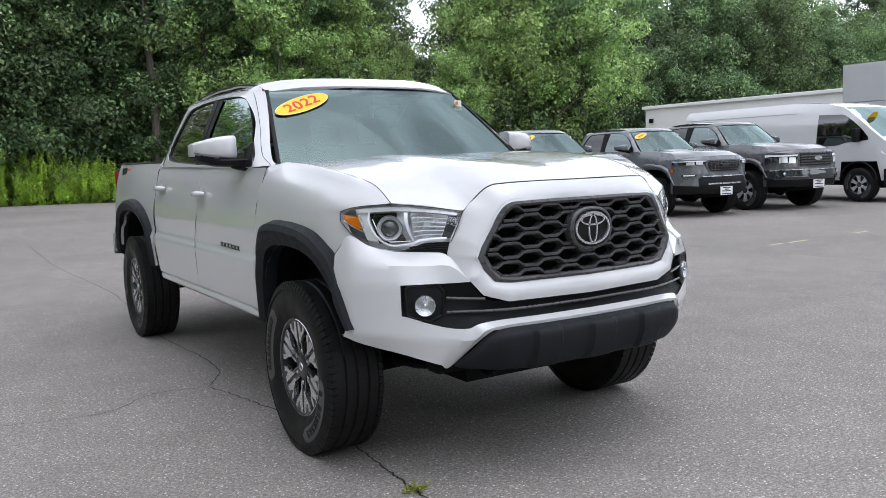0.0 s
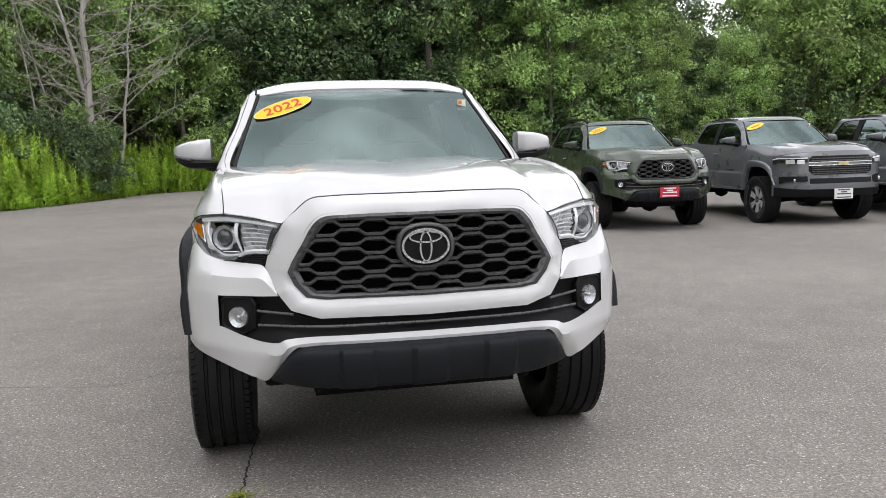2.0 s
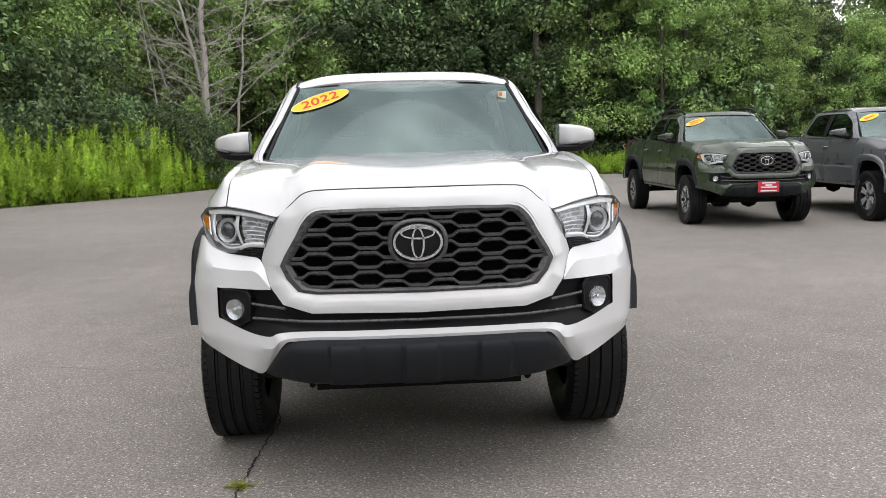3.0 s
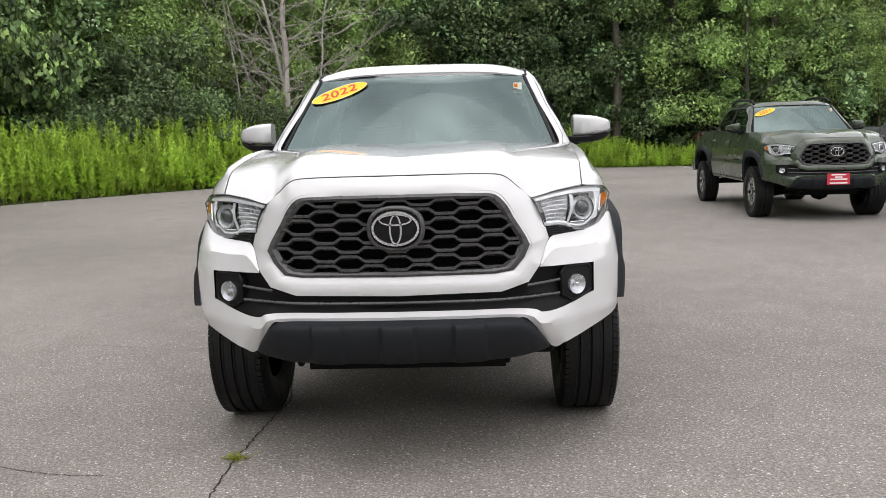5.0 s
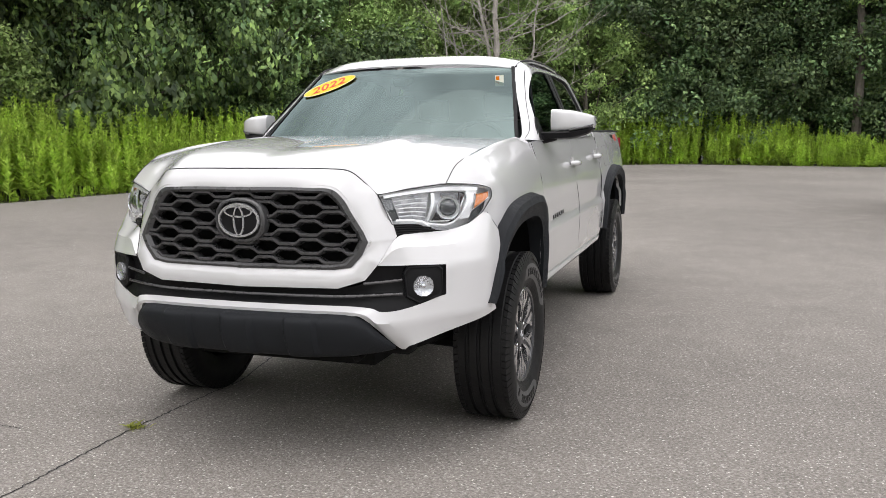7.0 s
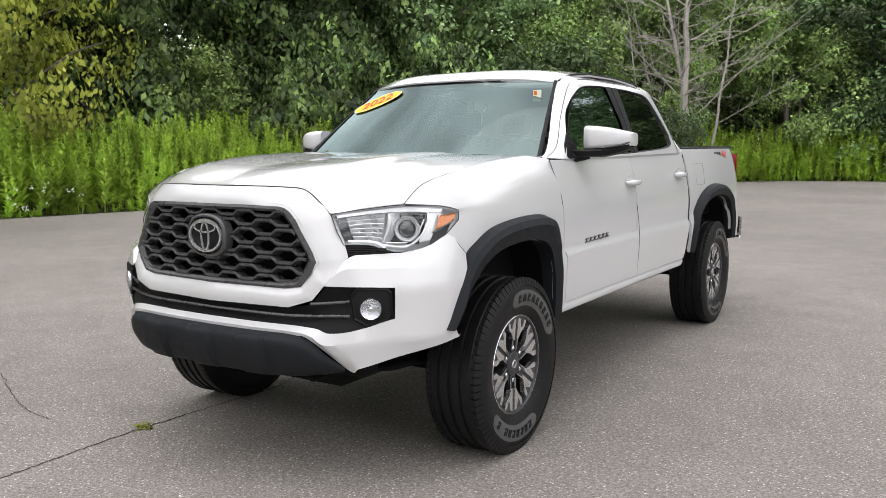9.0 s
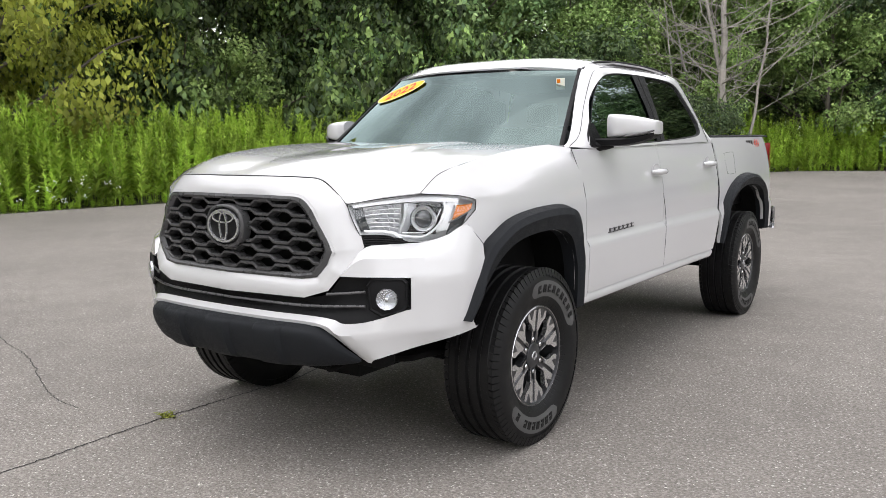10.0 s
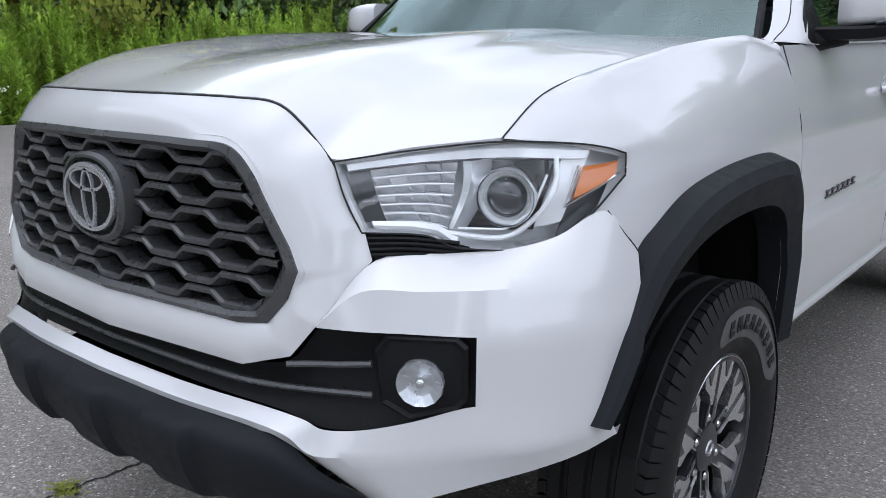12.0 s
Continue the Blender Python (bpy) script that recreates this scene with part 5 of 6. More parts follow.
    add("chrome_post", *flip(*grid(dk), s), BRIGHT, lamp)
    # projector
    pc = inside(0.585, 0.52, 0.03)
    ax = np.array([0.42, -0.905, 0.0])
    ay = np.array([0.905, 0.42, 0.0])
    A = np.stack([ax, ay, [0, 0, 1]], 1)
    for nm, pr, mt in (("projector_ring", [(-0.03, 0.0505), (0.012, 0.0505), (0.016, 0.0485), (0.012, 0.0465), (0.0, 0.046)], CHROME), ("projector_barrel", [(0.0, 0.0465), (-0.004, 0.040), (0.002, 0.037), (-0.002, 0.034)], LAMPBACK), ("projector_lens", [(-0.004, 0.036), (0.008, 0.029), (0.016, 0.015), (0.018, 0.0005)], PROJ)):
        q = lathe(pr, 36, "x")
        add(nm, *flip(q[0] @ A.T + pc, q[1], s), mt, lamp)
    am = np.array([[inside(u, v, d) for u in np.linspace(0.80, 0.955, 10)] for v, d in ((0.24, 0.025), (0.28, 0.010), (0.56, 0.010), (0.60, 0.025))])
    add("side_indicator", *flip(*grid(am), s), AMBER, lamp, "amber side indicator", angle=25)
    tr = [inside(u, v, 0.010) for u, v in ((0.785, 0.22), (0.78, 0.63), (0.955, 0.62))]
    add("indicator_trim", *flip(*tube(np.array(tr), 0.0035, 6), s), CHROME, lamp)
    # dark louvre under the inner end of the lamp
    lv = []
    for k in range(4):
        z0 = 0.962 - k * 0.0088
        q = curve([(0.586 + k * 0.003, -0.756, z0), (0.64, -0.707, z0 - 0.001), (0.698 - k * 0.003, -0.652, z0 - 0.010)], 8)
        lv.append(tube(q, 0.0032, 6))
    add("lamp_louvre", *flip(*join(*lv), s), BLACKP, car)
    bkz = loft([[(0.574, -0.752, 0.968), (0.64, -0.70, 0.964), (0.71, -0.640, 0.945)], [(0.598, -0.750, 0.922), (0.65, -0.690, 0.926), (0.71, -0.638, 0.932)]], 3, 8)
    add("louvre_backing", *flip(*grid(bkz), s), BLACKP, car)


def skid_bar(car):
    """The dark bar across the bumper, with three raised pads."""
    tp = [(0, -0.934, 0.643), (0.25, -0.926, 0.643), (0.43, -0.905, 0.641), (0.495, -0.882, 0.627), (0.545, -0.850, 0.568), (0.592, -0.782, 0.500)]
    t2 = [(0, -0.975, 0.615), (0.25, -0.967, 0.615), (0.43, -0.944, 0.612), (0.500, -0.910, 0.597), (0.550, -0.858, 0.550), (0.592, -0.785, 0.496)]
    m2 = [(0, -0.968, 0.54), (0.25, -0.960, 0.54), (0.43, -0.932, 0.54), (0.515, -0.890, 0.537), (0.560, -0.842, 0.522), (0.592, -0.786, 0.494)]
    b2 = [(0, -0.930, 0.472), (0.25, -0.922, 0.473), (0.42, -0.896, 0.477), (0.51, -0.850, 0.482), (0.560, -0.815, 0.486), (0.592, -0.784, 0.490)]
    b3 = [(0, -0.86, 0.462), (0.25, -0.86, 0.463), (0.42, -0.84, 0.467), (0.51, -0.80, 0.476), (0.560, -0.785, 0.482), (0.590, -0.775, 0.488)]
    G = loft([tp, t2, m2, b2, b3], 26, 70)
    for i in range(26):
        for j in range(70):
            x = G[i, j, 0]
            d = min(abs(x - 0.0), abs(x - 0.275))
            k = np.clip((0.066 - d) / 0.010, 0, 1)
            v = np.clip((i - 1) / 2, 0, 1) * np.clip((23 - i) / 4, 0, 1)
            G[i, j, 1] -= 0.017 * k * v
    G = np.concatenate([G[:, :0:-1] * np.array([-1, 1, 1]), G], axis=1)
    add("skid_bar", *grid(G), FLARE, car, "charcoal plastic skid bar with raised pads", angle=30)



FLAT_LEAD = [(0, -0.895, 1.166), (0.22, -0.888, 1.166), (0.42, -0.855, 1.160), (0.58, -0.785, 1.150), (0.68, -0.690, 1.138), (0.742, -0.598, 1.125)]


def flat_hood():
    """The hood of the parked trucks: a straight front edge and a raised middle."""
    n, m = 18, 24
    c0, c1 = curve(FLAT_LEAD, m), curve([(0, 0.42, 1.300), (0.3, 0.44, 1.300), (0.6, 0.50, 1.296), (0.764, 0.545, 1.290)], m)
    d0, d1 = curve([(0, -0.895, 1.166), (0, -0.62, 1.235), (0, -0.15, 1.280), (0, 0.42, 1.303)], n), curve(SEAM, n)
    P = np.zeros((n, m, 3))
    for i, v in enumerate(np.linspace(0, 1, n)):
        for j, u in enumerate(np.linspace(0, 1, m)):
            lin = (1 - u) * (1 - v) * c0[0] + u * (1 - v) * c0[-1] + (1 - u) * v * c1[0] + u * v * c1[-1]
            P[i, j] = (1 - v) * c0[j] + v * c1[j] + (1 - u) * d0[i] + u * d1[i] - lin
            k = np.clip((0.46 - P[i, j, 0]) / 0.08 + 0.5, 0, 1)
            P[i, j, 2] += 0.022 * k * k * (3 - 2 * k) * np.clip(v * 4, 0, 1) * np.clip((1 - v) * 8, 0, 1)
    return P


def nose(x, z, off=0.0):
    """A place on the upright front of a parked truck, off metres proud of it."""
    a = abs(x)
    y = np.interp(a, [0, 0.25, 0.45, 0.58, 0.68, 0.76, 0.83, 0.875, 0.895], [-0.935, -0.928, -0.900, -0.862, -0.812, -0.742, -0.640, -0.535, -0.440])
    d = np.interp(z, [0.42, 0.50, 0.56, 0.66, 0.76, 0.82, 1.0, 1.10], [0.06, 0.0, -0.028, -0.030, -0.008, 0.0, 0.006, 0.022])
    w = np.clip(1 - (a / 0.895) ** 4, 0, 1)
    out = np.array([np.sign(x) * np.interp(a, [0, 0.45, 0.7, 0.9], [0, 0.25, 0.6, 0.95]), -np.interp(a, [0, 0.45, 0.7, 0.9], [1, 0.95, 0.75, 0.35]), 0])
    return np.array([x, y + d * w, z]) + out * off


def nose_patch(car, name, xs, zt, zb, off, mat, label="", n=12, m=4):
    """A piece laid on the front between two edges; zt and zb: heights at the places xs across."""
    X = np.linspace(xs[0], xs[-1], n)
    T, B = np.interp(X, xs, zt), np.interp(X, xs, zb)
    P = np.array([[nose(x, b + (t - b) * q, off) for x, t, b in zip(X, T, B)] for q in np.linspace(0, 1, m)])
    return add(name, *grid(P), mat, car, label, solid=off + 0.012)


def plain_front(car, paint, style):
    """The upright fronts of the parked trucks: skin, grille, lamps and bumper of three makes."""
    X, Z = np.linspace(-0.895, 0.895, 61), np.linspace(0.46, 1.10, 20)
    rows = [[nose(x, z) for x in X] for z in Z]
    L = curve(FLAT_LEAD, 40)
    top = []
    for x in X:
        a = abs(x)
        if a < 0.742:
            q = np.array([x, np.interp(a, L[:, 0], L[:, 1]) - 0.003, np.interp(a, L[:, 0], L[:, 2]) - 0.004])
        else:
            t = (a - 0.742) / 0.153
            q = np.array([x, -0.598 + 0.19 * t, 1.123 - 0.038 * t])
        top.append(q)
    add("front_skin", *grid(np.array(rows + [top])), paint, car, angle=50)
    both = (1, -1)
    sp = lambda xs, s: [s * x for x in xs]

    def disc(name, x, z, r, mat, off=0.012, squash=1.0):
        e = nose(x, z, off)
        q = lathe([(0.012, r), (0.0, r), (-0.008, r * 0.7), (-0.010, 0.0005)], 20, "y")
        add(name, q[0] * np.array([1, 1, squash]) + e, q[1], mat, car)

    def bars(zs, x1, h, mat, off, name="grille_bar"):
        for z in zs:
            nose_patch(car, name, [-x1, x1], [z + h] * 2, [z - h] * 2, off, mat, n=21, m=3)
    if style == "split":
        nose_patch(car, "grille", [-0.52, -0.48, 0.48, 0.52], [1.05, 1.092, 1.092, 1.05], [0.985] * 4, 0.004, BLACKP, "black upper grille", 25)
        nose_patch(car, "grille", [-0.53, -0.47, 0.47, 0.53], [0.955] * 4, [0.86, 0.80, 0.80, 0.86], 0.004, BLACKP, "black lower grille", 25)
        nose_patch(car, "grille_crossbar", [-0.54, 0.54], [0.992] * 2, [0.950] * 2, 0.014, paint, n=25)
        bars((0.996, 0.948), 0.53, 0.005, BRIGHT, 0.017, "chrome_strip")
        bars((1.020, 1.055), 0.49, 0.008, GRILLE, 0.010)
        bars((0.920, 0.885, 0.850, 0.822), 0.48, 0.007, GRILLE, 0.010)
        v, f = plate([(-0.085, -0.016), (-0.03, -0.016), (-0.03, -0.028), (0.03, -0.028), (0.03, -0.016), (0.085, -0.016), (0.085, 0.016), (0.03, 0.016), (0.03, 0.028), (-0.03, 0.028), (-0.03, 0.016), (-0.085, 0.016)], 0.012)
        add("front_emblem", *move((v, f), 0, -0.966, 0.972), plain("gold_emblem", (0.62, 0.46, 0.22), 0.35, metal=0.5), car, "gold emblem", smooth=False)
        nose_patch(car, "lower_intake", [-0.52, 0.52], [0.745] * 2, [0.665] * 2, 0.005, BLACKP, n=25)
        nose_patch(car, "lower_valance", [-0.885, -0.6, 0.6, 0.885], [0.60, 0.575, 0.575, 0.60], [0.455] * 4, 0.006, BLACKP, "black lower valance", 31)
        lampz = ([0.55, 0.70, 0.80, 0.885], [1.060, 1.080, 1.085, 1.075], [0.965, 0.955, 0.960, 1.000])
        fogz = ([0.55, 0.62, 0.80, 0.85], [0.765, 0.79, 0.79, 0.78], [0.665, 0.65, 0.66, 0.70])
        for s in both:
            disc("fog_lamp", s * 0.70, 0.715, 0.034, SILVER, 0.014)
    elif style == "mesh":
        nose_patch(car, "grille", [-0.45, -0.38, 0.38, 0.45], [1.06, 1.09, 1.09, 1.06], [0.96, 0.855, 0.855, 0.96], 0.012, GRILLE, "dark grille frame", 25)
        nose_patch(car, "grille_mesh", [-0.40, -0.35, 0.35, 0.40], [1.045, 1.066, 1.066, 1.045], [0.965, 0.875, 0.875, 0.965], 0.016, BLACKP, "black mesh", 25)
        bars((0.905, 0.955, 1.010, 1.045), 0.36, 0.004, GRILLE, 0.020)
        for k in range(9):
            x = -0.32 + 0.08 * k
            nose_patch(car, "grille_bar", [x - 0.004, x + 0.004], [1.06] * 2, [0.885] * 2, 0.019, GRILLE, n=2)
        add("front_emblem", *move(plate([(-0.10, -0.022), (0.10, -0.022), (0.10, 0.022), (-0.10, 0.022)], 0.014), 0, -0.962, 0.980), BLACKGLOSS, car, "black emblem plate", smooth=False)
        nose_patch(car, "lower_intake", [-0.60, -0.50, 0.50, 0.60], [0.74, 0.80, 0.80, 0.74], [0.60] * 4, 0.006, BLACKP, n=25)
        nose_patch(car, "bumper_strip", [-0.52, 0.52], [0.795] * 2, [0.775] * 2, 0.012, SILVER, "silver strip", 25)
        nose_patch(car, "bumper_strip", [-0.42, 0.42], [0.655] * 2, [0.628] * 2, 0.014, SILVER, "silver strip", 25)
        nose_patch(car, "lower_valance", [-0.885, -0.6, 0.6, 0.885], [0.62, 0.60, 0.60, 0.62], [0.455] * 4, 0.008, BLACKP, "black lower valance", 31)
        lampz = ([0.47, 0.60, 0.80, 0.885], [1.085, 1.088, 1.090, 1.080], [1.010, 0.990, 0.985, 1.010])
        fogz = ([0.63, 0.82], [0.822, 0.822], [0.788, 0.788])
        for s in both:
            nose_patch(car, "fog_lamp", sp([0.66, 0.80], s), [0.815] * 2, [0.796] * 2, 0.016, BRIGHT, n=4)
            nose_patch(car, "side_reflector", sp([0.884, 0.892], s), [0.92] * 2, [0.87] * 2, 0.006, AMBER, "amber reflector", n=4)
    else:
        nose_patch(car, "grille", [-0.47, -0.44, 0.44, 0.47], [1.08, 1.10, 1.10, 1.08], [0.86, 0.83, 0.83, 0.86], 0.008, GRILLE, "dark grille frame", 25)
        nose_patch(car, "grille_mesh", [-0.43, 0.43], [1.08] * 2, [0.85] * 2, 0.012, BLACKP, "black grille opening", 25)
        bars((0.885, 0.935, 0.985, 1.035), 0.42, 0.012, GRILLE, 0.022)
        a = np.linspace(0, 2 * np.pi, 33)[:-1]
        add("front_emblem", *move(plate(np.c_[0.105 * np.cos(a), 0.043 * np.sin(a)], 0.014), 0, -0.975, 0.985), SILVER, car, "silver oval emblem", smooth=False)
        nose_patch(car, "bumper", [-0.89, 0.89], [0.775] * 2, [0.60] * 2, 0.030, BLACKGLOSS, "dark glossy bumper", 41, 8)
        nose_patch(car, "bumper_strip", [-0.86, 0.86], [0.785] * 2, [0.772] * 2, 0.033, SILVER, n=41)
        nose_patch(car, "lower_valance", [-0.88, 0.88], [0.59] * 2, [0.455] * 2, 0.006, BLACKP, "black lower valance", 31)
        lampz = ([0.50, 0.60, 0.80, 0.885], [1.080, 1.085, 1.085, 1.070], [0.870, 0.865, 0.890, 0.930])
        fogz = ([0.66, 0.78], [0.72, 0.72], [0.66, 0.66])
        for s in both:
            disc("fog_lamp", s * 0.72, 0.70, 0.030, SILVER, 0.040)
    for s in both:
        if style != "bars":
            nose_patch(car, "fog_pocket", sp(fogz[0], s), fogz[1], fogz[2], 0.008, BLACKP, n=8)
        xs, zt, zb = lampz
        lamp = nose_patch(car, "headlamp", sp(xs, s), zt, zb, 0.010, BLACKGLOSS, "clear headlamp in a dark housing", 14)
        k = lambda lo, hi: (np.array(zb) + (np.array(zt) - np.array(zb)) * lo, np.array(zb) + (np.array(zt) - np.array(zb)) * hi)
        b0, t0 = k(0.72, 0.93)
        q = nose_patch(car, "lamp_trim", sp(xs, s), t0, b0, 0.015, BRIGHT, "bright chrome trim", 12, 2)
        q.parent = lamp
        for x0, x1 in ((0.12, 0.40), (0.46, 0.72)):
            e = [xs[0] + (xs[-1] - xs[0]) * v for v in (x0, x1)]
            b0, t0 = [np.interp(e, xs, v) for v in k(0.14, 0.66)]
            q = nose_patch(car, "reflector", sp(e, s), t0, b0, 0.015, FACET, "chrome reflector", 5, 3)
            q.parent = lamp


# ---- ground ----
EDGE = [(-14.5, -40), (-14.2, -20), (-13.9, -4), (-13.5, 4.7), (-13.0, 8.0), (-12.2, 12.5), (-11.4, 16.2), (-9.4, 19.4), (-7.6, 22.2), (-6.2, 26.0), (-5.0, 30.0), (-2.0, 31.9), (0.6, 32.2), (3.9, 30.6), (7.6, 29.4), (14, 28.6), (24, 28.4), (40, 28.0), (60, 26), (90, 20)]
E_C = curve(EDGE, 150)


def ground_sheets():
    k = 40
    xs = np.linspace(-1, 1, k)
    xs = np.sign(xs) * np.abs(xs) ** 2.2 * 900
    P = np.array([[(x, y, -0.03) for x in xs] for y in xs])
    g = add("ground", *grid(P), SOIL)
    tagged(g, "dark soil and leaf litter under the trees", "ground", kind="structure")
    jag = np.array([[0.10 * noise.noise((x * 1.3, y * 1.3, 0)), 0.10 * noise.noise((x * 1.3, y * 1.3, 5))] for x, y in E_C])
    lo = np.c_[E_C + jag, np.zeros(len(E_C))]
    O = np.concatenate([lo, [[90, -60, 0]], [[-14.5, -60, 0]]])
    n = len(O)
    V = np.concatenate([O, O - [0, 0, 0.06]])
    F = [tuple(range(n))[::-1]] + [(i, (i + 1) % n, (i + 1) % n + n, i + n) for i in range(n)]
    p = add("pavement", V, F, ASPHALT, smooth=False)
    tagged(p, "worn grey asphalt car park with fine cracks", "pavement", kind="structure")


ground_sheets()


def crack(pts, width, seed):
    rnd = random.Random(seed)
    C = curve(pts, len(pts) * 14)
    w = np.array([width * (0.45 + 0.8 * abs(noise.noise((i * 0.31, seed, 0)))) for i in range(len(C))])
    w[0] = w[-1] = 0.0005
    T = np.gradient(C, axis=0)
    N = np.c_[-T[:, 1], T[:, 0]] / (np.linalg.norm(T, axis=1)[:, None] + 1e-9)
    J = np.array([[rnd.uniform(-1, 1) * 0.007, rnd.uniform(-1, 1) * 0.007] for _ in C])
    C = C + J
    P = np.array([np.c_[C + N * w[:, None] * q, np.full(len(C), 0.0022)] for q in (-0.5, 0.5)])
    V, F = grid(P)
    o = add("pavement_crack", V, [f[::-1] for f in F], GAP, smooth=False)
    tagged(o, "thin dark crack across the asphalt", "crack", "cracks in the asphalt", "structure")


# ---- planting ----
def leaf_cloud(rng, centres, radii, count, size, flat=0.5, droop=0.25):
    """Leaves as bent diamonds round clump centres; four corners each."""
    k = rng.integers(0, len(centres), count)
    d = rng.normal(size=(count, 3))
    d /= np.linalg.norm(d, axis=1)[:, None]
    r = radii[k] * rng.uniform(0.35, 1.0, count) ** 0.45
    C = centres[k] + d * r[:, None] * np.array([1, 1, 0.75])
    nrm = d * (1 - flat) + np.array([0, 0, 1.0]) * flat + rng.normal(size=(count, 3)) * 0.35
    nrm /= np.linalg.norm(nrm, axis=1)[:, None]
    t = np.cross(nrm, rng.normal(size=(count, 3)))
    t /= np.linalg.norm(t, axis=1)[:, None] + 1e-9
    t[:, 2] -= droop
    b = np.cross(nrm, t)
    L = size * rng.uniform(0.6, 1.3, count)[:, None]
    V = np.stack([C - t * L * 0.5, C + b * L * 0.30 + t * L * 0.02, C + t * L * 0.55 - nrm * L * 0.12, C - b * L * 0.30 + t * L * 0.02], 1)
    return V.reshape(-1, 3), np.arange(count * 4).reshape(-1, 4)


def branchy(rng, height, r0, limbs, spread, lean=0.06, bare=0.25, up=0.8):
    """Trunk and limbs of a tree as tubes; also the limbs' outer places."""
    n = 10
    x = np.cumsum(rng.normal(0, lean, (n, 2)), axis=0) * height / 10
    trunk = np.c_[x - x[0], np.linspace(-0.1, height, n)]
    parts, tips = [tube(trunk, np.linspace(r0, r0 * 0.18, n), 8)], []
    for i in range(limbs):
        f = bare + (0.97 - bare) * (i + rng.uniform(0, 0.8)) / limbs
        z = f * height
        p = np.array([np.interp(z, trunk[:, 2], trunk[:, 0]), np.interp(z, trunk[:, 2], trunk[:, 1]), z])
        a = i * 2.4 + rng.uniform(-0.5, 0.5)
        ln = spread * (1.05 - 0.6 * f) * rng.uniform(0.7, 1.15)
        d = np.array([np.cos(a), np.sin(a), up * rng.uniform(0.3, 1.0)])
        q = np.array([p, p + d * ln * 0.4 + [0, 0, -0.02 * ln], p + d * ln * 0.75 + [0, 0, 0.05 * ln], p + d * ln])
        parts.append(tube(curve(q, 8), np.linspace(r0 * 0.36 * (1.1 - f), 0.012, 8), 5))
        for t in (0.45, 0.72, 1.0):
            tips.append(p + d * ln * t + rng.normal(0, 0.12 * ln, 3))
    return parts, np.array(tips)


def make_tree(seed, height, spread, leaf_mat, leaves, leaf_size, bare=0.18, clump=1.1, limbs=20, r0=0.2, flat=0.5, droop=0.25):
    rng = np.random.default_rng(seed)
    parts, tips = branchy(rng, height, r0, limbs, spread, bare=bare)
    extra = tips[rng.integers(0, len(tips), len(tips))] + rng.normal(0, 0.5 * clump, (len(tips), 3))
    C = np.concatenate([tips, extra])
    rad = clump * rng.uniform(0.45, 1.1, len(C))
    t = thing("tree", "", "tree")
    add("trunk", *join(*parts), BARK, t, "grey-brown trunk with limbs")
    V, Q = leaf_cloud(rng, C, rad, leaves, leaf_size, flat, droop)
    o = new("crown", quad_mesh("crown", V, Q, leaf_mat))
    o.parent = t
    return t


def edge_frame(t):
    """Place and outward normal at a share t of the pavement's edge."""
    i = min(int(t * (len(E_C) - 1)), len(E_C) - 2)
    u = t * (len(E_C) - 1) - i
    p = E_C[i] * (1 - u) + E_C[i + 1] * u
    d = E_C[i + 1] - E_C[i]
    d /= np.linalg.norm(d)
    return p, np.array([-d[1], d[0]])


TREES = []
KINDS = [
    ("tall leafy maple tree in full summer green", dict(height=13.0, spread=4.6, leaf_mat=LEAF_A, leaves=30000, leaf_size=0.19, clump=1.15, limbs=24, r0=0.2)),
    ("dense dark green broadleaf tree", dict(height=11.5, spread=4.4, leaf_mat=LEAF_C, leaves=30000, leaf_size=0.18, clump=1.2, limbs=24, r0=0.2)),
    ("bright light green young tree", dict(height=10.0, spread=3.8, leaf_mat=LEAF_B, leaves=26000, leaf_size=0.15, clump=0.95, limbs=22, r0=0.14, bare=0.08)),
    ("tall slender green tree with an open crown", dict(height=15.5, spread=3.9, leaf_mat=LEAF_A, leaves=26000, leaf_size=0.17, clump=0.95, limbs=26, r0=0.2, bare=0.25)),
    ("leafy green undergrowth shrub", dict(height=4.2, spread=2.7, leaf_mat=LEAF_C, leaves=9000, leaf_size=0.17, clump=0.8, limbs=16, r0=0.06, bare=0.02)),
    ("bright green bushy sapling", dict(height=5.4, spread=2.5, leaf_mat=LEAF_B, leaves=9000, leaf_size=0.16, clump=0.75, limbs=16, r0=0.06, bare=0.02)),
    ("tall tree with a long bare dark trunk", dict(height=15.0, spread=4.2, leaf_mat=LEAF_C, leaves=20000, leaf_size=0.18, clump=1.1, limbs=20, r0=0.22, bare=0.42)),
]
PROTO = []
for i, (lab, kw) in enumerate(KINDS):
    t = make_tree(10 + i, **kw)
    tagged(t, lab, "shrub" if i in (4, 5) else "tree", "trees along the car park" if i not in (4, 5) else "shrubs under the trees")
    PROTO.append(t)
USED = [False] * len(PROTO)


def plant(kind, x, y, turn, scale):
    for a, wide, low in ((30.7, 2.8, 0.115), (42.6, 1.6, 0.11)):          # gaps where the sky shows through
        u, v = math.sin(radians(a)), math.cos(radians(a))
        far, aside = (x + 1.4) * u + (y + 3.7) * v, abs((x + 1.4) * v - (y + 3.7) * u)
        if aside < wide and far > 20:
            scale = min(scale, (1.3 + far * low) / KINDS[kind][1]["height"])
    m = Matrix.Translation((x, y, -0.03)) @ Matrix.Rotation(turn, 4, "Z") @ Matrix.Scale(scale, 4)
    if not USED[kind]:
        USED[kind] = True
        PROTO[kind].matrix_basis = m
        return PROTO[kind]
    src = PROTO[kind]
    c = copy_thing(src, Matrix.Identity(4))
    c.matrix_basis = m
    return c


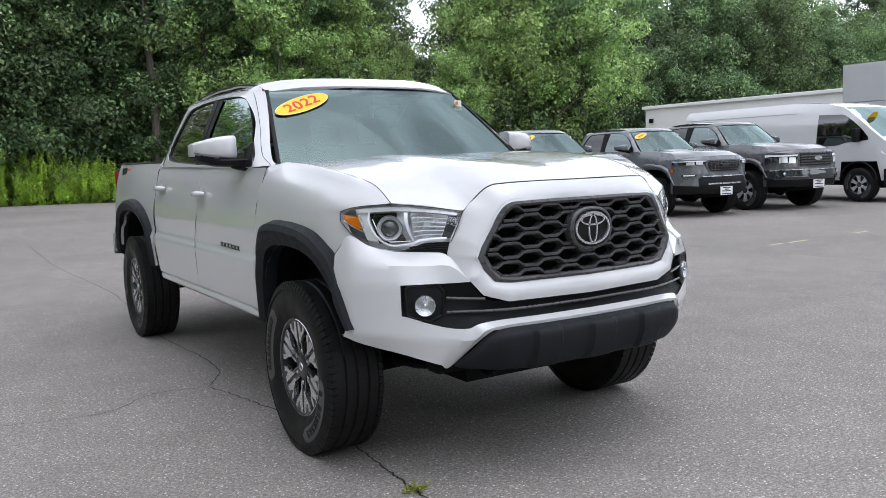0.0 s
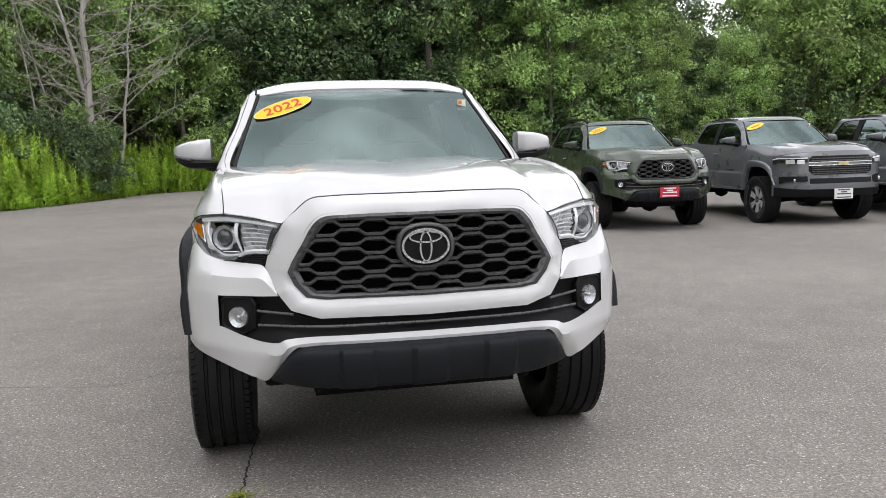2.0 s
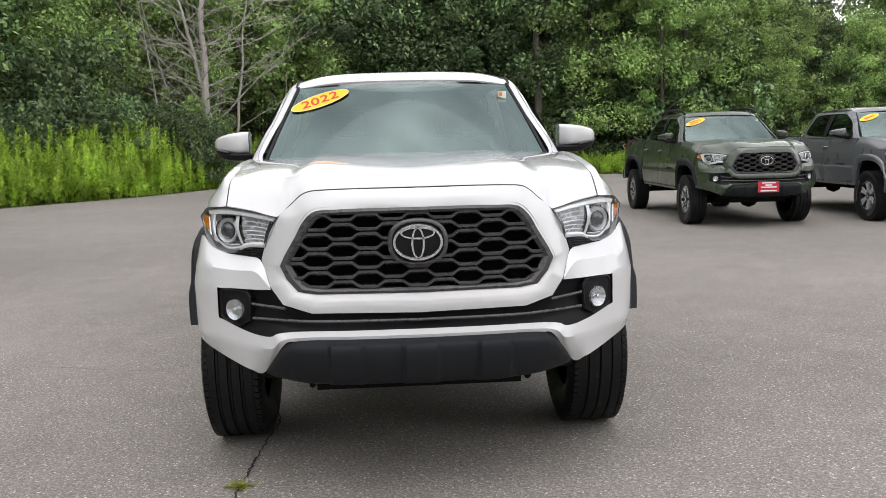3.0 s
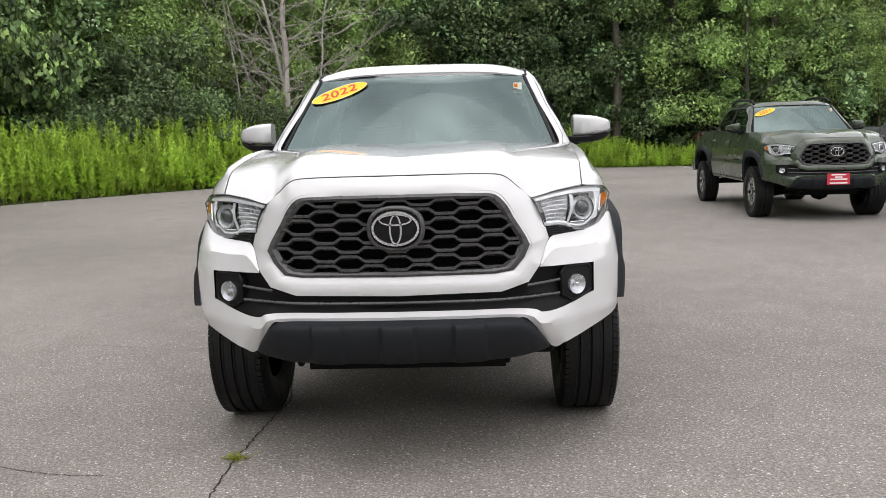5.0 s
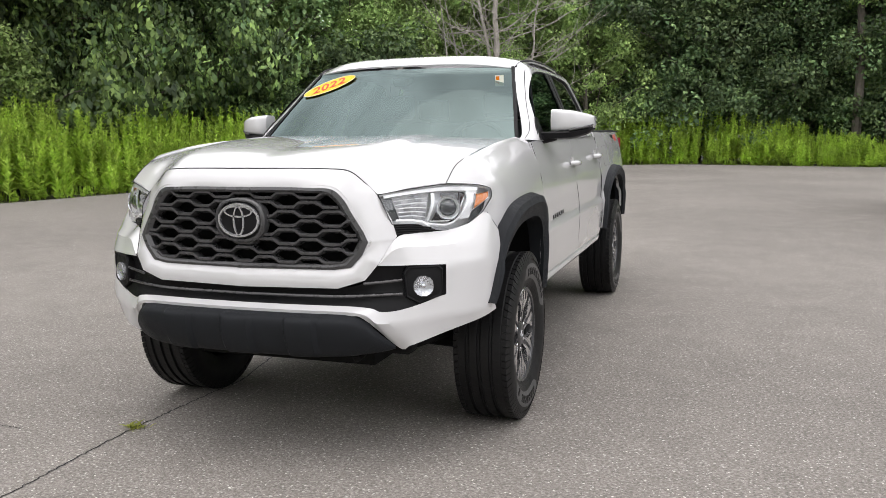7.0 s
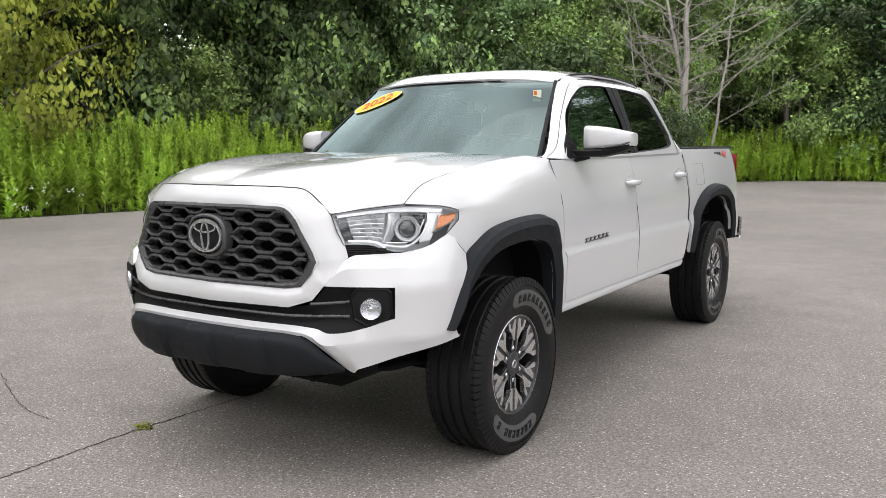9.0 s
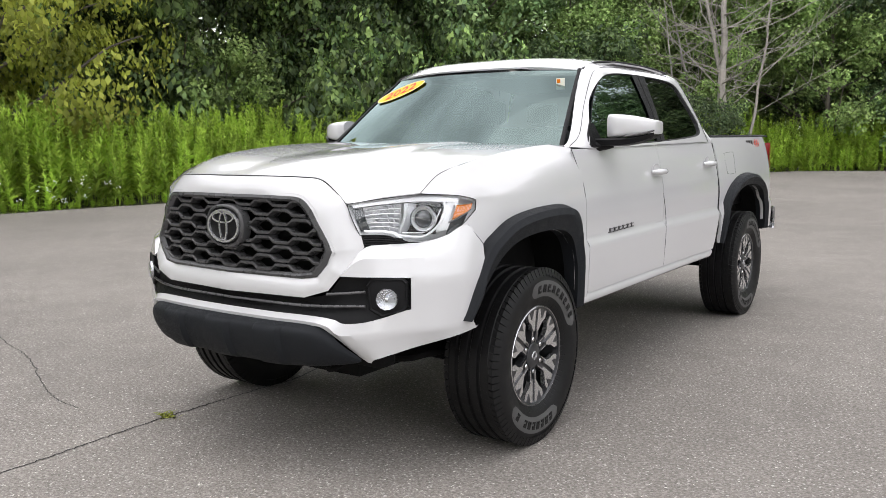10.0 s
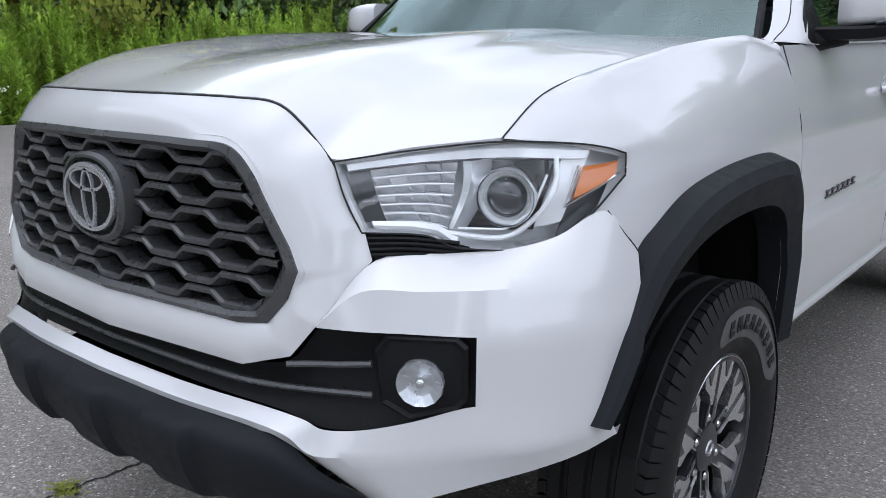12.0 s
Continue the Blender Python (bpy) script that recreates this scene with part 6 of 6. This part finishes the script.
rg = random.Random(5)
E_LEN = np.r_[0, np.cumsum(np.linalg.norm(np.diff(E_C, axis=0), axis=1))]
TOTAL = E_LEN[-1]


def at_length(s):
    return float(np.interp(s, E_LEN, np.linspace(0, 1, len(E_C))))


CLEAR = [(-6.9, 28.6, 3.6), (-16.5, 11.5, 3.6), (-15.6, 16.2, 3.4), (-13.4, 20.2, 3.2), (-17.0, 6.3, 3.8), (-11.8, 29.5, 4.2), (-10.0, 32.0, 3.0), (-17.6, 9.6, 3.2)]
START = 10.0
for off, step, kinds, sc in ((5.6, 2.6, (4, 5, 4), (0.7, 1.1)), (9.6, 3.0, (4, 4), (0.9, 1.3)), (15.0, 3.2, (4, 4), (1.1, 1.5)), (7.2, 3.4, (0, 1, 2, 1, 5, 0), (0.75, 1.05)), (11.5, 4.2, (0, 3, 1, 2), (0.85, 1.15)), (17.0, 5.0, (3, 0, 1, 3), (0.95, 1.25)), (23.0, 4.6, (3, 0, 3), (1.05, 1.3))):
    s = START
    while s < TOTAL - 6:
        p, nrm = edge_frame(at_length(s))
        o = off + rg.uniform(-1.0, 1.0)
        x, y = p[0] + nrm[0] * o + rg.uniform(-0.6, 0.6), p[1] + nrm[1] * o
        if all(math.hypot(x - a, y - b) > c * (0.55 if off < 6 else 1) for a, b, c in CLEAR):
            kd = rg.choice(kinds)
            kd = {2: rg.choice((1, 2)), 5: 4}.get(kd, kd) if x > 3 else kd
            if -16.5 < x < -7.0 and 24.0 < y < 44.0 and off > 6:         # a lighter grove by the dead tree
                kd = 5 if kd == 4 else 2
            plant(kd, x, y, rg.uniform(0, 6.28), rg.uniform(*sc) * (0.93 if x > 3 and off > 6 else 1.0))
        s += step * rg.uniform(0.8, 1.2)


for k, x, y, h in ((1, 0.4, 36.5, 1.0), (1, -2.2, 37.4, 1.05), (0, 2.6, 37.6, 1.0), (3, -0.6, 40.5, 1.0), (1, 4.8, 36.4, 0.95)):
    plant(k, x, y, x * 2.3, h)
for x, y, h in ((3.2, 35.6, 0.95), (6.6, 34.4, 1.0), (9.5, 35.2, 0.9), (13.5, 34.0, 1.0), (18.5, 34.6, 0.95), (23.0, 34.2, 1.0), (29.0, 34.0, 1.0), (-14.2, 29.5, 1.0)):
    plant(6, x, y, x * 1.7, h)
for x, y, h in ((7.6, 35.8, 0.95), (16.0, 35.5, 1.0), (26.0, 35.0, 1.05), (17.5, 32.6, 1.1), (21.5, 32.4, 1.05), (25.0, 33.2, 1.1), (12.0, 33.0, 0.9), (29.5, 32.4, 1.1)):
    plant(2, x, y, x * 1.7, h)
for x, y, h in ((-1.5, 38.8, 1.5), (0.8, 39.6, 1.6), (3.0, 39.0, 1.5), (-3.6, 39.8, 1.5), (5.2, 38.6, 1.5), (1.8, 35.4, 1.0), (-0.8, 35.6, 1.0)):
    plant(4, x, y, x * 2.7, h)
for x, y, h in ((-12.6, 27.6, 0.78), (-10.4, 29.9, 0.82), (-8.3, 31.8, 0.85), (-11.2, 32.8, 1.0), (-9.0, 34.0, 1.0), (-6.0, 35.5, 1.05), (-11.5, 32.5, 1.0), (-4.2, 34.0, 0.9), (-8.5, 38.5, 1.2), (-12.5, 36.5, 1.2)):
    plant(2, x, y, x * 1.9, h)
for k in range(13):                     # unseen trees added on the car park's far side, cutting skylight on fronts
    plant((0, 1, 3, 1)[k % 4], -20 + k * 5.2, -29 - 3 * math.sin(k * 2.1), k * 1.3, 1.0 + 0.1 * math.sin(k))
for x, y, h in ((-9.4, 25.6, 0.62), (-8.2, 27.3, 0.58), (-10.8, 23.4, 0.62), (-12.2, 21.6, 0.6), (-7.9, 29.6, 0.55), (-11.6, 25.6, 0.7), (-6.6, 27.4, 0.5), (-7.9, 26.2, 0.52)):
    plant(4, x, y, x * 3.1, h)

for k, (x, y, h) in enumerate(((-18.6, 13.4, 1.0), (-17.4, 17.6, 1.05), (-16.2, 21.8, 1.0), (-21.0, 10.6, 0.95))):
    if k == 0:
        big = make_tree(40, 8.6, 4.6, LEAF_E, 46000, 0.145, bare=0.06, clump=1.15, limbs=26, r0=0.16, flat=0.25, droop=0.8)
        tagged(big, "broad tree with large heart-shaped dark green leaves", "tree", "trees along the car park")
    else:
        big2 = copy_thing(big, Matrix.Identity(4))
        big2.matrix_basis = pose(x, y, -0.03, 0, 0, 130 * k) @ Matrix.Scale(h, 4)
big.matrix_basis = pose(-18.6, 13.4, -0.03, 0, 0, 20) @ Matrix.Scale(1.08, 4)
yel = make_tree(44, 10.0, 4.4, LEAF_D, 36000, 0.105, bare=0.04, clump=1.0, limbs=26, r0=0.16, flat=0.2, droop=0.9)
tagged(yel, "drooping yellow-green tree with small leaves", "tree", "trees along the car park")
yel.matrix_basis = pose(-17.0, 6.3, -0.03)


def dead_tree(x, y):
    """A bare grey tree of several stems, with long thin branches."""
    rng = np.random.default_rng(21)
    t = thing("dead_tree", "bare bleached dead tree with long leafless branches", "tree", at=pose(x, y, -0.03))
    for stem, (dx, dy, h, r, lx, ly, nb) in enumerate(((0, 0, 11.0, 0.19, 0.1, 0.2, 44), (0.0, 0.1, 9.0, 0.11, -1.2, 0.3, 18), (-1.1, 0.6, 8.0, 0.075, -1.5, 0.3, 16), (-1.6, -0.2, 7.5, 0.06, -0.7, -0.3, 12), (0.5, 0.9, 9.0, 0.07, 1.1, 0.6, 14))):
        n = 12
        u = np.linspace(0, 1, n)
        w = np.cumsum(rng.normal(0, 0.045, (n, 2)), axis=0)
        z0 = 2.6 if stem == 1 else -0.1
        tr = np.c_[dx + w[:, 0] - w[0, 0] + lx * u, dy + w[:, 1] - w[0, 1] + ly * u, z0 + (h - z0) * u]
        add("trunk", *tube(curve(tr, 24), np.linspace(r, r * 0.15, 24), 8), DEADWOOD, t)
        for i in range(nb):
            z = h * (0.2 + 0.76 * (i + rng.uniform(0, 1)) / nb)
            if z < z0:
                continue
            q = np.array([np.interp(z, tr[:, 2], tr[:, 0]), np.interp(z, tr[:, 2], tr[:, 1]), z])
            a = i * 2.4 + rng.uniform(-0.6, 0.6)
            L = rng.uniform(2.6, 5.4) * (1.15 - 0.6 * z / h) * (1 if stem == 0 else 0.55)
            d = np.array([np.cos(a), np.sin(a), rng.uniform(0.25, 0.9)])
            pts = [q]
            for k in range(6):
                d = d + rng.normal(0, 0.12, 3) + [0, 0, -0.02]
                pts.append(pts[-1] + d * L / 6)
            C = curve(pts, 16)
            r1 = min(0.034, r * 0.28) * rng.uniform(0.6, 1.0)
            bits = [tube(C, np.linspace(r1, 0.006, 16), 5)]
            for k in range(6):
                j = rng.integers(3, 15)
                dd = (C[j] - C[j - 1]) / (np.linalg.norm(C[j] - C[j - 1]) + 1e-9) + rng.normal(0, 0.5, 3) + [0, 0, 0.2]
                e2 = C[j] + dd * rng.uniform(0.4, 1.3) * min(1, L / 3)
                bits.append(tube(curve([C[j], C[j] * 0.5 + e2 * 0.5 + rng.normal(0, 0.06, 3), e2], 6), np.linspace(0.012, 0.004, 6), 4))
            add("branch", *join(*bits), DEADWOOD, t)


dead_tree(-6.9, 28.6)


def weeds(name, seed, s0, s1, depth, density, hmin, hmax, label, inset=0.12):
    """A stand of tall leafy stalks along the pavement's edge, as one mesh."""
    rng = np.random.default_rng(seed)
    temps = []
    for k in range(7):
        n = 84
        h = np.sort(rng.uniform(0.06, 1.0, n) ** 0.85)
        a = rng.uniform(0, 6.28, n)
        bend = rng.normal(0, 0.07, 2)
        L = (0.20 - 0.140 * h ** 1.2) * rng.uniform(0.7, 1.2, n)
        base = np.c_[bend[0] * h ** 2, bend[1] * h ** 2, h]
        d = np.c_[np.cos(a), np.sin(a), rng.uniform(0.5, 1.9, n)]
        d /= np.linalg.norm(d, axis=1)[:, None]
        w = np.c_[-np.sin(a), np.cos(a), np.zeros(n)] * (L * 0.145)[:, None]
        tip = base + d * L[:, None] - np.c_[np.zeros(n), np.zeros(n), L * 0.2]
        mid = base + d * L[:, None] * 0.5
        V = np.stack([base, mid + w, tip, mid - w], 1)
        st = np.array([[[-0.006, 0, 0], [0.006, 0, 0], [bend[0] + 0.003, bend[1], 0.98], [bend[0] - 0.003, bend[1], 0.98]]])
        temps.append(np.concatenate([V, st]))
    out = []
    count = int((s1 - s0) * depth * density)
    ss, oo = rng.uniform(s0, s1, count), rng.uniform(0, 1, count) ** 0.9 * depth
    for s, o in zip(ss, oo):
        p, nrm = edge_frame(at_length(s))
        patch = 0.5 + 0.5 * noise.noise((p[0] * 0.7 + nrm[0] * o * 0.6, p[1] * 0.7 + nrm[1] * o * 0.6, seed)) + 0.25 * noise.noise((p[0] * 2.1 + nrm[0] * o * 2, p[1] * 2.1 + nrm[1] * o * 2, seed))
        h = (hmin + (hmax - hmin) * np.clip(0.25 + 0.9 * patch, 0, 1)) * rng.uniform(0.75, 1.1) * np.interp(o, [0, 0.5, 1.5], [0.55, 0.80, 1.0]) * np.interp(p[0], [0.5, 4.0, 8.0], [1.0, 0.62, 0.4])
        q = rng.uniform(0, 6.28)
        c, sn = np.cos(q), np.sin(q)
        T = temps[rng.integers(0, 7)]
        X = T @ np.array([[c, sn, 0], [-sn, c, 0], [0, 0, 1]])
        wide = 0.55 + 0.45 * h
        X = X * np.array([wide * 1.2, wide * 1.2, h]) + [p[0] + nrm[0] * (o + inset), p[1] + nrm[1] * (o + inset), -0.03]
        out.append(X.reshape(-1, 3))
    V = np.concatenate(out)
    o = new(name, quad_mesh(name, V, np.arange(len(V)).reshape(-1, 4), WEED))
    tagged(o, label, "weeds", kind="stuff")


weeds("tall_weeds", 3, 16.0, TOTAL - 30, 4.4, 19, 1.0, 2.5, "dense stand of tall bright green goldenrod weeds")
weeds("low_weeds", 4, 34.0, TOTAL - 30, 0.7, 22, 0.2, 0.5, "short green weeds along the edge of the asphalt", 0.02)


# ---- the cars ----
pickup("white double-cab pickup with charcoal wheel arch flares and honeycomb grille", WHITE, Matrix.Identity(4), sticker="2022")
ROW = "parked cars in a row"
pickup("army green double-cab pickup with black roof rails and red dealer plate", GREEN, pose(5.45, 8.95, 0, 0, 0, -2.0), rails=True, sticker="2021", plate_mat=REDPLATE, group=ROW)
pickup("dark grey double-cab pickup with split grille and white dealer plate", GREY_A, pose(8.2, 8.55, 0, 0, 0, -3), "split", flares=GREY_A, rim_style="bright", sticker="x", plate_mat=WHITEPLATE, group=ROW)
pickup("slate grey double-cab pickup with black grille", GREY_B, pose(10.8, 8.15, 0, 0, 0, -4), "mesh", flares=GREY_B, rim_style="plain", sticker="x", plate_mat=WHITEPLATE, group=ROW)
pickup("charcoal full-size double-cab pickup with barred silver grille", GREY_C, pose(13.3, 7.95, 0, 0, 0, -4) @ Matrix.Scale(1.06, 4), "bars", flares=GREY_C, rim_style="bright", plate_mat=WHITEPLATE, group=ROW)


def van(at):
    """A long white panel van with a sloping nose."""
    car = thing("panel_van", "white long panel van with black lower trim", "van", ROW, at=at)
    prof = [(-0.86, 0.50), (-0.93, 0.72), (-0.92, 0.95), (-0.88, 1.10), (-0.72, 1.22), (-0.54, 1.30), (0.03, 1.76), (0.46, 2.04), (0.90, 2.14), (1.9, 2.20), (4.9, 2.18), (5.05, 2.08), (5.10, 1.2), (5.10, 0.45)]
    C = curve(prof, 90, False)
    C = curve(C[::3], 90)
    def half(y, z):
        return float(np.interp(z, [0.4, 0.7, 1.2, 1.7, 2.05, 2.2], [0.94, 1.0, 1.0, 0.95, 0.86, 0.72])) * float(np.interp(y, [-0.95, -0.8, -0.4, 0.3], [0.72, 0.86, 0.96, 1.0]))
    rows = []
    for y, z in C:
        h = half(y, z)
        rows.append([(u * h, y + 0.10 * (abs(u) ** 3) * (1 if y < 0.6 else 0) * max(0, 0.6 - y) / 1.5, z - (0.05 * abs(u) ** 4 if z > 2.0 else 0)) for u in np.linspace(-1, 1, 15)])
    add("van_shell", *grid(np.array(rows)), WHITE, car, angle=45)
    for s in (1, -1):
        P = np.array([[(half(y, zl + (zt - zl) * r) + 0.0, y, zl + (zt - zl) * r) for y, zt, zl in [(yy, float(np.interp(yy, [p[0] for p in prof[2:11]], [p[1] for p in prof[2:11]])) - 0.02, max(0.46, (0.86 if abs(yy) < 0.44 else 0.46) if yy < 2 else (0.84 if abs(yy - 3.75) < 0.44 else 0.46))) for yy in np.linspace(-0.80, 5.08, 90)]] for r in np.linspace(0, 1, 14)])
        add("van_side", *flip(*grid(P), s), WHITE, car, angle=45)
        pane = []
        for r in np.linspace(0, 1, 8):
            row = []
            for y in np.linspace(-0.20, 1.02, 14):
                zt = float(np.interp(y, [-0.20, 0.0, 0.20, 0.40, 1.02], [1.36, 1.58, 1.74, 1.86, 1.88]))
                zb = float(np.interp(y, [-0.20, 0.3, 0.5, 1.02], [1.30, 1.26, 1.20, 1.20]))
                z = zb + (zt - zb) * r
                row.append((half(y, z) + 0.007, y, z))
            pane.append(row)
        add("side_window", *flip(*grid(np.array(pane)), s), GLASS_D, car)
        for z0, y0, y1 in ((0.62, 0.5, 3.25), (1.28, 1.55, 5.0), (1.95, 1.6, 5.0)):
            add("side_moulding" if z0 < 1 else "side_groove", *tube([(s * (half(y, z0) + 0.004), y, z0) for y in np.linspace(y0, y1, 8)], 0.05 if z0 < 1 else 0.006, 6), BLACKP if z0 < 1 else WALLG, car)
        for y in (0.0, 3.75):
            tyre_and_rim(car, Matrix.Translation((s * 0.86, y, 0.37)) @ Matrix.Scale(0.92, 4), s, "bright")
            a = np.linspace(0.15, np.pi - 0.15, 20)
            add("wheel_arch_trim", *tube(np.c_[np.full(20, s * 0.985), y - 0.43 * np.cos(a), 0.42 + 0.43 * np.sin(a)], 0.02, 6), BLACKP, car)
            add("arch_liner", *box(s * 0.55 - 0.2, s * 0.55 + 0.2, y - 0.42, y + 0.42, 0.3, 0.85), VOID, car, smooth=False)
        m = add("mirror", *box(s * 1.08 - 0.08, s * 1.08 + 0.08, -0.06, 0.06, 1.26, 1.56), BLACKP, car, bevel=0.03)
        hl = loft([[(s * 0.62, -0.90, 1.02), (s * 0.80, -0.72, 1.12), (s * 0.93, -0.42, 1.20)], [(s * 0.62, -0.93, 0.84), (s * 0.82, -0.76, 0.90), (s * 0.95, -0.50, 1.02)]], 4, 10)
        add("headlamp", *grid(hl), LAMPGREY, car)
    ws = [[(u * half(y, z) * 0.88, y + 0.08 * u * u - 0.02, z + 0.02) for u in np.linspace(-1, 1, 11)] for y, z in ((-0.48, 1.35), (-0.2, 1.575), (0.03, 1.76), (0.40, 2.00))]
    add("windscreen", *grid(np.array(ws)), GLASS, car)
    add("grille", *box(-0.55, 0.55, -0.965, -0.90, 0.74, 0.98), BLACKP, car, bevel=0.02)
    add("bumper", *grid(loft([[(-0.94, -0.55, z), (-0.80, -0.86, z), (0, -0.99 - d, z), (0.80, -0.86, z), (0.94, -0.55, z)] for z, d in ((0.70, 0.0), (0.60, 0.03), (0.45, 0.02), (0.36, -0.05))], 8, 24)), BLACKP, car)
    add("underbody", *box(-0.8, 0.8, -0.7, 5.0, 0.35, 0.6), VOID, car, smooth=False)
    add("cabin", *box(-0.8, 0.8, 1.05, 1.6, 0.6, 1.9), INTERIOR, car, smooth=False)
    st = add("screen_sticker", *turn_by(plate(np.c_[0.13 * np.cos(np.linspace(0, 6.2, 24)), 0.12 * np.sin(np.linspace(0, 6.2, 24))], 0.004), pose(-0.50, 0.02, 1.80, 39, 0, 0)), YELLOW, car, "yellow round sticker", smooth=False)
    return car


van(pose(16.55, 7.4, 0, 0, 0, -4) @ Matrix.Scale(1.06, 4))


def dealership():
    b = thing("building", "low white dealership building with a taller grey panelled part", "building")
    x0 = 26.3
    add("wall", *box(x0, x0 + 14, 14.7, 24.4, -0.03, 3.18), WALLW, b, smooth=False)
    add("roof_edge", *box(x0 - 0.12, x0 + 14.1, 14.7, 24.52, 3.18, 3.32), WALLW, b, bevel=0.02)
    tall = add("tall_wall", *box(x0 - 0.05, x0 + 16, -12.0, 14.7, -0.03, 4.12), WALLG, b, smooth=False)
    for y in np.arange(-11.0, 14.0, 3.2):
        for z0, z1 in ((1.42, 2.75), (2.78, 4.08)):
            add("panel", *box(x0 - 0.085, x0 - 0.052, y, y + 3.17, z0, z1), WALLG, tall, bevel=0.008)
    add("wall_lamp", *box(x0 - 0.12, x0 - 0.002, 23.9, 24.1, 2.55, 2.75), BLACKP, b, bevel=0.02)


dealership()

# ---- cracks and small growth in the asphalt ----
crack([(-0.70, -1.95), (-0.715, -1.485), (-0.725, -1.155), (-0.741, -0.825), (-0.726, -0.505), (-0.70, -0.12), (-0.69, 0.15), (-0.81, 0.77), (-0.88, 1.13), (-0.94, 1.37)], 0.014, 1)
crack([(-0.94, 1.37), (-0.80, 1.62), (-0.764, 1.79), (-0.75, 2.26), (-0.80, 3.4), (-0.656, 5.7), (-0.79, 9.1), (-0.7, 13.0)], 0.013, 2)
crack([(-4.3, 0.03), (-3.02, -0.31), (-2.38, -0.48), (-1.84, -0.71), (-1.49, -0.83), (-1.23, -0.86)], 0.008, 3)
crack([(-0.94, 1.37), (-1.25, 1.42), (-1.60, 1.20), (-2.3, 1.4)], 0.008, 4)


def weed_tuft(x, y, n, size, seed):
    rng = np.random.default_rng(seed)
    V = []
    for k in range(n):
        a, L = rng.uniform(0, 6.28), size * rng.uniform(0.5, 1.2)
        d = np.array([np.cos(a), np.sin(a), rng.uniform(0.15, 0.9)])
        w = np.array([-np.sin(a), np.cos(a), 0]) * L * 0.10
        p = np.array([rng.normal(0, size * 0.5), rng.normal(0, size * 0.25), 0.0])
        V += [p - w * 0.3, p + d * L * 0.5 + w, p + d * L - [0, 0, L * 0.25], p + d * L * 0.5 - w]
    t = thing("weed", "small yellow-green weed growing in a crack", "weed", at=pose(x, y, 0.0))
    o = new("leaves", quad_mesh("leaves", np.array(V), np.arange(len(V)).reshape(-1, 4), LEAF_D))
    o.parent = t


weed_tuft(-0.725, -0.70, 46, 0.05, 1)


def flowers(seed, count):
    """Small white flower heads in the weeds near the edge."""
    rng = np.random.default_rng(seed)
    bits = []
    for k in range(count):
        s = rng.normal(0.0, 1.0)
        x, y, z = -13.25 - abs(rng.normal(0, 0.25)), 5.6 + s * 1.1, rng.uniform(0.15, 0.7)
        for q in range(4):
            c = np.array([x, y, z]) + rng.normal(0, 0.03, 3)
            r = 0.017
            bits.append((np.array([c + [-r, 0, 0], c + [0, -r, 0.006], c + [r, 0, 0], c + [0, r, 0.006], c + [0, 0, r], c - [0, 0, r]]), [(0, 1, 4), (1, 2, 4), (2, 3, 4), (3, 0, 4), (1, 0, 5), (2, 1, 5), (3, 2, 5), (0, 3, 5)]))
    o = add("white_flowers", *join(*bits), PETAL, smooth=False)
    tagged(o, "small white wild flowers among the weeds", "flowers", kind="stuff")


flowers(6, 24)


def paint_mark(pts):
    """A worn remnant of a painted line."""
    for (x0, y0), (x1, y1) in pts:
        n = 9
        d = np.array([x1 - x0, y1 - y0])
        nn = np.array([-d[1], d[0]]) / np.linalg.norm(d)
        rows = []
        for q in (-1, 1):
            rows.append([(x0 + d[0] * k / n + nn[0] * w, y0 + d[1] * k / n + nn[1] * w, 0.003) for k, w in ((k, q * 0.035 * (0.5 + 0.9 * abs(noise.noise((k * 1.7, q * 3.1 + x0, 0))))) for k in range(n + 1))])
        V, F = grid(np.array(rows))
        o = add("painted_line", V, [f[::-1] for f in F], LINEPAINT, smooth=False)
        tagged(o, "worn remnant of a yellow painted parking line", "painted line", "worn parking lines", "structure")


paint_mark([((7.16, 3.57), (7.50, 3.60)), ((7.60, 3.58), (8.05, 3.62)), ((9.25, 3.67), (9.65, 3.70))])
crack([(6.3, 5.6), (6.48, 4.26), (6.56, 3.44), (6.60, 2.54), (6.70, 1.73), (6.9, 0.2), (6.8, -2.5)], 0.012, 9)
